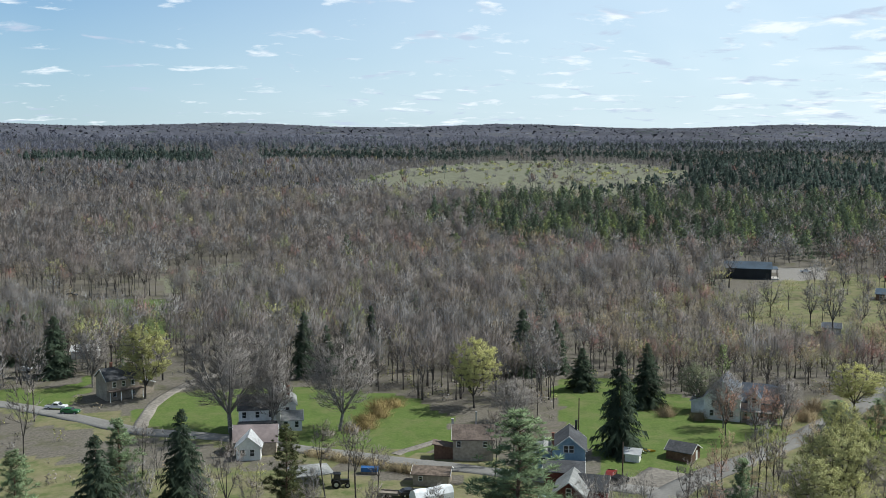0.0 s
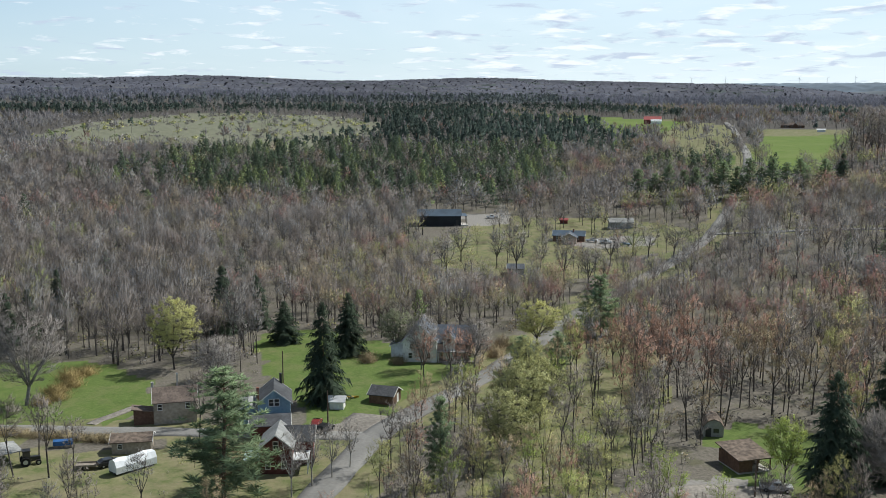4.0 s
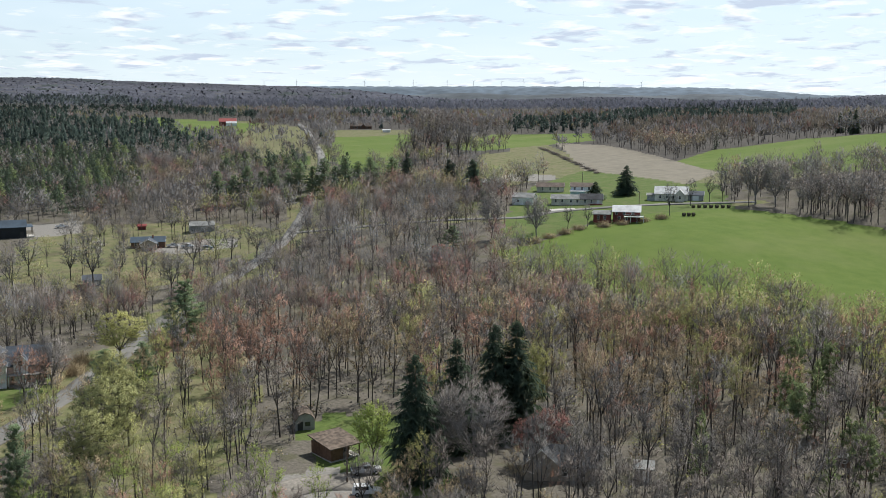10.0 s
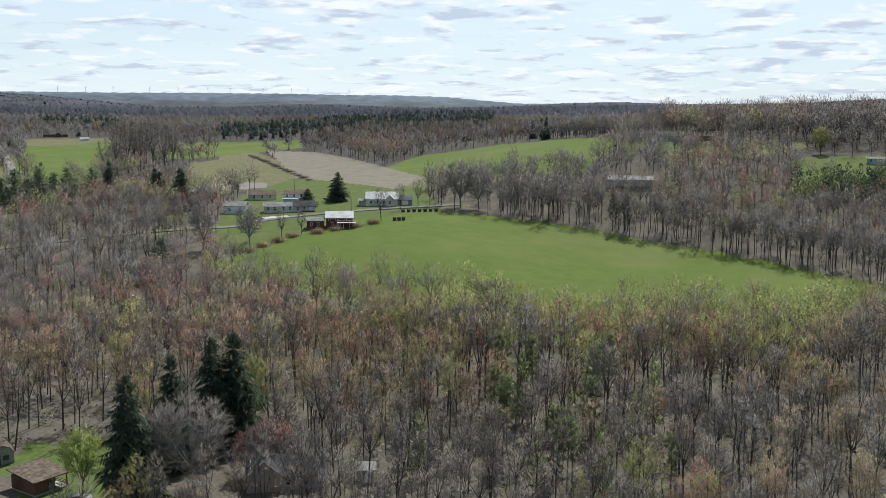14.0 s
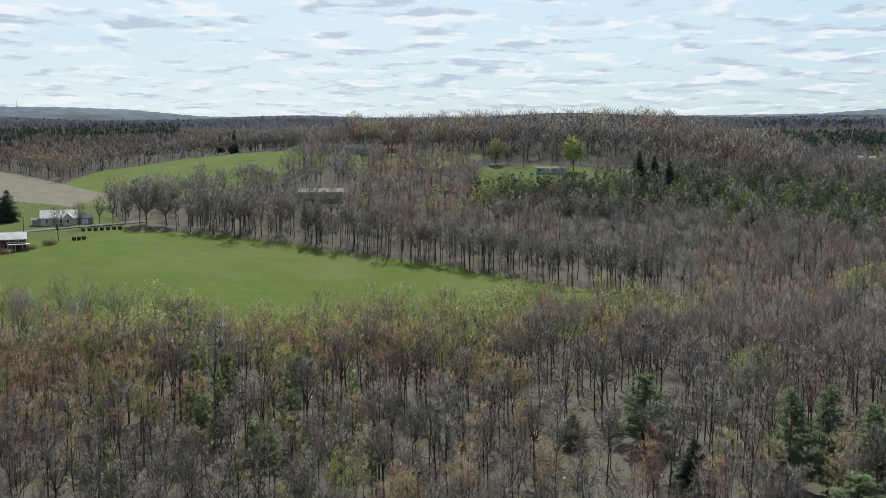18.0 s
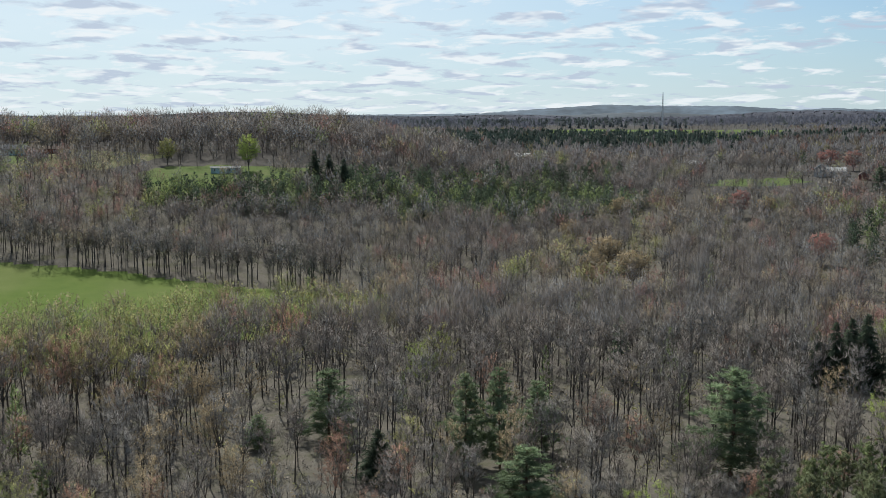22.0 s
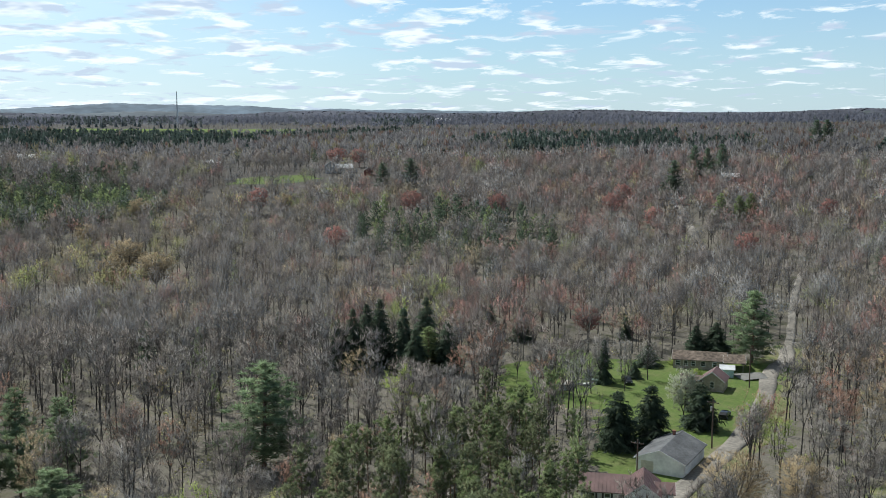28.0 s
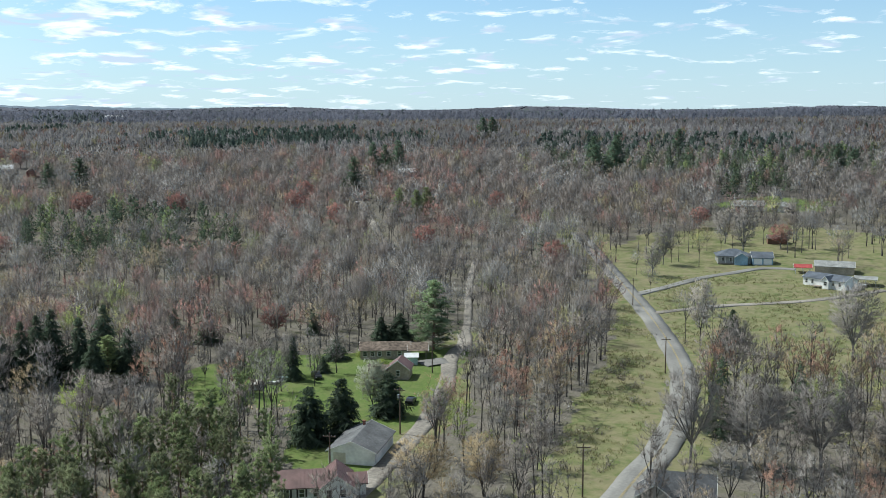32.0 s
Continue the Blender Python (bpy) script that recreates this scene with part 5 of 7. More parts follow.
part("porch_roof", boxes(((-7, -6.9, 2.65), (2, -4.5, 2.82))), R_DARK, h)
part("porch_floor", boxes(((-7, -6.8, -0.4), (2, -4.5, 0.25))), WOOD, h)
posts(h, [(-6.8, -6.6), (-4.6, -6.6), (-2.4, -6.6), (-0.2, -6.6), (1.8, -6.6)], 2.65, 0.09)
chimney(h, 4.6, 0.5, 6.5, 9.6, 0.7)

h = thing("house", -41, 211, 84, "small house with mauve-grey roof and pale metal front gable", "house")
volume(h, 0.5, 0, 9, 7, 3.0, 2.6, W_TAN, mat("metal_roof_mauve_grey", (0.25, 0.205, 0.2), 0.5, 0.1, 1.5, 0.3, spec=0.5), win=wins("right", (0,), 1.0))
volume(h, -0.5, -4.5, 6, 5, 3.0, 2.0, W_WHITE, R_WHITE, "y", win=wins("left", (-1.2, 0.8), 1.0) + wins("front", (-1,), 1.0), ribs=True)
chimney(h, -4.4, -4, 0, 6.2, 0.6, TRIM_DARK)

h = thing("house", -86, 259, 50, "tan two-storey house with dark shingle roof and porch", "house")
volume(h, 0, 0, 9, 7.5, 5.4, 2.4, W_TAN, R_DARK, win=wins("front", (-2.5, 0, 2.5), 3.4) + wins("right", (-1.8, 1.8), 3.4) + wins("right", (0,), 1.0) + wins("front", (-2.5, 2.5)))
volume(h, 6, 0, 4.5, 6, 3.0, 1.0, W_TAN, R_DARK, "y", win=wins("front", (0,)))
part("porch_roof", boxes(((-4.6, -5.9, 2.6), (4.6, -3.75, 2.78))), R_BROWN, h)
posts(h, [(-4.4, -5.7), (-1.5, -5.7), (1.5, -5.7), (4.4, -5.7)], 2.6, 0.09)
chimney(h, -1.5, 0.8, 6.8, 9.0)

h = thing("garage", -111, 305, 85, "small white garage with pale roof", "garage")
volume(h, 0, 0, 7.5, 5.5, 2.4, 1.5, W_WHITE, R_WHITE, win=[("front", -1, 0.05, 2.4, 2.0, True)])

h = thing("house", 26, 200, 98, "pale blue gabled house with dark grey shingle roof", "house")
volume(h, 0, 0, 9.0, 6.6, 5.0, 2.6, W_BLUE, R_DARK, "y", win=wins("left", (-0.55, 0.55), 4.3, 0.9, 1.4) + wins("front", (-2, 1.5), 1.2) + wins("back", (-2, 1), 1.2))
volume(h, -5.2, 1.5, 7.5, 4.4, 3.0, 1.4, W_BLUE, R_GREY, "y", win=wins("left", (0,), 1.0))
volume(h, -0.8, -8.2, 7.5, 7.4, 2.6, 1.0, W_OX, R_DARK, "x", base=0.6)
chimney(h, -3.2, -3.4, 3, 7.9, 0.5)
chimney(h, 1.4, 4.2, 6, 8.6, 0.5, TRIM_DARK)
h2 = thing("house", 22.5, 173, 104, "dark red gabled house with grey cross-gable roof and porch", "house")
volume(h2, 0.5, 0, 8, 5.6, 4.8, 2.3, W_OX, R_GREY, "y", win=wins("left", (0,), 4.6, 0.8, 1.3) + wins("front", (-2, 1.5), 1.2) + wins("left", (-1.4, 1.4), 1.0))
volume(h2, 4.2, 3.0, 5, 4.6, 4.6, 1.9, W_OX, R_DARK, "x", win=wins("right", (-1, 1), 1.2))
part("porch_roof", boxes(((3.3, -4.2, 2.5), (6.2, 0.6, 2.66))), R_WHITE, h2)
posts(h2, [(6, -4), (6, -1.8), (6, 0.4)], 2.5, 0.08)
part("lean_to_roof", boxes(((-5.5, -3.5, 2.3), (-2.4, 2.0, 2.45))), W_TEAL, h2)
posts(h2, [(-5.3, -3.3), (-5.3, 1.8)], 2.3, 0.07, WOOD)

h = thing("house", 74, 240, 112, "large white gabled house with slate-blue roof and dormer", "house")
volume(h, -4.5, 0, 12, 8.5, 5.4, 4.2, W_WHITE, R_SLATE, "y", win=wins("left", (-2, 1), 3.4) + wins("left", (-2.4, 2.2), 1.0) + wins("back", (-3, 0), 1.2))
volume(h, -9.5, 1, 4, 6, 3.0, 1.0, W_WHITE, R_SLATE, "y")
volume(h, 4.5, 1.0, 9.5, 9, 4.6, 3.6, W_PINK, R_SLATE, "x", win=wins("front", (-3.5, 0, 3.5)) + wins("right", (-2, 2), 1.2))
volume(h, 2.8, -2.2, 4.4, 3.0, 5.6, 1.9, W_WHITE, R_SLATE, "y", win=wins("left", (0,), 4.6, 0.9, 1.2))
part("porch_roof", boxes(((0.0, -6.2, 2.6), (9.2, -3.5, 2.8))), R_GREY, h)
part("porch_floor", boxes(((0.0, -6.1, -0.5), (9.2, -3.5, 0.3))), WOOD, h)
posts(h, [(0.2, -6), (3.2, -6), (6.2, -6), (9, -6)], 2.6, 0.1)

h = thing("shed", 51, 206, 125, "low weathered dark wooden shed", "shed")
volume(h, 0, 0, 5.5, 5, 2.1, 1.3, W_BROWN, R_DARK, win=[("right", 0.5, 0.1, 0.9, 1.8, True)])
h = thing("shed", 40, 204, 112, "small white shed beside a tall spruce", "shed")
volume(h, 0, 0, 3, 2.4, 1.9, 0.8, W_WHITE, R_WHITE, win=[("front", 0, 0.05, 0.8, 1.7, True)])

h = thing("house", 6.5, 207, 92, "brown two-storey house with brown shingle roof", "house")
volume(h, 0, 0, 8.5, 6.6, 4.6, 2.2, W_TAN, R_BROWN, win=wins("front", (-3, 2.5), 3.0, 0.8, 1.2) + wins("left", (0,), 3.0), over=0.3)
volume(h, -5.7, -1, 3, 5, 2.4, 0.8, W_BROWN, R_BROWN, "y", kind="shed")
chimney(h, -4.4, 0.6, 6.0, 7.8, 0.5, CONCRETE)
chimney(h, 0.6, 1.2, 6.0, 9.2, 0.35, METAL)
h = thing("shed", -2, 190, 98, "long low shed with a brown roof", "shed")
volume(h, 0, 0, 7, 4.6, 2.3, 0.9, W_TAN, R_RUST, win=wins("front", (-2,), 1.0, 0.7, 0.8))
h = thing("trailer", -2, 179, 60, "covered trailer under a crumpled white tarpaulin", "trailer")
bm = bmesh.new()
for k in range(9):
    x = -4 + k
    ring = [(-1.3, 0.4), (-1.35, 1.6), (-0.8 + 0.1 * math.sin(k * 2.1), 2.5 + 0.12 * math.cos(k * 1.7)), (0, 2.85 + 0.15 * math.sin(k * 1.3)), (0.85, 2.45 + 0.1 * math.cos(k * 2.9)), (1.35, 1.6), (1.3, 0.4)]
    row = [bm.verts.new((x, a, b)) for a, b in ring]
    if k:
        for i in range(6):
            bm.faces.new((prev[i], prev[i + 1], row[i + 1], row[i]))
        if k == 8:
            bm.faces.new(row)
    else:
        bm.faces.new(row[::-1])
    prev = row
part("tarpaulin", bm, mat("tarpaulin_white", (0.72, 0.75, 0.78), 0.5, 0.08, 1.0), h)
part("bed", boxes(((-4, -1.2, 0.35), (4, 1.2, 0.6))), TRIM_DARK, h)
for sx in (-1, 1):
    for sy in (-1.1, 1.1):
        bmw = bmesh.new()
        bmesh.ops.create_cone(bmw, cap_ends=True, segments=12, radius1=0.38, radius2=0.38, depth=0.25, matrix=Matrix.Translation((sx, sy, 0.38)) @ Matrix.Rotation(radians(90), 4, "X"))
        part("wheel", bmw, TRIM_DARK, h)
h = thing("carport", -26, 190, 70, "open carport with pale grey hipped metal roof", "carport")
volume(h, 0, 0, 7.5, 6, 2.3, 1.3, None, R_GREY, kind="hip", over=0.4)
posts(h, [(x, y) for x in (-3.6, 0, 3.6) for y in (-2.9, 2.9)], 2.3, 0.06, METAL)

BOAT_HULL = mat("hull_yellow", (0.5, 0.33, 0.05), 0.4, 0.1, 1.0)
TARP_BLUE = mat("tarpaulin_blue", (0.04, 0.13, 0.33), 0.5, 0.15, 1.0)


def hull(name, x, y, turn, ln, wd, ma, label, upside=False):
    """A canoe or a small boat: a tapered open shell."""
    v = thing(name, x, y, turn, label, "boat", lift=0.35)
    P = Proto(1)
    rings = []
    for k in range(9):
        u = -1 + k / 4
        w = wd / 2 * (1 - abs(u) ** 2.4) + 0.03
        keel = -0.3 + 0.18 * u * u
        rings.append([(u * ln / 2, -w, 0.08 + 0.2 * u * u), (u * ln / 2, -w * 0.7, keel + 0.08), (u * ln / 2, 0, keel), (u * ln / 2, w * 0.7, keel + 0.08), (u * ln / 2, w, 0.08 + 0.2 * u * u),
                      (u * ln / 2, w * 0.9, 0.06 + 0.2 * u * u), (u * ln / 2, 0, keel + 0.06), (u * ln / 2, -w * 0.9, 0.06 + 0.2 * u * u)])
    bm = bmesh.new()
    vs = [[bm.verts.new(p) for p in r] for r in rings]
    for a, b in zip(vs, vs[1:]):
        for i in range(8):
            bm.faces.new((a[i], b[i], b[(i + 1) % 8], a[(i + 1) % 8]))
    bm.faces.new(vs[0])
    bm.faces.new(vs[-1][::-1])
    part("hull", bm, ma, v)
    for u in (-0.25, 0.25):
        part("seat", boxes(((u * ln - 0.12, -wd * 0.4, -0.02), (u * ln + 0.12, wd * 0.4, 0.03))), WOOD, v)
    part("trestle", boxes(((-ln * 0.3, -0.25, -0.5), (-ln * 0.3 + 0.1, 0.25, -0.25)), ((ln * 0.3, -0.25, -0.5), (ln * 0.3 + 0.1, 0.25, -0.25))), WOOD, v)


hull("canoe", 43.6, 210.5, 110, 5.0, 1.1, BOAT_HULL, "yellow canoe on trestles on the lawn")
h = thing("woodpile", -14.7, 195.4, 95, "stacked firewood under a blue tarpaulin", "woodpile")
part("cover", prism(bmesh.new(), [(-0.75, 0.5), (0.75, 0.5), (0.7, 1.35), (0.1, 1.55), (-0.7, 1.3)], -1.7, 1.7, Matrix()), TARP_BLUE, h)
part("stack", boxes(((-1.6, -0.6, -0.2), (1.6, 0.6, 0.52))), WOOD, h)
ribbon("path", [(-10.2, 207.7), (-8.7, 209.8), (-5, 213.9), (-0.9, 218)], 2.2, GRAVEL, 0.19, "worn gravel path across a lawn", "path")
ribbon("driveway_apron", [(46, 197), (41, 190), (38.7, 189), (35.6, 186.6)], 8.5, GRAVEL, 0.15, "pale gravel parking apron beside a blue house", "driveway")

# ---- the black steel barn, the ranch house and the yard round them ----
h = thing("barn", 145, 467, 106, "black steel pole barn with dark blue metal roof", "barn")
volume(h, -1, 0, 21, 12, 4.6, 2.6, W_BLACK, R_NAVY, win=[("front", 8.6, 0.1, 1.2, 2.3, True)], trim=TRIM_DARK, ribs=True)
part("lean_to_roof", boxes(((9.9, -6.3, 4.5), (12.4, 6.3, 4.66))), R_NAVY, h)
posts(h, [(12.2, -6), (12.2, 0), (12.2, 6)], 4.5, 0.09, WOOD)
part("concrete_pad", boxes(((9.5, -6.5, -0.3), (12.8, 6.2, 0.3))), CONCRETE, h)

h = thing("house", 184, 404, 118, "ranch house with dark blue-grey roof", "house")
volume(h, 1, 2, 14, 8, 2.6, 1.8, W_BROWN, R_NAVY, win=wins("front", (-5, -2, 4)))
volume(h, 1.5, -4, 7, 6.5, 2.6, 1.6, W_TAN, R_SLATE, "y", win=wins("front", (-1, 1)) + wins("left", (0,)))
chimney(h, 3, 1, 3.5, 5.2)
h = thing("shed", 136, 344, 110, "small shed with a blue-grey roof", "shed")
volume(h, 0, 0, 6, 4.5, 2.3, 1.4, W_GREY, R_SLATE)
h = thing("shed", 221, 424, 110, "long pale grey metal shed", "shed")
volume(h, 0, 0, 11, 7, 3.0, 1.6, W_GREY, R_GREY)
h = thing("shed", 202, 447, 115, "small red field shelter with an open front", "shed")
volume(h, 0, 0.6, 3.6, 1.6, 1.7, 0.6, W_RED, R_RED, kind="shed")
posts(h, [(-1.7, -1.2), (1.7, -1.2)], 1.8, 0.07, W_RED)

# ---- pavilion clearing ----
h = thing("pavilion", 103, 148, 92, "open pavilion with low rusty brown roof and railings", "pavilion")
part("roof", prism(bmesh.new(), [(-4, 2.45), (4, 3.3), (4, 3.48), (-4, 2.63)], -3.6, 3.6, Matrix()), R_RUST, h)
part("enclosed_room", boxes(((-3.1, -3.3, -0.4), (-0.4, 3.4, 2.5))), W_BROWN, h, "dark red-brown plank room")
part("floor", boxes(((-3.2, -3.5, -0.4), (3.2, 3.5, 0.14))), CONCRETE, h)
posts(h, [(3.1, -3.4), (3.1, 0), (3.1, 3.4), (0.6, -3.4)], 2.6, 0.09, W_BROWN)
for k in range(3):
    part("rail", boxes(((0.6, -3.46, 0.4 + 0.28 * k), (3.1, -3.4, 0.5 + 0.28 * k))), WOOD, h)
    part("rail", boxes(((3.06, -3.4, 0.4 + 0.28 * k), (3.12, 3.4, 0.5 + 0.28 * k))), WOOD, h)
part("table", boxes(((1.2, -1, 0.8), (2.3, 1.4, 0.88)), ((1.3, -0.8, 0.1), (1.4, 1.2, 0.8)), ((2.1, -0.8, 0.1), (2.2, 1.2, 0.8))), WOOD, h)
h = thing("shed", 107.5, 165.5, 116, "grey gambrel garden shed with brown roof", "shed")
volume(h, 0, 0, 5.2, 3.8, 2.1, 1.5, W_GREY, R_RUST, "y", kind="gambrel", win=[("left", 0.5, 1.0, 0.9, 0.7), ("left", -1.0, 0.05, 0.9, 1.8, True)], trim=TRIM_DARK)
h = thing("house", 128, 113, 140, "house with dark shingle roof half hidden by trees", "house")
volume(h, 0, 0, 12, 8, 2.7, 2.4, W_TAN, R_DARK, win=wins("front", (-3, 0, 3)))
volume(h, -4, -2, 5, 6, 3.0, 2.6, W_TAN, R_DARK, "y")
h = thing("shed", 136, 102, 144, "small dark shed with a white metal roof", "shed")
volume(h, 0, 0, 3.0, 2.5, 2.3, 0.4, WOOD, R_GREY, kind="shed", win=[("front", 0.4, 0.1, 0.9, 1.7, True)])
h = thing("hunting_blind", 164, 80, 154, "small wooden hunting blind on legs with pale roof", "blind")
volume(h, 0, 0, 1.7, 1.6, 1.7, 0.25, W_BROWN, R_GREY, kind="shed", z0=1.6, base=0.0, over=0.15, win=[("front", 0, 0.9, 0.9, 0.45)])
posts(h, [(-0.75, -0.7), (0.75, -0.7), (-0.75, 0.7), (0.75, 0.7)], 1.6, 0.06, WOOD, name="leg")

# ---- the farm on the rise ----
h = thing("house", 327, 262, 143, "barn-red two-storey house with pale grey roof and deck", "house")
volume(h, 3.5, 0, 11, 7.5, 4.2, 2.2, W_RED, R_WHITE, win=wins("front", (-4, -1, 2.5), 2.9) + wins("front", (-3, 0), 0.8) + wins("right", (-1.5, 1.5), 2.9))
volume(h, -6.5, -1, 7, 7, 3.0, 1.2, W_RED, R_GREY, win=wins("front", (-1.5, 1.2)))
part("deck", boxes(((2.5, -6.6, 2.2), (10.5, -4.0, 2.4))), TRIM, h)
part("deck_rail", boxes(((2.5, -6.6, 3.1), (10.5, -6.5, 3.25))), TRIM, h)
posts(h, [(2.6, -6.5), (5.2, -6.5), (7.8, -6.5), (10.4, -6.5)], 3.2, 0.08)
h = thing("house", 389, 279, 147, "grey house with bright white metal roof", "house")
volume(h, -1, 0, 15, 9, 3.2, 3.0, W_CREAM, R_WHITE, win=wins("front", (-5, -2, 1, 4.5)), ribs=True)
volume(h, 3, -4, 5, 4, 3.2, 2.0, W_CREAM, R_WHITE, "y", win=wins("left", (0,)))
volume(h, 10, 1, 7, 7, 2.6, 1.6, W_GREY, R_SLATE, win=[("front", 0, 0.1, 2.6, 2.1, True)])
volume(h, -10, -1, 4, 5, 2.2, 0.8, W_GREY, R_GREY)
h = thing("barn", 371, 382, 134, "long low red barn with pale faded roof", "barn")
volume(h, 0, 0, 14, 9, 3.2, 1.5, W_RED, R_GREY, win=[("front", 4, 0.1, 2.5, 2.4, True)])
h = thing("garage", 339, 328, 150, "white metal garage with grey gable roof", "garage")
volume(h, 0, 0, 10, 8, 3.4, 1.8, W_WHITE, R_GREY, win=[("front", -2, 1.2, 0.8, 1.0), ("front", 1, 0.1, 0.9, 2.0, True)])
h = thing("house", 354, 308, 139, "long cream ranch house with grey roof and small deck", "house")
volume(h, -5, 0, 14, 8, 2.6, 1.6, W_CREAM, R_GREY, win=wins("front", (-5, -2, 2, 5)))
volume(h, 6.5, -1, 10, 7, 2.6, 2.2, W_CREAM, R_DARK, win=wins("front", (-3, 0)) + [("front", 3, 0.1, 0.95, 2.0, True)])
part("deck", boxes(((5, -6.5, 0.2), (11.5, -4.5, 0.5))), W_RED, h)
h = thing("house", 381, 350, 138, "low house with brown roof", "house")
volume(h, 0, 0, 14, 8, 2.6, 1.8, W_CREAM, R_BROWN, win=wins("front", (-4, 0, 4)))
h = thing("house", 378, 326, 140, "white and pale teal two-storey house with brown roof", "house")
volume(h, 0, 0, 11, 8, 4.6, 1.6, W_WHITE, R_BROWN, win=wins("front", (-3.5, 0, 3.5), 3.0) + wins("front", (-3, 3)))
volume(h, -2, -5, 7, 3, 2.4, 0.6, W_TEAL, R_WHITE, kind="shed")
ribbon("parking_pad", [(331, 304), (340, 297)], 7.0, CONCRETE, 0.26, "pale concrete parking pad beside the farm road", "pad")
h = thing("barn", 475, 188, 160, "wide grey metal farm building behind trees", "barn")
volume(h, 0, 0, 22, 14, 2.8, 1.6, W_GREY, R_GREY)

# ---- houses on the wooded hill and far off ----
h = thing("house", 613, 216, 162, "pale teal house on the hill edge", "house")
volume(h, 0, 0, 14, 9, 3.2, 2.6, W_TEAL, R_SLATE, win=wins("front", (-4, -1, 2, 5)))
volume(h, -9, -1, 5, 6, 2.5, 1.4, W_TEAL, R_SLATE, "y")
h = thing("shed", 625, 198, 162, "dark red garden shed", "shed")
volume(h, 0, 0, 8, 6, 2.6, 1.6, W_RED, R_BROWN)
h = thing("mobile_home", 566, 84, 170, "pale teal mobile home on a small lawn", "mobile home")
volume(h, 0, 0, 16, 5, 2.7, 0.8, W_TEAL, R_GREY, win=wins("front", (-6, -2, 2, 6), 1.1) + [("front", 0, 0.2, 0.9, 2.0, True)])
h = thing("barn", 864, -130, 188, "low barn with a bright white roof", "barn")
volume(h, 0, 0, 18, 9, 3.0, 2.4, W_GREY, R_WHITE)
h = thing("barn", 762, -247, 198, "long pale metal barn among trees", "barn")
volume(h, 0, 0, 15, 9, 3.0, 2.0, W_WHITE, R_WHITE)
h = thing("house", 669, -311, 205, "grey farmhouse with pale roof among trees", "house")
volume(h, -4, 0, 11, 9, 5.0, 3.2, W_GREY, R_SLATE, "y", win=wins("left", (-2, 2), 3.2) + wins("left", (-2, 2)))
volume(h, 6, 1, 12, 8, 3.6, 2.6, W_CREAM, R_WHITE, win=wins("front", (-3, 0, 3)))
h = thing("barn", 645, -325, 205, "small red barn with dark roof", "barn")
volume(h, 0, 0, 8, 6, 3.4, 2.4, W_RED, R_BROWN, "y")
h = thing("barn", 2003, -1202, 212, "very long white barn on a far ridge", "barn")
volume(h, 0, 0, 50, 20, 6, 3, W_WHITE, R_WHITE)
h = thing("barn", 589, 1056, 118, "red barn with a white gable roof beside far fields", "barn")
volume(h, 0, 0, 20, 12, 5, 3.5, W_RED, R_RED)
volume(h, 4, -8, 12, 7, 3.2, 2.0, W_WHITE, R_WHITE)
h = thing("house", 476, -513, 228, "far house with a bright white roof among pines", "house")
volume(h, 0, 0, 12, 8, 3, 2.2, W_GREY, R_WHITE)

# ---- the lane houses ----
h = thing("house", 135.6, -132.5, 61, "white ranch house with charcoal shingle roof", "house")
volume(h, 0, 0, 13.5, 9.2, 2.6, 1.9, W_WHITE, mat("shingles_mid_grey", (0.125, 0.128, 0.135), 0.9, 0.2, 2.5, 0.4), "y", win=wins("front", (-4.2, -1.5, 1.5, 4.4), 1.0, 1.1, 1.1), over=0.45)
part("garage_door", boxes(((1.2, 6.72, 0.05), (3.6, 6.8, 2.2))), W_CREAM, h)
chimney(h, 0.8, -4.6, 3.8, 5.1, 0.5)
h = thing("house", 126, -111.9, 222, "white house with maroon metal roofs and dark shutters", "house")
volume(h, -2.6, 0, 8.6, 7, 2.7, 1.8, W_WHITE, R_MAROON, win=wins("front", (-2.4, 0.2, 2.6)), ribs=True)
volume(h, 3.6, -0.5, 8, 5.4, 2.7, 2.0, W_WHITE, R_MAROON, "y", win=wins("left", (-1.4, 1.0)), ribs=True)
volume(h, 7.2, 0, 2.8, 3.6, 2.5, 1.1, W_WHITE, R_MAROON, "x", win=[("front", 0, 0.1, 0.9, 2.0, True), ("right", -0.6, 1.0, 0.6, 1.2), ("right", 0.6, 1.0, 0.6, 1.2)])
for x in (-5.75, -4.25, -3.15, -1.65):
    part("shutter", boxes(((x - 0.16, -3.59, 0.9), (x + 0.16, -3.53, 2.35))), TRIM_DARK, h)
ribbon("driveway_pad", [(126, -118), (131, -121)], 7.0, CONCRETE, 0.2, "pale concrete driveway pad before the garage", "pad")
ribbon("driveway_pad", [(177, -199), (171, -197)], 8.0, ASPHALT, 0.24, "dark asphalt pad beside a carport", "pad")
h = thing("house", 188, -196, 226, "long low house with rusty brown roof", "house")
volume(h, -2, 0, 13.5, 7.5, 2.5, 1.5, W_TAN, R_RUST, win=wins("front", (-5.5, -3.5, -1.5, 1, 4), 0.9, 1.0, 1.2))
volume(h, 7, -0.6, 5, 8, 2.4, 1.3, None, R_RUST)
posts(h, [(5.0, -4.4), (9.2, -4.4), (9.2, 3)], 2.4, 0.09, WOOD)
h = thing("house", 171, -181, 236, "small house with reddish-brown hipped roof", "house")
volume(h, 0, 0, 6, 5.6, 2.7, 2.1, W_TAN, R_MAROON, "y", win=wins("right", (-1.5, 1.5)) + wins("left", (0,)))
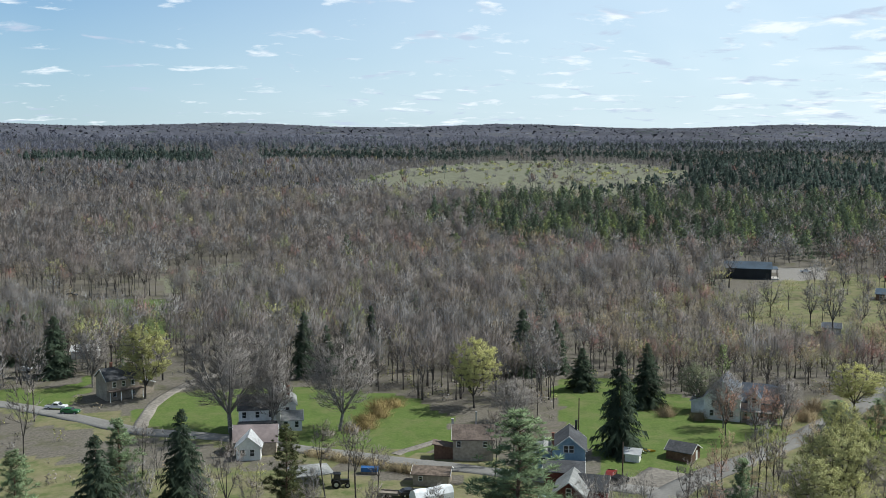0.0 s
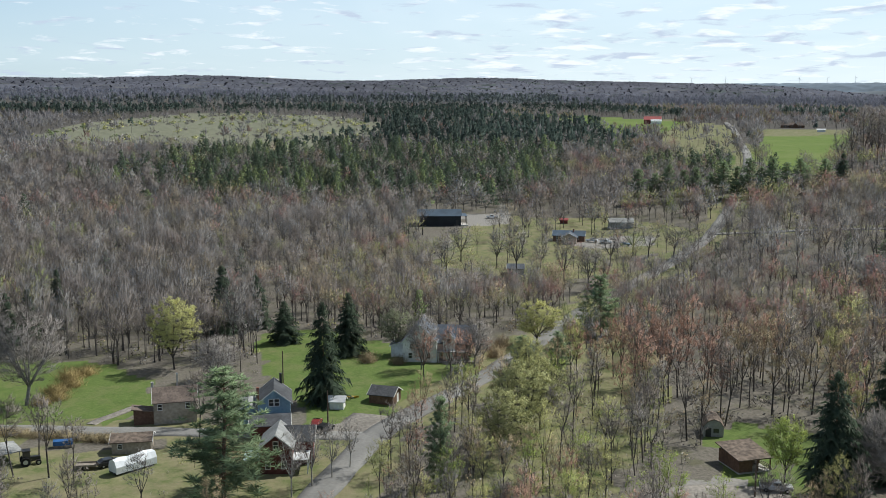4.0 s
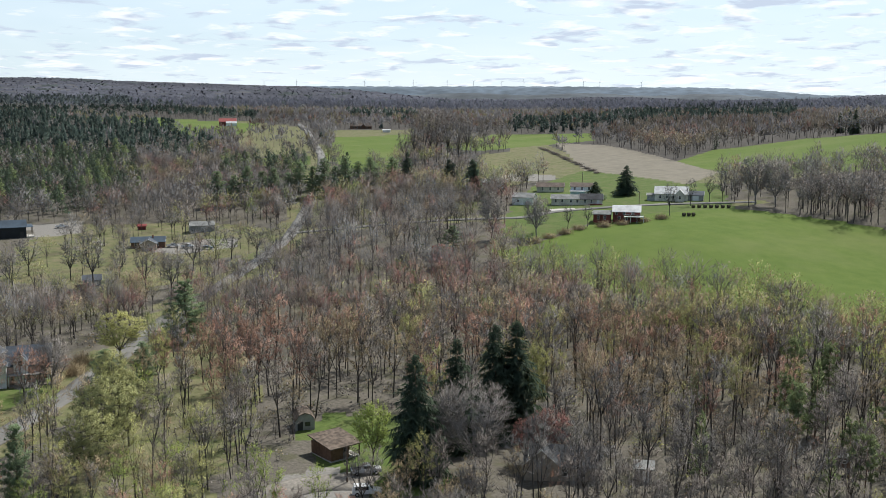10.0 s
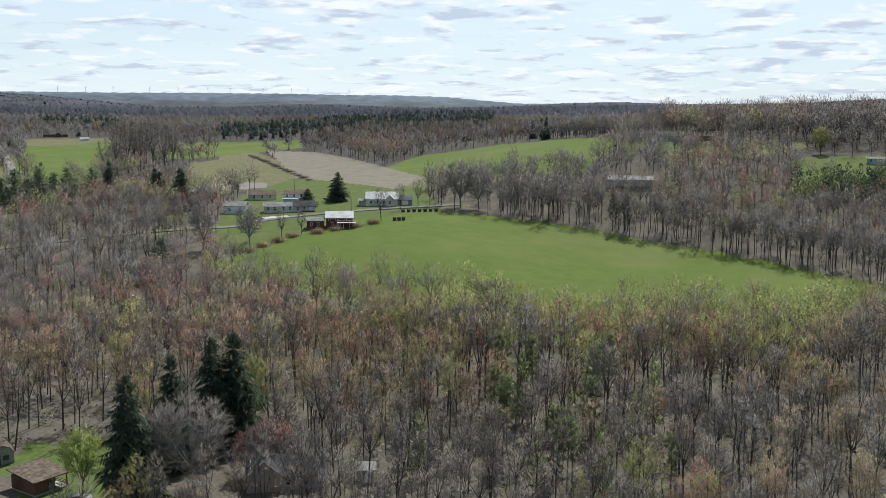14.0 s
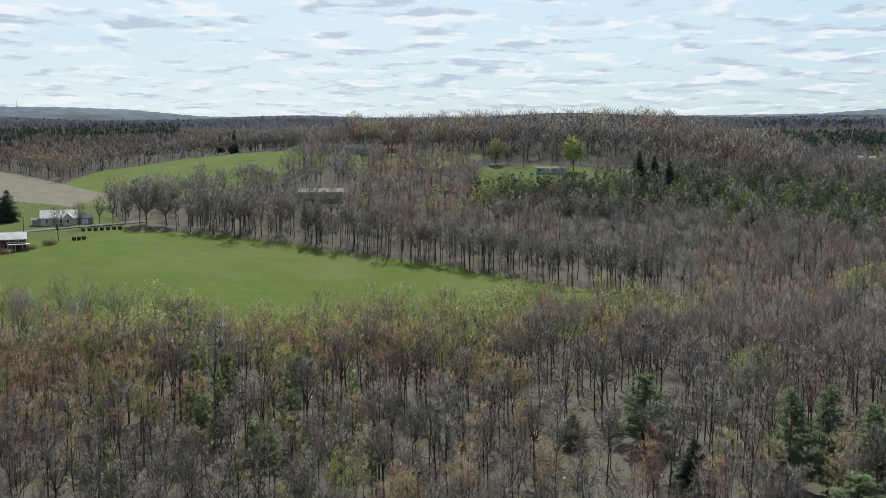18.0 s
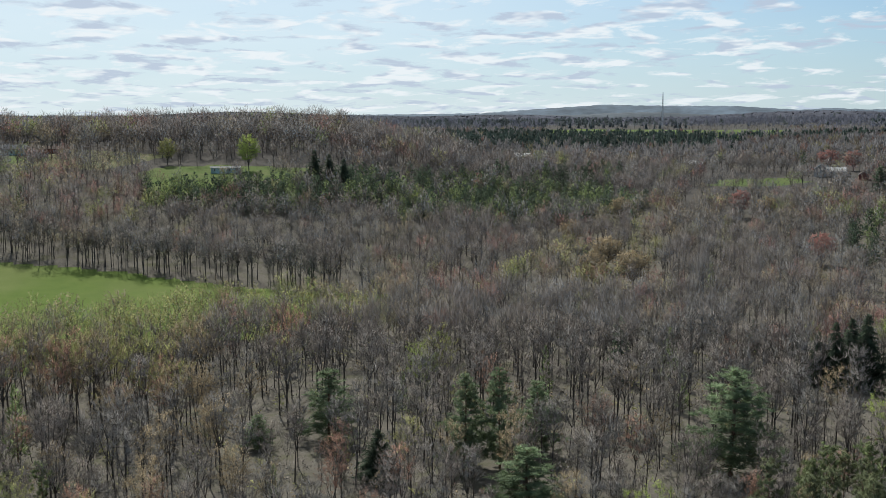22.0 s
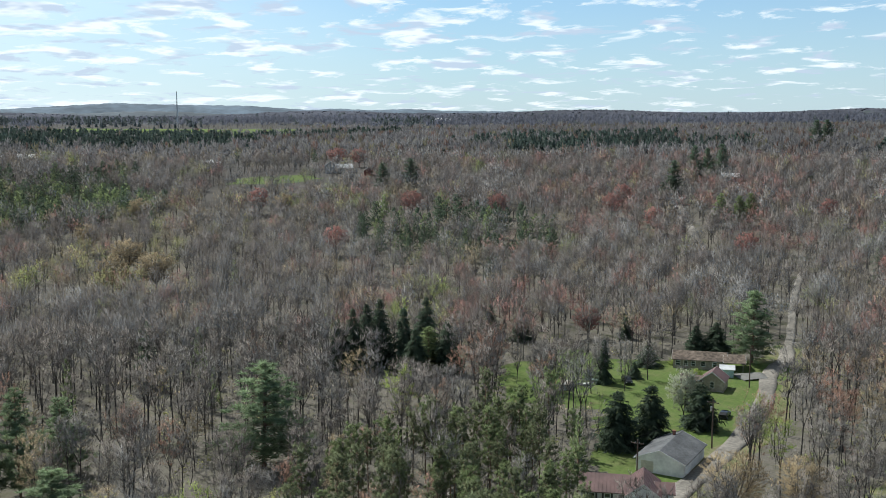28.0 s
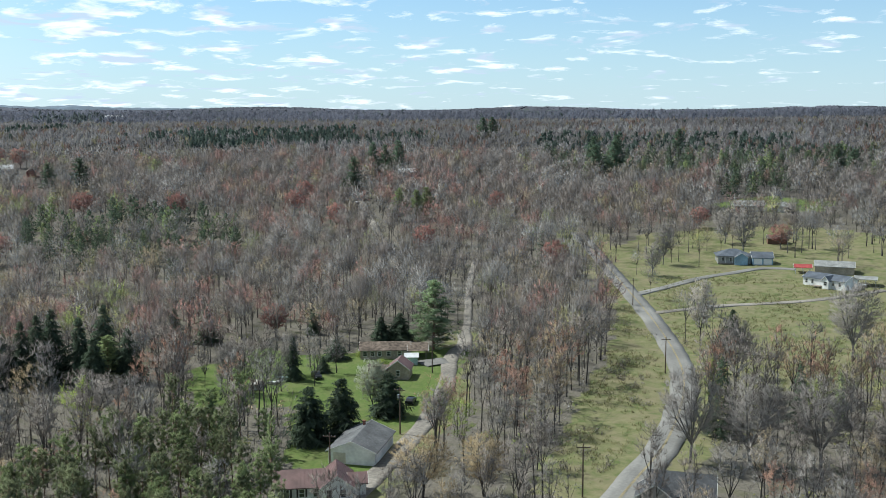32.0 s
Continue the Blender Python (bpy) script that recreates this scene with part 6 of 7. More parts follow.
volume(h, -5.2, -0.8, 5, 4.6, 2.3, 0.8, W_TAN, R_BROWN)
h = thing("shed", 178, -193, 226, "dark teal garden shed with pale roof", "shed")
volume(h, 0, 0, 3.2, 2.6, 2.0, 0.4, W_TEAL, R_WHITE, kind="shed")
h = thing("house", 76, -150, 245, "house with dark charcoal roof under bare trees", "house")
volume(h, 0, 0, 11, 8, 2.6, 2.6, W_GREY, R_DARK)
volume(h, -4, -3, 6, 6, 2.6, 2.2, W_GREY, R_DARK, "y")

# ---- the houses across the lawn by the eastern road ----
h = thing("house", 172, -388, 238, "ranch house with slate-blue hip roof and white double garage", "house")
volume(h, -4, 0, 13, 10, 2.8, 2.6, W_GREY, R_SLATE, kind="hip", over=0.7, win=wins("front", (-4.5, -1.5, 3)) + wins("left", (-3, 0, 3)))
volume(h, -1.5, -4.2, 6, 5, 2.8, 1.6, W_BLUE, R_SLATE, "y")
volume(h, 6.8, -3.2, 8, 8, 2.7, 1.9, W_BLUE, R_SLATE, "x", win=[("front", -1.9, 0.05, 3.0, 2.2, True), ("front", 1.9, 0.05, 3.0, 2.2, True)])
posts(h, [(-10.5, -5.4), (-7.5, -5.4), (-4.7, -5.4)], 2.7, 0.09)
part("porch_floor", boxes(((-10.6, -5.5, -0.4), (-4.5, -4.9, 0.2))), WOOD, h)
h = thing("house", 127, -362, 284, "white manufactured house with green-grey roof and front gable", "house")
volume(h, 0, 0, 17, 8, 2.9, 1.5, W_WHITE, R_SLATE, win=wins("front", (-7, -4.5, 4, 6.5)) + [("front", -1, 0.3, 0.95, 2.0, True)])
volume(h, 1.8, -3.4, 4.4, 2.4, 2.9, 1.3, W_WHITE, R_SLATE, "y", win=wins("left", (0,), 1.0, 1.2, 1.3))
part("deck", boxes(((-3.5, -6.5, 0.3), (-0.2, -4.05, 0.5))), WOOD, h)
h = thing("garage", 134, -386, 250, "big grey garage building with grey roof", "garage")
volume(h, 0, 0, 14, 9, 2.8, 1.6, W_TAN, R_GREY)
h = thing("carport", 144, -380, 245, "open carport with a red metal roof", "carport")
volume(h, 0, 0, 6, 5, 2.3, 0.9, None, R_RED)
posts(h, [(x, y) for x in (-2.8, 0, 2.8) for y in (-2.4, 2.4)], 2.3, 0.08)
h = thing("carport", 117, -370, 255, "pale metal carport beside a house", "carport")
volume(h, 0, 0, 7, 5, 2.4, 0.8, None, R_GREY)
posts(h, [(x, y) for x in (-3.3, 0, 3.3) for y in (-2.4, 2.4)], 2.4, 0.06, METAL)
h = thing("shed", 104, -370, 255, "dark brown garden shed", "shed")
volume(h, 0, 0, 4.5, 3.6, 2.2, 1.2, W_BROWN, R_DARK)
h = thing("house", 222, -506, 246, "pale house with grey roof behind bare trees", "house")
volume(h, 0, 0, 15, 9, 2.8, 2.6, W_CREAM, R_GREY, win=wins("front", (-5, -2, 2, 5)))
h = thing("garage", 206, -512, 246, "pale double garage with one open door", "garage")
volume(h, 0, 0, 11, 9, 2.8, 2.2, W_CREAM, R_GREY, kind="hip", win=[("front", -2.6, 0.05, 3, 2.2, True)])
# a dark panel on the wall stands in for the shade inside the bay
part("bay_shade_panel", boxes(((1.2, -4.56, 0.05), (4.4, -4.44, 2.2))), TRIM_DARK, h)
h = thing("shed", 176, -432, 240, "dark red shed under budding trees", "shed")
volume(h, 0, 0, 8, 5, 2.4, 1.3, W_BROWN, R_BROWN)
h = thing("shed", 118, -415, 250, "open shed with bright red roof", "shed")
volume(h, 0, 0, 7, 5, 2.3, 1.0, W_BROWN, R_RED)

h = thing("house", 676, 911, 128, "long low dark brown house at the top of a green field", "house")
volume(h, 0, 0, 24, 9, 2.8, 3.0, W_BROWN, R_BROWN, win=wins("front", (-8, -4, 0, 4, 8), 0.9, 1.4, 1.3))
volume(h, 3, -4, 7, 6, 2.8, 2.4, W_BROWN, R_BROWN, "y")
h = thing("shed", 654, 836, 128, "small white and green shed on a grass edge", "shed")
volume(h, 0, 0, 8, 5, 2.2, 0.8, W_WHITE, R_WHITE)
h = thing("log_pile", 190, -150, 320, "stacked sawn logs and pale timber at the lawn edge", "timber")
for row in range(3):
    for k in range(6 - row):
        bm = bmesh.new()
        bmesh.ops.create_cone(bm, cap_ends=True, segments=9, radius1=0.3, radius2=0.26, depth=5.0, matrix=Matrix.Translation((0, (k + row * 0.5) * 0.56 - 1.4, 0.3 + row * 0.5)) @ Matrix.Rotation(radians(90), 4, "Y"))
        part("log", bm, CONCRETE if (k + row) % 3 == 0 else WOOD, h)
hull("rowing_boat", 190, -156, 20, 4.2, 1.5, W_WHITE, "white rowing boat on trestles at the lawn edge")
hull("rowing_boat", 192, -160.5, 40, 4.2, 1.5, W_TEAL, "pale teal rowing boat on trestles at the lawn edge")

h = thing("house", 306, -314, 236, "small grey house with dark roof beside a lane", "house")
volume(h, 0, 0, 9, 6.5, 2.6, 1.6, W_GREY, R_DARK, win=wins("front", (-2.5, 0, 2.5)))
h = thing("garage", 424, -412, 236, "pale garage with grey roof beside the far lane", "garage")
volume(h, 0, 0, 9, 7, 2.8, 1.6, W_CREAM, R_GREY, win=[("front", 0, 0.05, 2.8, 2.2, True)])

# ---- vehicles ----
PAINTS = {"white": mat("paint_white", (0.72, 0.73, 0.74), 0.3, 0.04, 1.0, spec=0.6), "black": mat("paint_black", (0.02, 0.02, 0.022), 0.3, 0.1, 1.0, spec=0.6),
          "blue": mat("paint_blue", (0.04, 0.10, 0.20), 0.3, 0.1, 1.0, spec=0.6), "red": mat("paint_red", (0.2, 0.03, 0.028), 0.3, 0.1, 1.0, spec=0.6),
          "silver": mat("paint_silver", (0.42, 0.43, 0.44), 0.3, 0.06, 1.0, spec=0.6), "green": mat("paint_green", (0.03, 0.14, 0.05), 0.4, 0.1, 1.0, spec=0.5)}
RUBBER = mat("rubber_black", (0.02, 0.02, 0.02), 0.9, 0.1, 2.0)


def wheel(parent, x, y, r=0.36, w=0.25):
    bm = bmesh.new()
    bmesh.ops.create_cone(bm, cap_ends=True, segments=14, radius1=r, radius2=r, depth=w, matrix=Matrix.Translation((x, y, r)) @ Matrix.Rotation(radians(90), 4, "X"))
    o = part("wheel", bm, RUBBER, parent)
    bm = bmesh.new()
    bmesh.ops.create_cone(bm, cap_ends=True, segments=12, radius1=r * 0.6, radius2=r * 0.5, depth=w + 0.03, matrix=Matrix.Translation((x, y, r)) @ Matrix.Rotation(radians(90), 4, "X"))
    part("rim", bm, METAL, o)


def profile_part(name, pts, half, ma, parent, bevel=0.06):
    """A side outline (x, z) given width, with rounded edges."""
    bm = bmesh.new()
    a = [bm.verts.new((x, -half, z)) for x, z in pts]
    b = [bm.verts.new((x, half, z)) for x, z in pts]
    n = len(pts)
    bm.faces.new(a)
    bm.faces.new(b[::-1])
    for i in range(n):
        bm.faces.new((a[(i + 1) % n], a[i], b[i], b[(i + 1) % n]))
    bmesh.ops.recalc_face_normals(bm, faces=bm.faces)
    bmesh.ops.bevel(bm, geom=list(bm.edges), offset=bevel, segments=2, affect="EDGES", profile=0.5)
    return part(name, bm, ma, parent)


def vehicle(kind, paint, x, y, turn, label, group=""):
    """A pickup, suv, car or van that faces the heading `turn`."""
    v = thing({"suv": "car", "van": "van"}.get(kind, kind), x, y, turn, label, {"pickup": "pickup truck", "suv": "car"}.get(kind, kind), group, 0.12)
    p = PAINTS[paint]
    if kind == "pickup":
        profile_part("body", [(-2.7, 0.45), (2.65, 0.45), (2.7, 0.75), (2.6, 1.05), (1.3, 1.15), (-2.7, 1.1)], 0.93, p, v)
        profile_part("cab", [(-0.75, 1.05), (1.35, 1.1), (0.65, 1.75), (-0.6, 1.78)], 0.82, p, v)
        part("bed_floor", boxes(((-2.55, -0.75, 1.1), (-0.85, 0.75, 1.13))), TRIM_DARK, v)
        part("windscreen", boxes(((-0.02, -0.72, -0.42), (0.02, 0.72, 0.42)), m=Matrix.Translation((1.06, 0, 1.44)) @ Matrix.Rotation(radians(-48), 4, "Y")), GLASS, v)
        for s in (-1, 1):
            part("side_window", boxes(((-0.5, s * 0.84 - 0.02, 1.2), (0.75, s * 0.84 + 0.02, 1.62))), GLASS, v)
        ax = (-1.65, 1.75)
    else:
        ln = 2.45 if kind == "suv" else 2.3
        tall = 1.78 if kind == "suv" else 1.45
        if kind == "van":
            ln, tall = 2.6, 2.1
        profile_part("body", [(-ln, 0.4), (ln, 0.38), (ln, 0.75), (ln - 0.25, 0.95), (ln - 1.4, 1.05), (-ln + 0.1, 1.08)], 0.9, p, v)
        profile_part("cabin", [(-ln + 0.15, 1.0), (ln - 1.35, 1.0), (ln - 2.1, tall - 0.02), (-ln + (0.3 if kind != "car" else 1.0), tall)], 0.8, p, v)
        part("windscreen", boxes(((-0.02, -0.7, -0.36), (0.02, 0.7, 0.36)), m=Matrix.Translation((ln - 1.66, 0, (1.0 + tall) / 2 + 0.02)) @ Matrix.Rotation(radians(-46), 4, "Y")), GLASS, v)
        for s in (-1, 1):
            part("side_window", boxes(((-ln + (0.55 if kind != "car" else 1.1), s * 0.82 - 0.02, 1.1), (ln - 2.15, s * 0.82 + 0.02, tall - 0.12))), GLASS, v)
        ax = (-ln + 0.85, ln - 0.85)
    for s in (-1, 1):
        part("headlight", boxes(((ax[1] + 0.82, s * 0.62 - 0.14, 0.7), (ax[1] + 0.98, s * 0.62 + 0.14, 0.86))), TRIM, v)
        for a in ax:
            wheel(v, a, s * 0.84)
    return v


vehicle("pickup", "silver", 101, 135.8, 120, "silver pickup truck parked on gravel")
vehicle("suv", "white", 95.3, 128, 124, "white station wagon parked on gravel")
vehicle("suv", "black", 34.5, 189, 40, "black sport utility car parked in a driveway")
vehicle("car", "red", 33.5, 193, 20, "red car parked behind a blue house")
vehicle("pickup", "white", 193, 397, 130, "white pickup truck in the yard")
vehicle("pickup", "white", 197, 391, 135, "white pickup truck in the yard")
vehicle("car", "blue", 201, 381, 130, "blue car in the yard")
vehicle("pickup", "white", 174, 474, 100, "white flatbed truck beside the black barn")
vehicle("pickup", "white", -97, 245, 95, "white pickup truck at the road edge")
vehicle("car", "green", -92, 241, 95, "dark green car at the road edge")
vehicle("car", "silver", -122, 285, 70, "grey car in a driveway")
vehicle("car", "black", -155, 412, 100, "black car on a far driveway")
vehicle("car", "white", -52, 432, 80, "white car beyond the trees")
vehicle("car", "white", -36, 436, 80, "white car beyond the trees")
vehicle("car", "black", 152, -164.5, 150, "dark car beside a house")
vehicle("car", "white", 118, -366, 250, "white car beneath a carport")
vehicle("pickup", "black", 186, -166, 300, "dark pickup truck at the lawn edge")
vehicle("car", "silver", 299, -306, 140, "grey car beside a small house")
vehicle("car", "white", 413, -402, 140, "white car on a far lane")


vehicle("car", "black", -6, 182, 70, "black car parked on the grass beside a trailer")
h = thing("utility_trailer", -10, 182, 100, "low wooden flatbed trailer parked on grass", "trailer")
part("bed", boxes(((-1.9, -1.0, 0.55), (1.9, 1.0, 0.68))), WOOD, h)
part("side_board", boxes(((-1.9, -1.02, 0.68), (1.9, -0.96, 0.95))), WOOD, h)
part("side_board", boxes(((-1.9, 0.96, 0.68), (1.9, 1.02, 0.95))), WOOD, h)
part("tow_bar", boxes(((1.9, -0.06, 0.45), (3.1, 0.06, 0.57))), METAL, h)
for sy in (-1.05, 1.05):
    bmw = bmesh.new()
    bmesh.ops.create_cone(bmw, cap_ends=True, segments=12, radius1=0.33, radius2=0.33, depth=0.2, matrix=Matrix.Translation((-0.3, sy, 0.33)) @ Matrix.Rotation(radians(90), 4, "X"))
    part("wheel", bmw, RUBBER, h)


def tractor(x, y, turn, paint, label):
    v = thing("tractor", x, y, turn, label, "tractor", "farm machines")
    profile_part("body", [(-0.6, 0.7), (2.0, 0.7), (2.0, 1.5), (-0.6, 1.6)], 0.4, PAINTS[paint], v)
    profile_part("cab", [(-1.1, 1.4), (0.3, 1.4), (0.2, 2.7), (-0.9, 2.7)], 0.7, GLASS, v)
    part("cab_roof", boxes(((-1.1, -0.8, 2.7), (0.35, 0.8, 2.85))), PAINTS[paint], v)
    for s in (-1, 1):
        wheel(v, -0.6, s * 0.9, 0.85, 0.45)
        wheel(v, 1.6, s * 0.7, 0.5, 0.3)


tractor(-20, 187, 80, "black", "small dark garden tractor beside a carport")
tractor(417, 404, 60, "red", "red farm tractor in a muddy yard")
tractor(411, 398, 150, "green", "green farm tractor in a muddy yard")
tractor(405, 392, 100, "black", "dark farm tractor in a muddy yard")
tractor(422, 412, 80, "green", "green farm tractor in a muddy yard")
vehicle("van", "silver", 398, 430, 90, "grey van at the pasture edge")


def bale(x, y, ma, label):
    v = thing("round_bale", x, y, 30, label, "hay bale", "round bales")
    bm = bmesh.new()
    bmesh.ops.create_cone(bm, cap_ends=True, segments=18, radius1=0.75, radius2=0.75, depth=1.3, matrix=Matrix.Translation((0, 0, 0.72)) @ Matrix.Rotation(radians(90), 4, "X"))
    bmesh.ops.bevel(bm, geom=[e for e in bm.edges if abs(e.verts[0].co.y - e.verts[1].co.y) < 0.01], offset=0.12, segments=2, affect="EDGES")
    part("roll", bm, ma, v)


BALE = mat("bale_dark_straw", (0.10, 0.085, 0.06), 0.95, 0.3, 3.0)
for k in range(7):
    bale(373 + 2.0 * k, 257 - 1.7 * k, BALE, "dark weathered round bale beside the field")
for k in range(3):
    bale(352 + 1.5 * k, 247 - 1.3 * k, BALE, "dark weathered round bale beside the field")

# ---- poles and wires ----
WIRE = mat("wire_dark", (0.05, 0.05, 0.05), 0.6, 0.1, 1.0)


def utility_pole(x, y, turn, height, label="brown wooden utility pole with a crossarm", arm=True, box_on=False):
    p = thing("utility_pole", x, y, turn, label, "utility pole", "utility poles")
    bm = bmesh.new()
    bmesh.ops.create_cone(bm, cap_ends=True, segments=10, radius1=0.17, radius2=0.11, depth=height + 0.6, matrix=Matrix.Translation((0, 0, height / 2 - 0.3)))
    part("shaft", bm, POLE, p)
    if arm:
        part("crossarm", boxes(((-1.2, 0.1, height - 0.75), (1.2, 0.22, height - 0.6))), POLE, p)
        for k in (-1.05, -0.4, 0.4, 1.05):
            bm = bmesh.new()
            bmesh.ops.create_cone(bm, cap_ends=True, segments=8, radius1=0.05, radius2=0.04, depth=0.2, matrix=Matrix.Translation((k, 0.16, height - 0.5)))
            part("insulator", bm, METAL, p)
    if box_on:
        bm = bmesh.new()
        bmesh.ops.create_cone(bm, cap_ends=True, segments=10, radius1=0.22, radius2=0.22, depth=0.8, matrix=Matrix.Translation((0.3, 0.1, height - 2.0)))
        part("transformer", bm, METAL, p)
    return p


def wire(a, b, za, zb, sag=0.8, r=0.018):
    w = new("wire")
    tagged(w, "thin dark overhead wire strung between poles", "wire", "overhead wires")
    P = Proto(1)
    pts = []
    for k in range(13):
        u = k / 12
        q = Vector((a[0], a[1], float(land(*a)) + za)).lerp(Vector((b[0], b[1], float(land(*b)) + zb)), u)
        pts.append(np.array(q) - (0, 0, 4 * sag * u * (1 - u)))
    for p0, p1 in zip(pts, pts[1:]):
        P.tube(p0, p1, r, r, 3)
    v, f, s = P.done()
    new("strand", mesh_of("strand", v, f, [WIRE])).parent = w


LANE_POLES = [(129, -118), (138, -146), (167, -189), (196, -246)]
for k, (x, y) in enumerate(LANE_POLES):
    utility_pole(x, y, 61, 10.2 if k else 9.0, box_on=(k == 1))
for a, b in zip(LANE_POLES, LANE_POLES[1:]):
    wire(a, b, 9.6, 9.8)
    wire(a, b, 7.4, 7.4, 1.0)
EAST_POLES = [(90, -141), (121, -228), (170, -296), (215, -348)]
for x, y in EAST_POLES:
    utility_pole(x, y, 55, 9.6)
for a, b in zip(EAST_POLES, EAST_POLES[1:]):
    wire(a, b, 9.2, 9.2)
utility_pole(31, 222, 20, 9.0, arm=False, label="plain grey wooden pole on a lawn")
utility_pole(36, 194, 20, 7.0, arm=False, label="slim pale pole beside a driveway")
utility_pole(96, 134.5, 40, 6.5, arm=False, label="weathered pole beside a gravel driveway")
utility_pole(346, 266, 50, 9.5)
utility_pole(392, 338, 50, 9.5)
h = thing("communication_tower", 1990, -578, 0, "tall thin lattice radio tower", "tower")
for k in range(3):
    P = Proto(k)
    a = 2.094 * k
    P.tube((3 * math.sin(a), 3 * math.cos(a), 0), (0.4 * math.sin(a), 0.4 * math.cos(a), 72), 0.45, 0.35, 4)
    v, f, s = P.done()
    new("leg", mesh_of("leg", v, f, [METAL])).parent = h
for k in range(12):
    P = Proto(k)
    w0, w1 = 3 - 2.6 * k / 12, 3 - 2.6 * (k + 1) / 12
    for j in range(3):
        a, b = 2.094 * j, 2.094 * (j + 1)
        P.tube((w0 * math.sin(a), w0 * math.cos(a), 6 * k), (w1 * math.sin(b), w1 * math.cos(b), 6 * k + 6), 0.2, 0.2, 3)
    v, f, s = P.done()
    new("brace", mesh_of("brace", v, f, [METAL])).parent = h

TURBINE = mat("turbine_white", (0.8, 0.8, 0.8), 0.5, 0.03, 0.1)


def turbine(az, r, turn):
    """A three-bladed wind turbine on the far ridge."""
    x, y = r * math.sin(radians(az)), r * math.cos(radians(az))
    h = new("wind_turbine")
    h.matrix_basis = Matrix.LocRotScale((x, y, EYE + math.tan(radians(float(np.interp(az, SKYLINE_AZ, SKYLINE_UP)))) * r - 4), Euler((0, 0, radians(-az + 12))), (0.45, 0.45, 0.45))
    tagged(h, "white wind turbine with three blades on a far ridge", "wind turbine", "wind turbines")
    P = Proto(1)
    P.tube((0, 0, -20), (0, 0, 60), 2.2, 1.4, 8)
    v, f, s = P.done()
    new("tower", mesh_of("tower", v, f, [TURBINE])).parent = h
    part("nacelle", boxes(((-1.6, -4, 58.5), (1.6, 4, 62))), TURBINE, h)
    for k in range(3):
        P = Proto(1)
        a = radians(turn + 120 * k)
        P.tube((0, -4.6, 60), (32 * math.sin(a), -4.6, 60 + 32 * math.cos(a)), 1.1, 0.25, 4)
        v, f, s = P.done()
        new("blade", mesh_of("blade", v, f, [TURBINE])).parent = h


for k, az in enumerate((19.5, 20.9, 31.2, 33.0, 36.8, 38.2, 39.6, 41.5, 43.0, 44.6, 45.8, 47.6, 49.2, 50.1, 52.4)):
    turbine(az, 4880, 37 * k)

# ---- trees that stand out ----
FORMS = {
    "oak": [bare(300 + k, 20, 7.6, 0.22, 420, 24, 1.5, 0.055, trunk=0.36, limbs=8, sides=6, bough=0.42) for k in range(3)],
    "bloom": [bare(310 + k, 18, 6.6, 0.2, 240, 9, 1.3, 0.06, 6, 0.25, trunk=0.27, limbs=6, sides=6) for k in range(2)],
    "spruce": [spruce(320 + k, 18, 4.9, 360, 22, power=0.72, fine=0.42) for k in range(3)],
    "white_pine": [pine(330 + k, 18, 4.7, 0.1, 125, 36, 0.1, trunk=0.26, tiers=True) for k in range(3)],
    "full_spruce": [spruce(325 + k, 18, 5.2, 360, 24, power=0.55, fine=0.45) for k in range(2)],
    "vase": [bare(350 + k, 19, 4.4, 0.3, 130, 14, 1.5, 0.05, trunk=0.24, limbs=6, sides=5) for k in range(3)],
    "shrub": [bush(340 + k, 3.0, 620, 0.085, 1) for k in range(2)],
}
WIDE = {"vase": 10.0, "oak": 17.0, "bloom": 14.5, "spruce": 7.6, "white_pine": 9.5, "full_spruce": 10.4, "shrub": 4.5}
TALL = {"vase": 19.5, "oak": 20.0, "bloom": 18.5, "spruce": 18.0, "white_pine": 18.0, "full_spruce": 18.0, "shrub": 3.0}


def stand_out(form, name, label, wood, leaves, spots, group=""):
    for k, (x, y, hh, ww) in enumerate(spots):
        fi = k % len(FORMS[form])
        KEEP_OFF.append((x, y, ww * 0.5 + 1.5))
        if form != "shrub":
            KEEP_OFF.append((x * 0.965, y * 0.965, ww * 0.45))
        tree(name, x, y, (form, fi, leaves.name), FORMS[form][fi], wood, leaves, label, hh / TALL[form], ww / WIDE[form], 1.7 * k, category="shrub" if form == "shrub" else "tree", group=group)


DARK_SPRUCE = "dark green spruce with drooping boughs"
stand_out("spruce", "spruce", DARK_SPRUCE, BARK_PINE, SPRUCE, [
    (-111, 280, 18, 10), (-130, 295, 14, 7.5), (-127, 298, 15, 6.7), (-40, 282, 19.5, 7.3), (-34, 285, 15, 7), (-29, 292, 15, 6), (-22, 302, 18, 6),
    (23, 284, 20, 9), (33, 288, 16, 7.8), (38, 267, 12, 7.9), (38, 209, 23, 9), (52, 249, 17, 8), (106, 128, 23, 10.5), (122, 135, 22, 9.5)], "spruces by the houses")
stand_out("spruce", "spruce", DARK_SPRUCE, BARK_PINE, SPRUCE, [
    (133, 136, 23, 10.5), (137, 134, 23.5, 11), (390, 308, 15, 11), (368, 309, 9, 9), (346, 424, 21, 10), (358, 403, 16, 9), (337, 362, 20, 11), (702, 348, 18, 7),
    (769, 394, 17, 7), (176, 0, 10, 7), (331, 354, 19, 10), (353, 394, 15, 10), (-48, 179, 18, 8), (-59, 165, 17, 9), (540, 25, 18, 9), (538, 17, 17, 9), (546, 33, 18, 9)], "spruces by the houses")
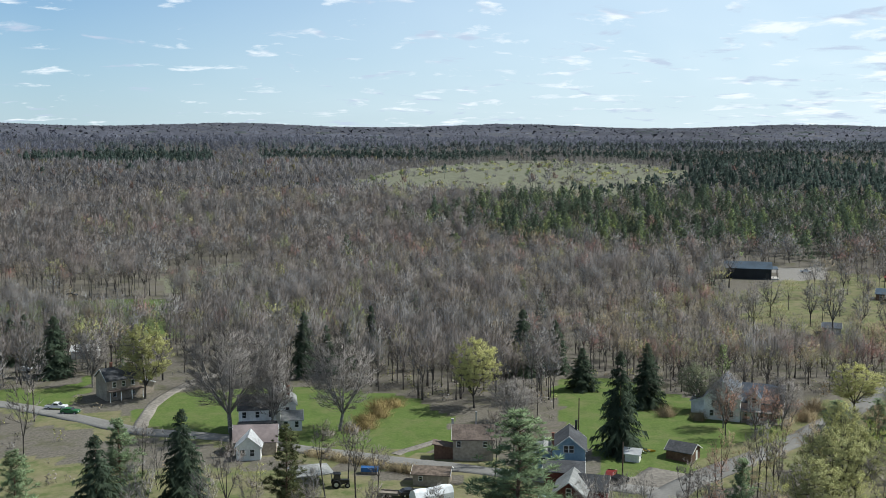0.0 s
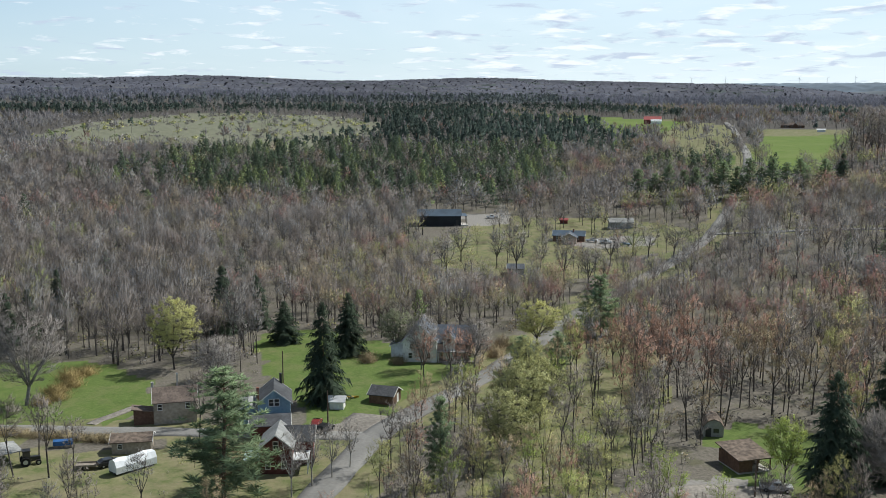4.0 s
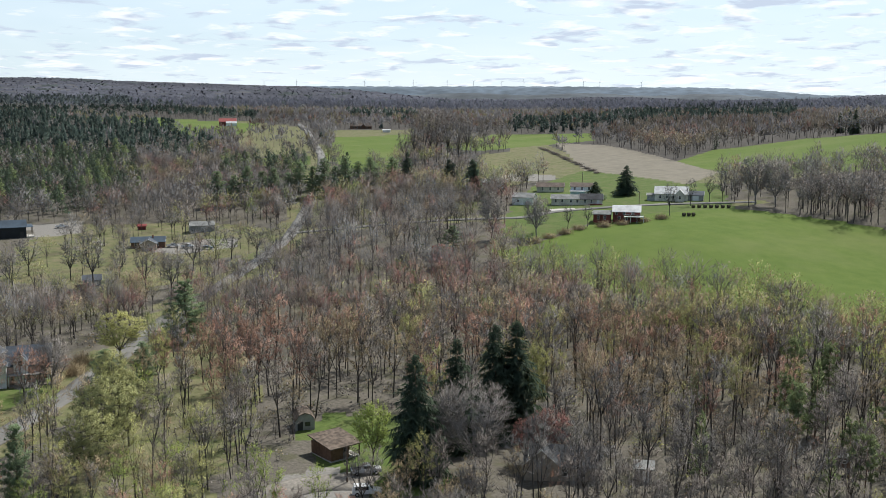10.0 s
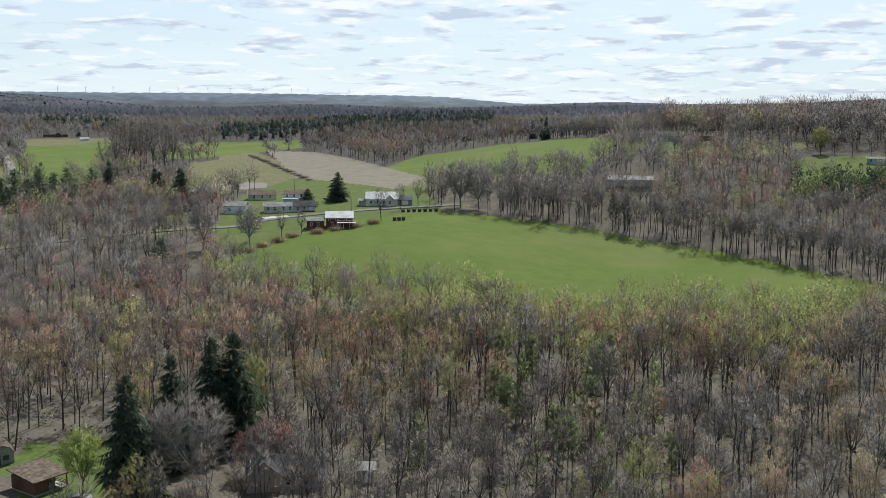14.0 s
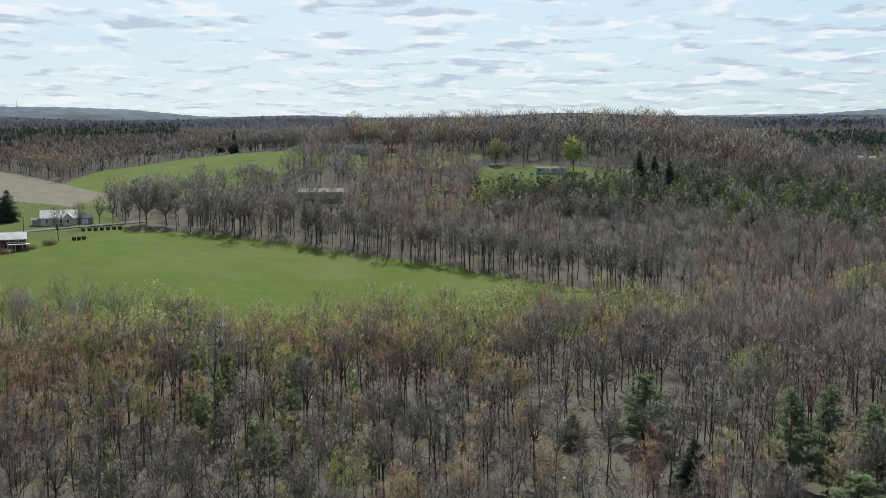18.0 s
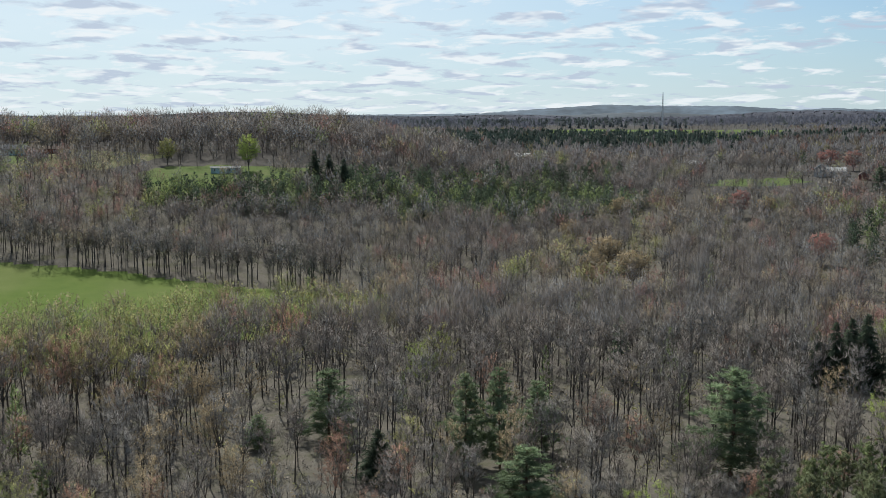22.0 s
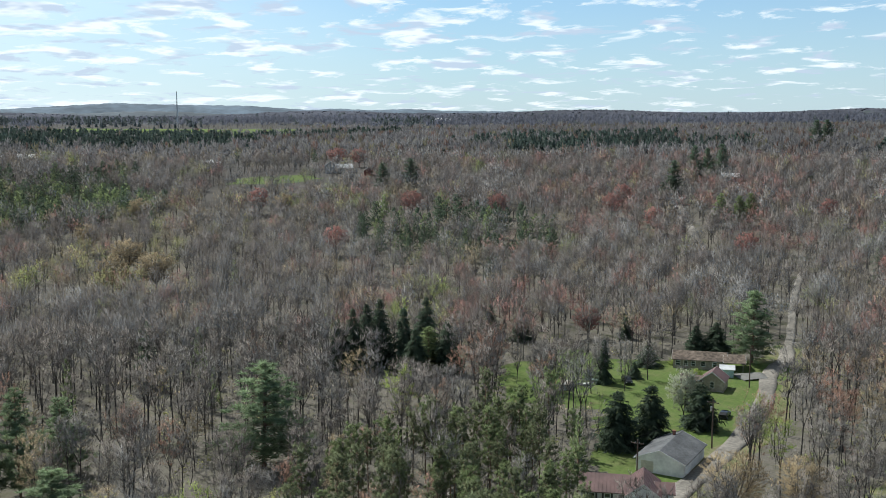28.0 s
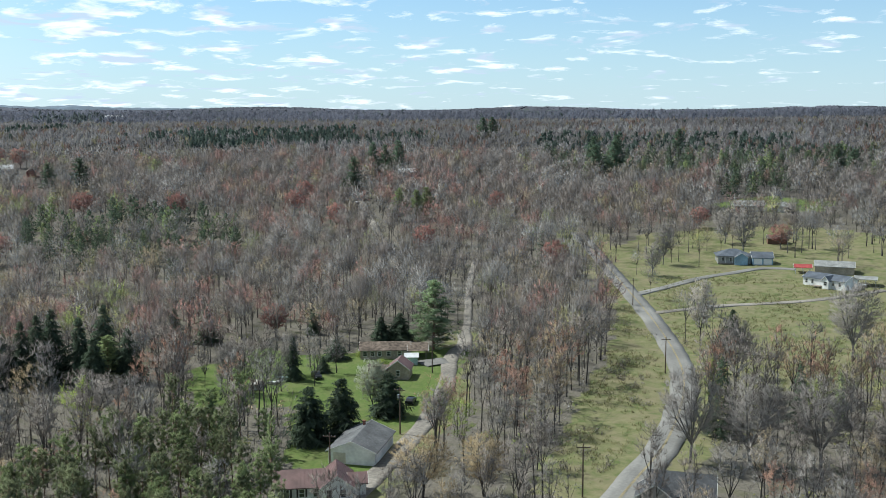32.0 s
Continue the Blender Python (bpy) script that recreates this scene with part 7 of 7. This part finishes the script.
stand_out("spruce", "spruce", DARK_SPRUCE, BARK_PINE, SPRUCE, [
    (237, -110, 14, 7), (234, -113, 17, 7.5), (234, -117, 18, 8), (234, -121, 19, 8), (228, -125, 17, 8), (230, -133, 19, 8.5), (219, -133, 14, 8), (220, -124, 13, 8),
    (248, -166, 10.5, 5.9), (240, -172, 12, 6.5), (274, -108, 10, 4.8), (274, -120, 7, 3.8), (283, -88, 7, 3.8)], "spruce clump in the wood")
stand_out("spruce", "spruce", DARK_SPRUCE, BARK_PINE, SPRUCE, [
    (203, -207, 7.4, 6.7), (200, -212, 8.3, 8), (197, -183, 5.8, 6.5), (189, -171, 4.4, 3.6), (189, -161, 11.5, 4.4),
    (225, -200, 7.7, 4.5), (123, -272, 9.7, 6), (88, -235, 3.4, 4), (445, -432, 11, 8), (475, -481, 16, 9), (473, -492, 16, 9), (401, -501, 12, 10), (377, -559, 11, 10), (355, -573, 13, 12)], "spruces along the lane")
stand_out("full_spruce", "spruce", "broad full dark green spruce beside the lane", BARK_PINE, SPRUCE, [(148, -130, 12, 9.6), (146, -137, 12.7, 10), (149, -154, 10, 9.2)], "spruces along the lane")
STRAW_TWIG = mat("twigs_straw", (0.4, 0.33, 0.2), 0.95, 0.2, 0.8, 0.05, second=(0.46, 0.385, 0.24), through_light=0.2)
WHITE_PINE = mat("needles_white_pine", (0.185, 0.255, 0.145), 0.85, 0.3, 0.6, 0.03, second=(0.24, 0.315, 0.175), through_light=0.35)
stand_out("white_pine", "white_pine", "tall blue-green white pine with open boughs", BARK_PINE, WHITE_PINE, [
    (12, 159, 22.5, 17), (124, 248, 17.6, 13), (89, 220, 9, 9), (97, 218, 10, 8), (248, 277, 9, 10), (199, 10, 15.3, 13), (180, -16, 18.7, 10), (153, -24, 13.3, 14), (196, 24, 7, 7), (174, -65, 20.5, 18),
    (184, -209, 20, 14), (262, 483, 19, 13), (277, 476, 20, 13), (288, 468, 18, 12), (301, 462, 20, 14), (310, 452, 21, 13), (322, 448, 20, 13), (331, 438, 19, 12), (341, 432, 18, 12), (270, 479, 16, 11), (283, 472, 17, 11), (295, 465, 15, 10), (306, 457, 17, 12), (316, 450, 16, 11), (327, 443, 17, 12), (336, 440, 15, 10), (48, 155, 16, 6), (181, -23, 19.5, 9), (189, -31, 14.8, 10), (-58, 174, 17, 9), (-67, 151, 18, 9)])
stand_out("white_pine", "white_pine", "tall dark green white pine above bare woods", BARK_PINE, mat("needles_dark_pine", (0.095, 0.145, 0.095), 0.85, 0.3, 0.6, 0.03, through_light=0.35), [
    (491, -495, 24, 12), (487, -502, 22, 11), (488, -517, 24, 13), (448, -434, 22, 12), (680, -855, 26, 18), (688, -881, 26, 18), (361, -574, 24, 15), (350, -582, 26, 17),
    (571, -298, 18, 12), (553, -308, 22, 15), (393, -623, 24, 16), (386, -644, 24, 16), (229, -656, 22, 16), (216, -647, 20, 14), (388, -744, 24, 16)], "tall pines above the woods")
stand_out("white_pine", "white_pine", "green white pine with open boughs", BARK_PINE, PINE, [(356, -378, 17, 10), (350, -384, 16, 10), (348, -390, 17, 10), (222, -129, 12, 9)])
stand_out("white_pine", "hemlock", "thin olive-green hemlock before a white house", BARK_PINE, mat("needles_olive", (0.10, 0.115, 0.05), 0.85, 0.3, 0.6, through_light=0.3), [(-27, 166, 18, 8)])
stand_out("bloom", "maple", "broad maple in fresh yellow-green flower", BARK, BUD_YELLOW, [
    (-78, 256, 20.4, 16), (8, 247, 18.3, 14.5), (103, 244, 12.6, 14.5), (586, 120, 15.7, 12), (145, 137, 17, 8)])
stand_out("bloom", "maple", "broad maple in dull olive-green flower beside the road", BARK, mat("buds_olive", (0.29, 0.3, 0.135), 0.9, 0.25, 0.6, 0.02, second=(0.34, 0.345, 0.165), through_light=0.3), [(69, 171, 17, 13.5), (62, 162, 14, 12), (76, 178, 15, 12), (87, 212, 11, 9)])
stand_out("bloom", "maple", "broad maple in tan-yellow bud above bare woods", BARK, BUD_TAN, [(502, -202, 14, 14), (410, -97, 15, 17), (375, -99, 15, 19), (380, -84, 14, 15), (459, -91, 14, 13), (516, -129, 14, 14)])
stand_out("bloom", "young_tree", "small tree in bright fresh green leaf", BARK, BUD_GREEN, [(105, 139, 12, 8.4), (574, 72, 21, 15)])
stand_out("bloom", "willow", "willow in pale grey-green leaf", BARK, mat("leaves_pale_green", (0.27, 0.29, 0.19), 0.9, 0.25, 0.6, through_light=0.45), [(64, 246, 12.5, 11)])
stand_out("bloom", "red_maple", "red maple in rose-red spring flower", BARK_GREY, mat("flowers_red", (0.37, 0.185, 0.165), 0.9, 0.2, 0.5, 0.02, second=(0.42, 0.225, 0.2), through_light=0.25), [
    (129, 118, 10.8, 9.5), (126, 121, 8.5, 6.3), (229, 262, 8.5, 10), (221, -447, 11, 12), (170, -422, 11, 12), (231, -190, 10.4, 10.4), (279, -117, 7, 8.8), (269, -114, 7.6, 6.8), (434, -381, 14, 13), (410, -352, 14, 14), (364, -340, 14, 12), (283, -316, 15, 13), (222, -325, 14, 13), (324, -419, 14, 12), (446, -304, 14, 14), (473, -265, 15, 15), (404, -187, 14, 14), (521, -195, 15, 14), (719, -335, 15, 20), (700, -345, 15, 18)])
stand_out("vase", "red_maple", "slender maple in dull rose bud before a white house", BARK, BUD_RED, [(64, 220, 12.7, 7.4), (70, 218, 14.0, 8.1), (75, 223, 10.7, 6.2), (83, 232, 7.1, 5.8)])
stand_out("bloom", "flowering_tree", "small tree in white blossom", BARK, BLOSSOM, [(227, 265, 7.4, 11)])
stand_out("bloom", "flowering_tree", "tree in pale green-white blossom beside the lane", BARK, mat("blossom_greenish", (0.45, 0.47, 0.36), 0.9, 0.2, 0.6, 0.02, through_light=0.45), [(154, -154, 12.3, 9)])
stand_out("shrub", "hedge_shrub", "low straw-coloured hedge shrub along a road", BARK, STRAW_TWIG, [(-28 + 2.65 * k, 207.5 - 1.4 * k, 1.7 + 0.2 * (k % 3), 4.6) for k in range(10)], "hedge along the road")
stand_out("bloom", "flowering_tree", "pear tree with a round crown of white blossom", BARK, mat("blossom_cream", (0.62, 0.57, 0.52), 0.9, 0.2, 0.6, 0.02, through_light=0.45), [(130, -266, 19, 9)])
stand_out("oak", "bare_tree", "large bare broad-crowned shade tree", BARK_GREY, TWIG_PALE, [
    (-49, 225, 24, 27), (-24, 226, 21.8, 21), (112, 128, 15, 9), (283, 267, 16.5, 13), (268, 277, 18.5, 13), (402, 244, 23, 18), (404, 235, 21.5, 16), (106, -236, 16, 10), (88, -271, 22, 17),
    (178, -402, 20, 14), (195, -420, 15.7, 13), (196, -365, 18, 10), (189, -344, 13, 9)], "shade trees")
stand_out("vase", "bare_tree", "tall open bare tree over the yard grass", BARK, TWIG_GREY, [(135, 340, 20, 12), (133, 356, 17, 10), (145, 320, 18, 11), (148, 307, 17, 11), (193, 359, 15, 14), (196, 352, 13, 11), (202, 343, 14, 13), (208, 338, 13, 11), (175, 344, 16, 12), (124, 373, 16, 13), (109, 345, 16, 12), (148, 348, 13, 9)], "yard trees")
stand_out("oak", "bare_tree", "large bare broad-crowned shade tree", BARK_GREY, TWIG_PALE, [
    (84, -169, 19, 14), (74, -174, 18, 17), (64, -182, 18, 17), (192, -144, 12.7, 8.5), (194, -164, 11.6, 5.9), (-39, 222, 21, 14), (-96, 268, 17, 12), (66, 229, 14, 10), (79, 227, 13, 10)], "shade trees")
stand_out("vase", "birch", "slender pale-barked tree before a dark red house", BARK_PALE, TWIG_PALE, [(27, 161, 12, 6), (31, 164, 11, 5.5), (23, 158, 12, 6), (35, 168, 10, 5)], "pale trees by the road")
stand_out("vase", "bare_tree", "tall bare tree in a clump between fields", BARK, TWIG_BROWN, [(440, 531, 38, 15), (448, 530, 41, 17), (457, 528, 39, 17), (455, 514, 40, 15), (459, 507, 37, 15), (477, 558, 35, 16), (476, 518, 34, 14), (496, 567, 35, 17), (429, 529, 26, 15), (556, 584, 28, 13), (578, 588, 26, 14)], "clump between the fields")
stand_out("vase", "bare_tree", "slender bare tree near the farm houses", BARK, TWIG_GREY, [(349, 252, 15, 8), (378, 262, 13, 7), (393, 262, 14, 7), (397, 258, 15, 7), (401, 254, 14, 7), (290, 274, 14, 8), (300, 266, 11, 6), (310, 264, 10, 6)], "trees near the farm")
stand_out("vase", "bare_tree", "slender bare tree on the lawn by the lane", BARK, TWIG_GREY, [(186, -173, 11, 6), (180, -160, 10, 5), (196, -173, 11, 6), (183, -152, 11, 6), (199, -162, 10, 6), (170, -170, 8, 4), (189, -139, 14, 5), (190, -145, 12, 4), (184, -144, 12, 5), (185, -149, 13, 4), (189, -160, 12, 6), (200, -142, 12, 4), (205, -153, 10, 4), (189, -169, 11, 4)], "lawn trees by the lane")
stand_out("shrub", "shrub", "rounded brown-green shrub beside a house", BARK, BUD_GREEN, [(183, -187, 2.2, 4), (178, -176, 1.8, 3), (166, -172, 1.8, 3), (194, -190, 2.5, 4)])
stand_out("shrub", "hedgerow_shrub", "dense brown shrub in a field hedgerow", BARK, TWIG_BROWN, [(595 - 9 * k, 558 - 11.5 * k, 1.5 + 0.4 * (k % 3), 5 + k % 3) for k in range(16)], "field hedgerow")
stand_out("oak", "bare_tree", "dense grey bare tree with fine twigs", BARK_GREY, TWIG_PALE, [(17, 232, 11.4, 16), (115, 123, 17.6, 17), (195, -111, 10, 15)], "shade trees")
stand_out("oak", "budding_tree", "round bare tree with orange-brown buds beside the lane", BARK, BUD_TAN, [(111, -123, 11, 13), (103, -130, 11.5, 10)])
stand_out("shrub", "flowering_shrub", "arching shrub in pale orange-yellow flower on a lawn", BARK, mat("flowers_orange", (0.36, 0.27, 0.135), 0.95, 0.2, 0.8, 0.05, second=(0.43, 0.35, 0.16), through_light=0.25), [(-21, 226, 2.2, 5.5), (-18, 229, 2.8, 6), (-18.5, 235, 2.6, 7), (-15.5, 239, 3.3, 6.5), (-16, 246, 3.4, 7.5), (-12.5, 249, 2.8, 6)], "orange shrubs on the lawn")
stand_out("shrub", "shrub", "tangled brown shrub at the lawn edge", BARK, BUD_TAN, [(276, 261, 3, 6), (285, 262, 2.5, 6), (294, 262, 3, 6), (303, 263, 2.6, 6), (313, 258, 3, 7), (321, 255, 2.4, 6), (331, 252, 2.6, 6), (340, 250, 3, 6), (55, 240, 3.5, 5), (62, 236, 3, 4), (88, 236, 4, 6), (93, 245, 4, 6)])

# ---- the woods ----
rng = np.random.default_rng(7)
NEAR_LABELS = {"bare": ("bare_tree", "tall bare deciduous tree with grey-brown twigs in early spring"), "bud": ("budding_tree", "slender deciduous tree in early spring bud"),
               "spruce": ("spruce", "dark green spruce standing among bare trees"), "pine": ("pine", "green pine with a bare lower trunk")}
x, y, kind, crown = woods(104, 330, 5.7, rng)
order = np.argsort(np.hypot(x, y))
x, y, kind, crown = x[order], y[order], kind[order], crown[order]
count = {k: 0 for k in range(4)}
single = np.zeros(len(x), bool)
for i in range(len(x)):
    k = int(kind[i])
    if count[k] < 280 and math.hypot(x[i], y[i]) < 215 and (i % 2 == 0 or k > 1):
        count[k] += 1
        single[i] = True
        kn = KINDS[k]
        fi = int(rng.integers(0, len(NEAR[kn])))
        cm = ALL_CROWNS[int(crown[i])]
        nm, lb = NEAR_LABELS[kn]
        tree(nm, x[i], y[i], (kn, fi, int(crown[i])), NEAR[kn][fi], BARK_PINE if k > 1 else BARK, cm, lb, float(rng.uniform(0.72, 1.12) * stature(x[i], y[i])), turn=float(rng.random() * 6.28), group="trees of the near wood")
# the close pine stand beside the lane
px, py, _, _ = woods(104, 235, 5.0, rng, 108.0, 142.0)
near_stand = inside(STANDS[7][0], px, py)
LANE_PINE = mat("needles_grey_green", (0.165, 0.195, 0.105), 0.85, 0.3, 0.6, 0.03, second=(0.215, 0.245, 0.135), through_light=0.35)
for i in np.nonzero(near_stand & (rng.random(len(px)) < 0.5))[0][:150]:
    tall = float(rng.uniform(0.7, 0.98))
    fi = int(rng.integers(0, 3))
    tree("pine", px[i], py[i], ("lane_pine", fi), NEAR["pine"][fi], BARK_PINE, LANE_PINE, "grey-green pine with a bare lower trunk in a close stand", tall, tall * 0.9, turn=float(rng.random() * 6.28), group="pines of the lane stand")
far_off = np.hypot(x, y)
for sel, nm, forms in ((far_off < 190, "near_woods", NEAR), ((far_off >= 190) & (far_off < 255), "near_woods_edge", BEYOND), (far_off >= 255, "woods_behind", MID_EDGE)):
    sel = sel & ~single
    plant(nm, forms, x[sel], y[sel], kind[sel], crown[sel], rng, "bare grey-brown spring woods with some budding trees", 0.72, 1.12, SOFT_CROWNS if forms is MID_EDGE else None)
plant("village_woods", MID_EDGE, *woods(245, 420, 9.0, rng, -26.0, 28.0), rng, "bare brown woods behind the village lawns", 0.75, 1.1, SOFT_CROWNS)
plant("middle_woods_edge", MID_EDGE, *woods(330, 470, 7.0, rng), rng, "grey-brown bare woods with some pine", 0.72, 1.12, SOFT_CROWNS)
plant("middle_woods", MID, *woods(470, 780, 7.2, rng), rng, "grey-brown bare woods with patches of pine", 0.72, 1.12, SOFT_CROWNS)
px, py = np.meshgrid(np.arange(470, 660, 4.7), np.arange(-175, 130, 4.7))
px, py = px.ravel() + rng.normal(0, 1.3, px.size), py.ravel() + rng.normal(0, 1.3, py.size)
young = inside(STANDS[5][0], px, py) & ~in_any(LAWNS, px, py) & (wavy(px, py, 30, 2.0) + rng.normal(0, 0.1, px.size) > 0.24)
px, py = px[young], py[young]
plant("young_pines", {k: [conifer(600 + j, 8.5 + j, 3.3, 0.03, 90, 0.7, 1.7, 0.5) for j in range(3)] for k in KINDS}, px, py, np.full(len(px), 3), rng.choice([7, 7, 8], len(px)), rng, "dense stand of young dark green pines", 0.7, 1.2)
ex, ey = rng.uniform(376, 440, 900), rng.uniform(10, 246, 900)
gap = near_line([(385, 247), (407, 215), (413, 178), (409, 101), (382, 19)], ex, ey)
rim = (gap < 9) & (rng.random(900) < 0.6) & ~in_any(CLEAR, ex, ey)
ex, ey = ex[rim], ey[rim]
plant("field_edge_trees", BEYOND, ex, ey, np.zeros(len(ex), int), rng.choice([0, 0, 1, 2], len(ex)), rng, "close row of bare trees along a field edge", 0.7, 1.1)
plant("far_woods", FAR, *woods(780, 1600, 10.8, rng), rng, "distant brown leafless woods with dark evergreens", 0.65, 1.0, HAZED_FAR_CROWNS)
plant("horizon_woods", FAR, *woods(1600, 2500, 22.0, rng), rng, "wooded ridges on the horizon", 0.85, 1.35, HAZED_RIDGE_CROWNS)


def clump(seed):
    """A tuft of many crowns run together, as woods look from kilometres off."""
    P = Proto(seed)
    R = P.r
    for k in range(10):
        a = 2.4 * k + R.random()
        c = way(a, 0) * 24 * math.sqrt(R.random())
        hh = 4 + 3 * R.random()
        k0 = len(P.v)
        P.v += [c + (0, 0, hh)] + [c + way(6.283 * j / 4 + a, 0) * (13 + 6 * R.random()) - (0, 0, 2.5) for j in range(4)]
        P.f += [(k0, k0 + 1, k0 + 2), (k0, k0 + 2, k0 + 3), (k0, k0 + 3, k0 + 4), (k0, k0 + 4, k0 + 1)]
        P.s += [1, 1, 1, 1]
    v, f, s, n = P.grown(ragged=0.0)
    n = n * 0.3 + R.normal(0, 0.1, n.shape) + (0, 0, 0.8)
    return v, f, s, (n / np.linalg.norm(n, axis=1)[:, None]).astype(np.float32)


CLUMPS = {k: [clump(700 + 5 * i + j) for j in range(4)] for i, k in enumerate(KINDS)}
plant("hazed_ridge_woods", CLUMPS, *woods(2500, 4350, 50.0, rng), rng, "unbroken bare woods on the distant ridges", 0.6, 1.1, HAZED_RIDGE_CROWNS)


# low brush on the woodland floor
BRUSH = {k: [bush(400 + j, 2.2, 9, 0.42) for j in range(3)] for k in KINDS}
bx, by, bk, bc = woods(106, 300, 4.1, rng)
plant("underbrush", BRUSH, bx, by, np.zeros_like(bk), rng.choice([0, 0, 1, 1, 2, 3, 5], len(bx)), rng, "grey-brown underbrush and saplings", 0.5, 1.4)

# thin young trees that fill the wood close below
SAPLING = [bare(430 + j, 7.0 + j % 2, 1.7, 0.22, 17, 7, 0.95, 0.05, trunk=0.055, limbs=3, sides=3) for j in range(4)]
SAPLING_BUD = [bare(440 + j, 7.0, 1.9, 0.22, 15, 5, 0.9, 0.05, 2, 0.16, trunk=0.055, limbs=3, sides=3) for j in range(3)]
bx, by, bk, bc = woods(104, 205, 5.2, rng)
bk = np.where(bk > 1, 0, bk)
bc = np.where(bc > 6, 0, bc)
plant("saplings", {"bare": SAPLING, "bud": SAPLING_BUD, "spruce": SAPLING, "pine": SAPLING}, bx, by, bk, bc, rng, "thin grey saplings and young trees between the trunks", 0.7, 1.6)
mx, my = rng.uniform(-100, 300, 1500), rng.uniform(760, 1530, 1500)
scrub = inside(MEADOW[0], mx, my) & (wavy(mx, my, 70, 9.0) + rng.normal(0, 0.2, 1500) > 0.45)
mx, my = mx[scrub], my[scrub]
plant("meadow_scrub", {k: [bush(460 + j, 3.2, 16, 1.1) for j in range(3)] for k in KINDS}, mx, my, np.zeros(len(mx), int), rng.choice([0, 2, 2, 5, 5, 8], len(mx)), rng, "grey-green scrub scattered over a pale meadow", 0.5, 1.6)

# brush and rough grass along the verge of the eastern road
vx, vy = rng.uniform(90, 220, 3000), rng.uniform(-352, -130, 3000)
edge = inside(HAY[1], vx, vy) & (near_line(ROAD_EAST, vx, vy) > 6.0) & (wavy(vx, vy, 16, 3.0) > 0.5)
vx, vy = vx[edge], vy[edge]
plant("verge_brush", {k: [bush(480 + j, 1.6, 26, 0.2) for j in range(3)] for k in KINDS}, vx, vy, np.zeros(len(vx), int), rng.choice([0, 1, 1, 3, 8], len(vx)), rng, "tangled brown brush on a road verge", 0.5, 1.5)


def tuft(seed):
    P = Proto(seed)
    for k in range(9):
        p = P.r.normal(0, 0.3, 3) * (1, 1, 0)
        P.blade(p, p + way(6.283 * P.r.random(), radians(55 + 30 * P.r.random())) * (0.3 + 0.45 * P.r.random()), 0.1)
    return P.grown()


gx, gy = rng.uniform(60, 240, 26000), rng.uniform(-400, -110, 26000)
edge = in_any(HAY, gx, gy) & (near_line(ROAD_EAST, gx, gy) > 3.6) & (wavy(gx, gy, 11, 5.0) + rng.normal(0, 0.15, 26000) > 0.45)
gx, gy = gx[edge], gy[edge]
STRAW = mat("grass_straw", (0.3, 0.26, 0.16), 0.95, 0.25, 0.5, 0.05, second=(0.24, 0.25, 0.11), through_light=0.3)
plant("rough_grass", {k: [tuft(490 + j) for j in range(4)] for k in KINDS}, gx, gy, np.zeros(len(gx), int), np.zeros(len(gx), int), rng, "rough straw-coloured grass tussocks on a verge", 0.6, 1.5, [STRAW])
